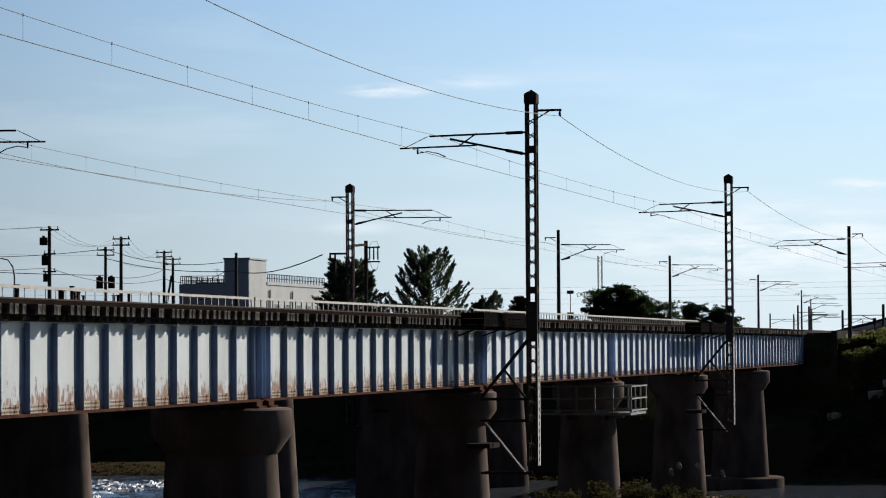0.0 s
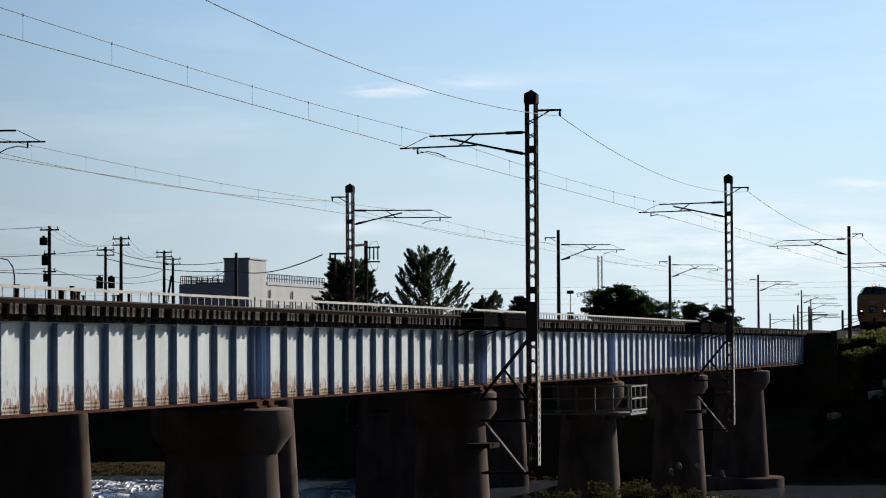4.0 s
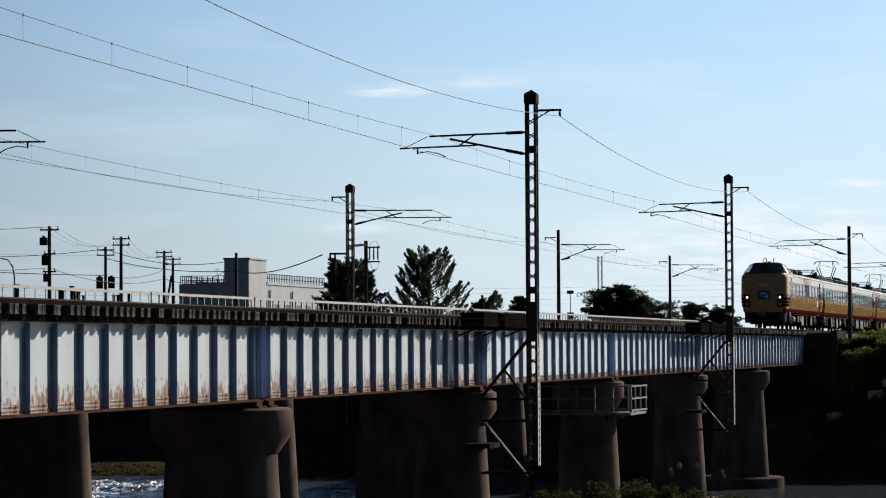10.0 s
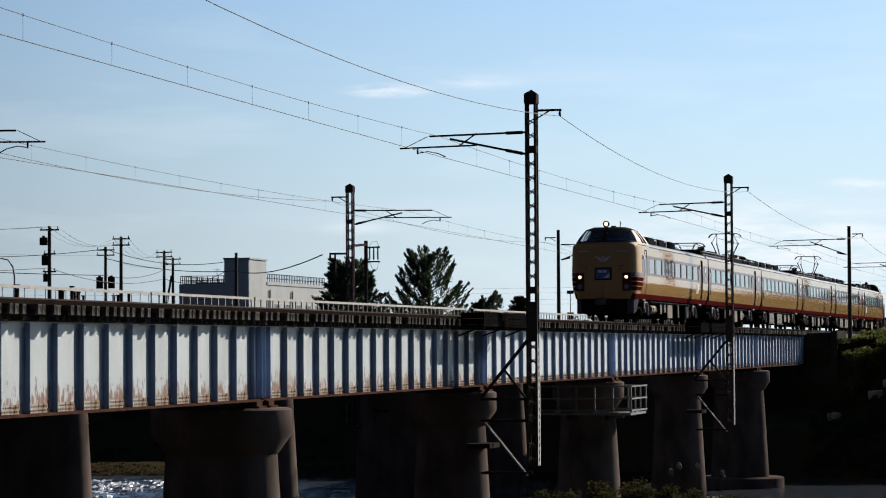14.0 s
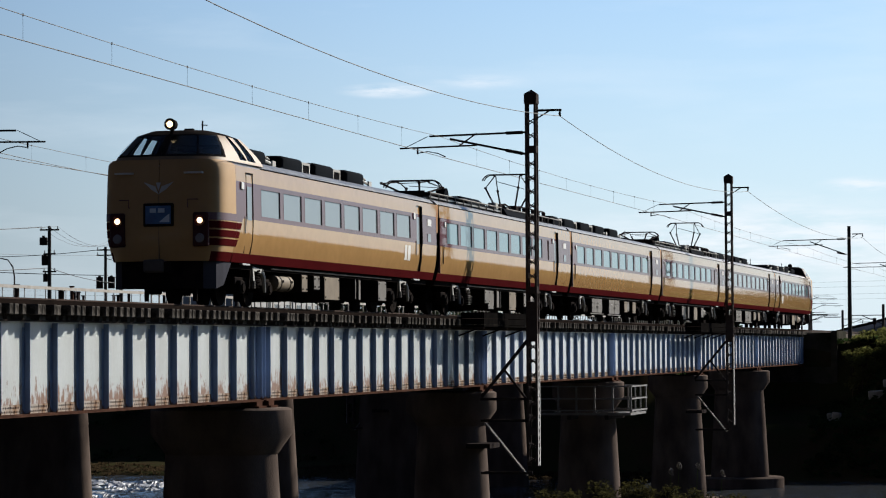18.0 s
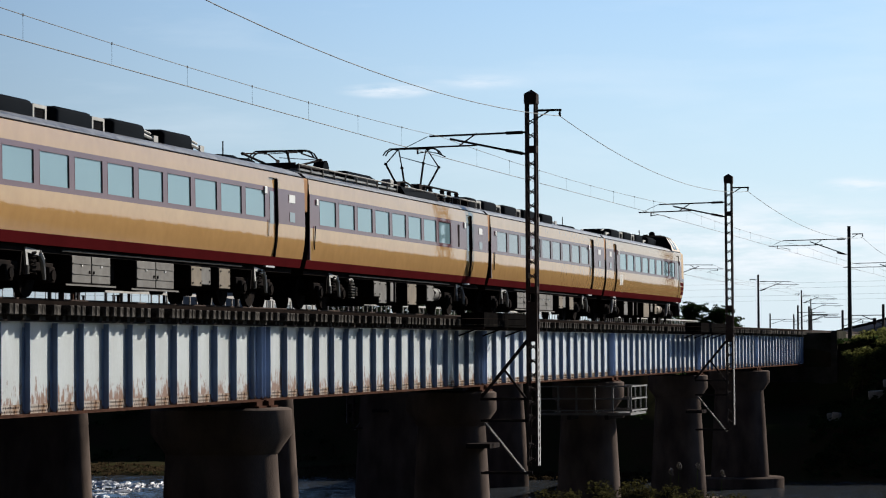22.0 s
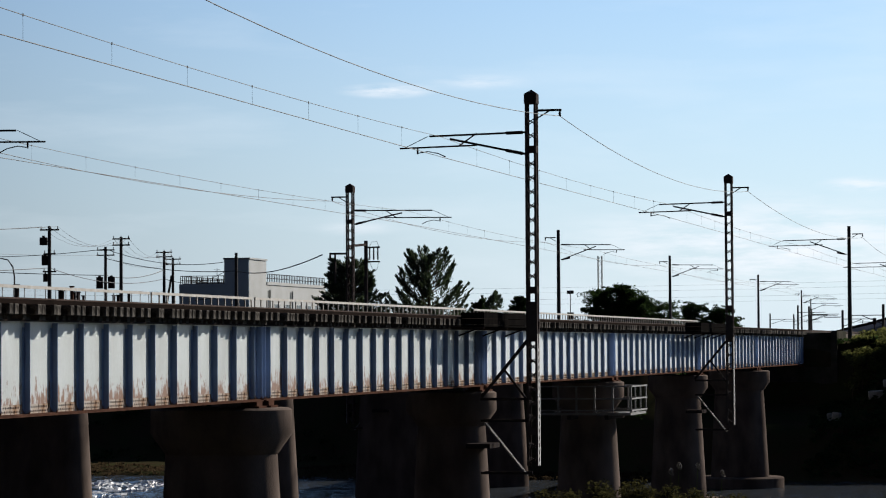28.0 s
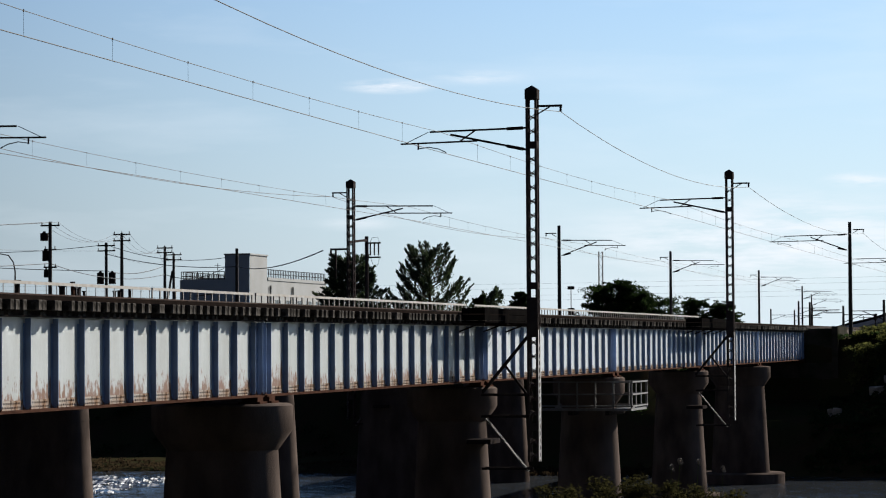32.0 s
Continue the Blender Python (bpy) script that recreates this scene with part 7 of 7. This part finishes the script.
        for z0, z1, m in ((1.36, 1.52, M_RED), (1.56, 1.72, M_RED), (1.76, 1.92, M_RED), (1.95, 2.12, M_MAROON)):
            p = Geo()
            for ta, tb in zip(ts[:9], ts[1:10]):
                p.add([(s * v.x, v.y, v.z) for v in (nose(ta, z0, 0.006), nose(tb, z0, 0.006), nose(tb, z1, 0.006), nose(ta, z1, 0.006))], [(0, 1, 2, 3)], 0, True)
            ya, yb = 1.25 + 0.55 * (z0 - 1.36), 1.25 + 0.55 * (z1 - 1.36)
            p.add([(s * (side_x(z0) + 0.006), 1.2, z0), (s * (side_x(z0) + 0.006), ya + 0.05, z0), (s * (side_x(z1) + 0.006), yb + 0.05, z1), (s * (side_x(z1) + 0.006), 1.2, z1)], [(0, 1, 2, 3)], 0, True)
            part("corner_stripe", p, m, car)
        sk = Geo()
        pts = [(1.0, 0.2, 0.36), (1.24, 0.42, 0.36), (1.29, 0.8, 0.45), (1.31, 1.3, 0.98)]
        for (xa, ya, la), (xb, yb, lb) in zip(pts, pts[1:]):
            sk.add([(s * xa, ya, la), (s * xb, yb, lb), (s * xb, yb, 0.995), (s * xa, ya, 0.995), (s * (xa - 0.03), ya + 0.02, la), (s * (xb - 0.03), yb + 0.02, lb), (s * (xb - 0.03), yb + 0.02, 0.995), (s * (xa - 0.03), ya + 0.02, 0.995)], [(0, 1, 2, 3), (7, 6, 5, 4), (0, 4, 5, 1), (3, 2, 6, 7)])
        part("skirt_side", sk, M_SKIRT, car)
        part("rail_guard", Geo().box(s * 0.6 - 0.05, s * 0.6 + 0.05, 0.75, 0.8, 0.08, 0.5), M_UNDER, car)
    # darker material than the side skirts: the front's shade put into its colour
    part("skirt", Geo().box(-1.0, 1.0, 0.2, 0.24, 0.36, 0.995), M_UNDER, car)
    part("coupler_cover", Geo().box(-0.38, 0.12, -0.1, 0.199, 0.74, 1.04, ch=0.04), M_BOX, car)
    part("coupler", Geo().box(0.13, 0.3, -0.05, 0.199, 0.72, 0.98), M_UNDER, car)
    part("roof_lamp", Geo().rod((0, 0.72, 4.24), (0, 0.95, 4.24), 0.14, 0.12, 16).rod((0, 0.9, 4.0), (0, 0.9, 4.16), 0.05), M_UNDER, car)
    part("roof_lamp_lens", Geo().rod((0, 0.69, 4.24), (0, 0.718, 4.24), 0.07, 0.08, 14), M_LAMP if lit else M_GALV, car)
    part("aerial", Geo().rod((0.4, 1.9, 4.05), (0.42, 1.85, 4.4), 0.02).rod((0.4, 1.85, 4.3), (0.4, 2.25, 4.32), 0.012).box(0.05, 0.25, 1.6, 1.75, 4.1, 4.2), M_UNDER, car)
    windows_of(car, wins, glass)
    doors_of(car, doors)
    for s in (1, -1):
        part("gutter", Geo().rod((s * 1.43, 3.2, 3.295), (s * 1.43, CAR - 0.2, 3.295), 0.022, n=5), M_UNDER, car)
        part("destination_plate", Geo().box(min(s * 1.44, s * 1.482), max(s * 1.44, s * 1.482), 19.2, 19.65, 2.6, 2.8), M_PLATE, car)
        part("toilet_window", Geo().box(min(s * 1.44, s * 1.486), max(s * 1.44, s * 1.486), 19.22, 19.6, 2.12, 2.36), M_PANE, car)
        g = Geo()
        for ya, yb, za, zb in ((16.58, 16.84, 1.5, 1.94), (16.92, 17.22, 1.5, 1.94)):
            for k in range(8):
                p, q = za + (zb - za) * k / 8, za + (zb - za) * (k + 1) / 8
                g.add([(s * (side_x(p) + 0.008), ya, p), (s * (side_x(p) + 0.008), yb, p), (s * (side_x(q) + 0.008), yb, q), (s * (side_x(q) + 0.008), ya, q)], [(0, 1, 2, 3)])
        part("side_mark", g, M_GREYMARK, car, "pale geometric company mark")
    for y in (3.6, CAR - 3.2):
        bogie(car, y, wheels, 1 if lit else -1)
    underfloor(car, UNDER_T)
    for y, style in ((4.15, 1), (7.3, 0), (10.2, 0), (13.25, 1)):
        ac_unit(car, y, style, 1.78)
    part("fan_housing", Geo().box(-0.6, 0.6, 2.75, 3.75, 3.5, 3.9, ch=0.06), M_ACDARK, car)
    return car


M_SKIRT = mat("skirt_grey", (0.055, 0.055, 0.065), 0.7, scale=2, amount=0.5, spec=0.02)
WHEELS = []
HEAD_LABEL = "cream and maroon express train end car"
cars = [head_car(WHEELS, HEAD_LABEL + " with lit headlamps", True, M_PANE)]
cars.append(middle_car("panto", WHEELS, "cream and maroon express train car with roof pantographs", M_PANETEAL))
cars.append(middle_car("ac", WHEELS, "cream and maroon express train car with roof air conditioners", M_PANETEAL))
cars.append(middle_car("panto", WHEELS, "cream and maroon express train car with roof pantographs", M_PANETEAL))
cars.append(middle_car("ac", WHEELS, "cream and maroon express train car with roof air conditioners", M_PANE))
cars.append(head_car(WHEELS, HEAD_LABEL + " with unlit lamps", False, M_PANETEAL))
gangway(cars[0], CAR)

# Time and place of the leading car's front coupling.
RUN = [(0, 284.0), (2, 263.5), (3.5, 248.6), (5.5, 225.2), (7, 206.6), (8, 193.9), (9, 180.9), (10, 167.8), (11, 154.6), (12, 141.3), (13, 128.0), (14, 114.5), (15, 100.9), (16, 87.1), (17, 73.2),
       (18, 59.3), (19, 45.6), (20, 31.95), (21, 18.3), (22, 4.7), (23, -8.9), (24, -22.5), (25.5, -43.0), (27.5, -70.3), (32, -131.5)]


def motions():
    for k, car in enumerate(cars):
        turn, shift = (180, CAR) if k == len(cars) - 1 else (0, 0)
        walk(car, [(t, pose(NEAR, y + k * CAR + shift, RAIL, 0, 0, turn)) for t, y in RUN])
    # wheels turn as far as their car has run
    def run(t):
        for (ta, ya), (tb, yb) in zip(RUN, RUN[1:]):
            if t <= tb:
                return ya + (yb - ya) * (t - ta) / (tb - ta)
    turns = [(k / FPS, (run(k / FPS) - RUN[0][1]) / 0.43) for k in range(0, 32 * FPS + 1)]
    for ob, way in WHEELS:
        at = ob.matrix_basis.translation.copy()
        walk(ob, [(t, Matrix.Translation(at) @ Matrix.Rotation(way * a, 4, "X")) for t, a in turns])
    for f, x, y, v in FOAM:
        walk(f, [(t, pose(x + 0.5 * math.sin(v * t + y), y + 0.15 * math.sin(1.3 * v * t + x), 0.0 + 0.05 * math.sin(2.1 * v * t + 3 * y), 0, 6 * math.sin(1.7 * v * t + x), 0)) for t in range(0, 33, 1)])

motions()
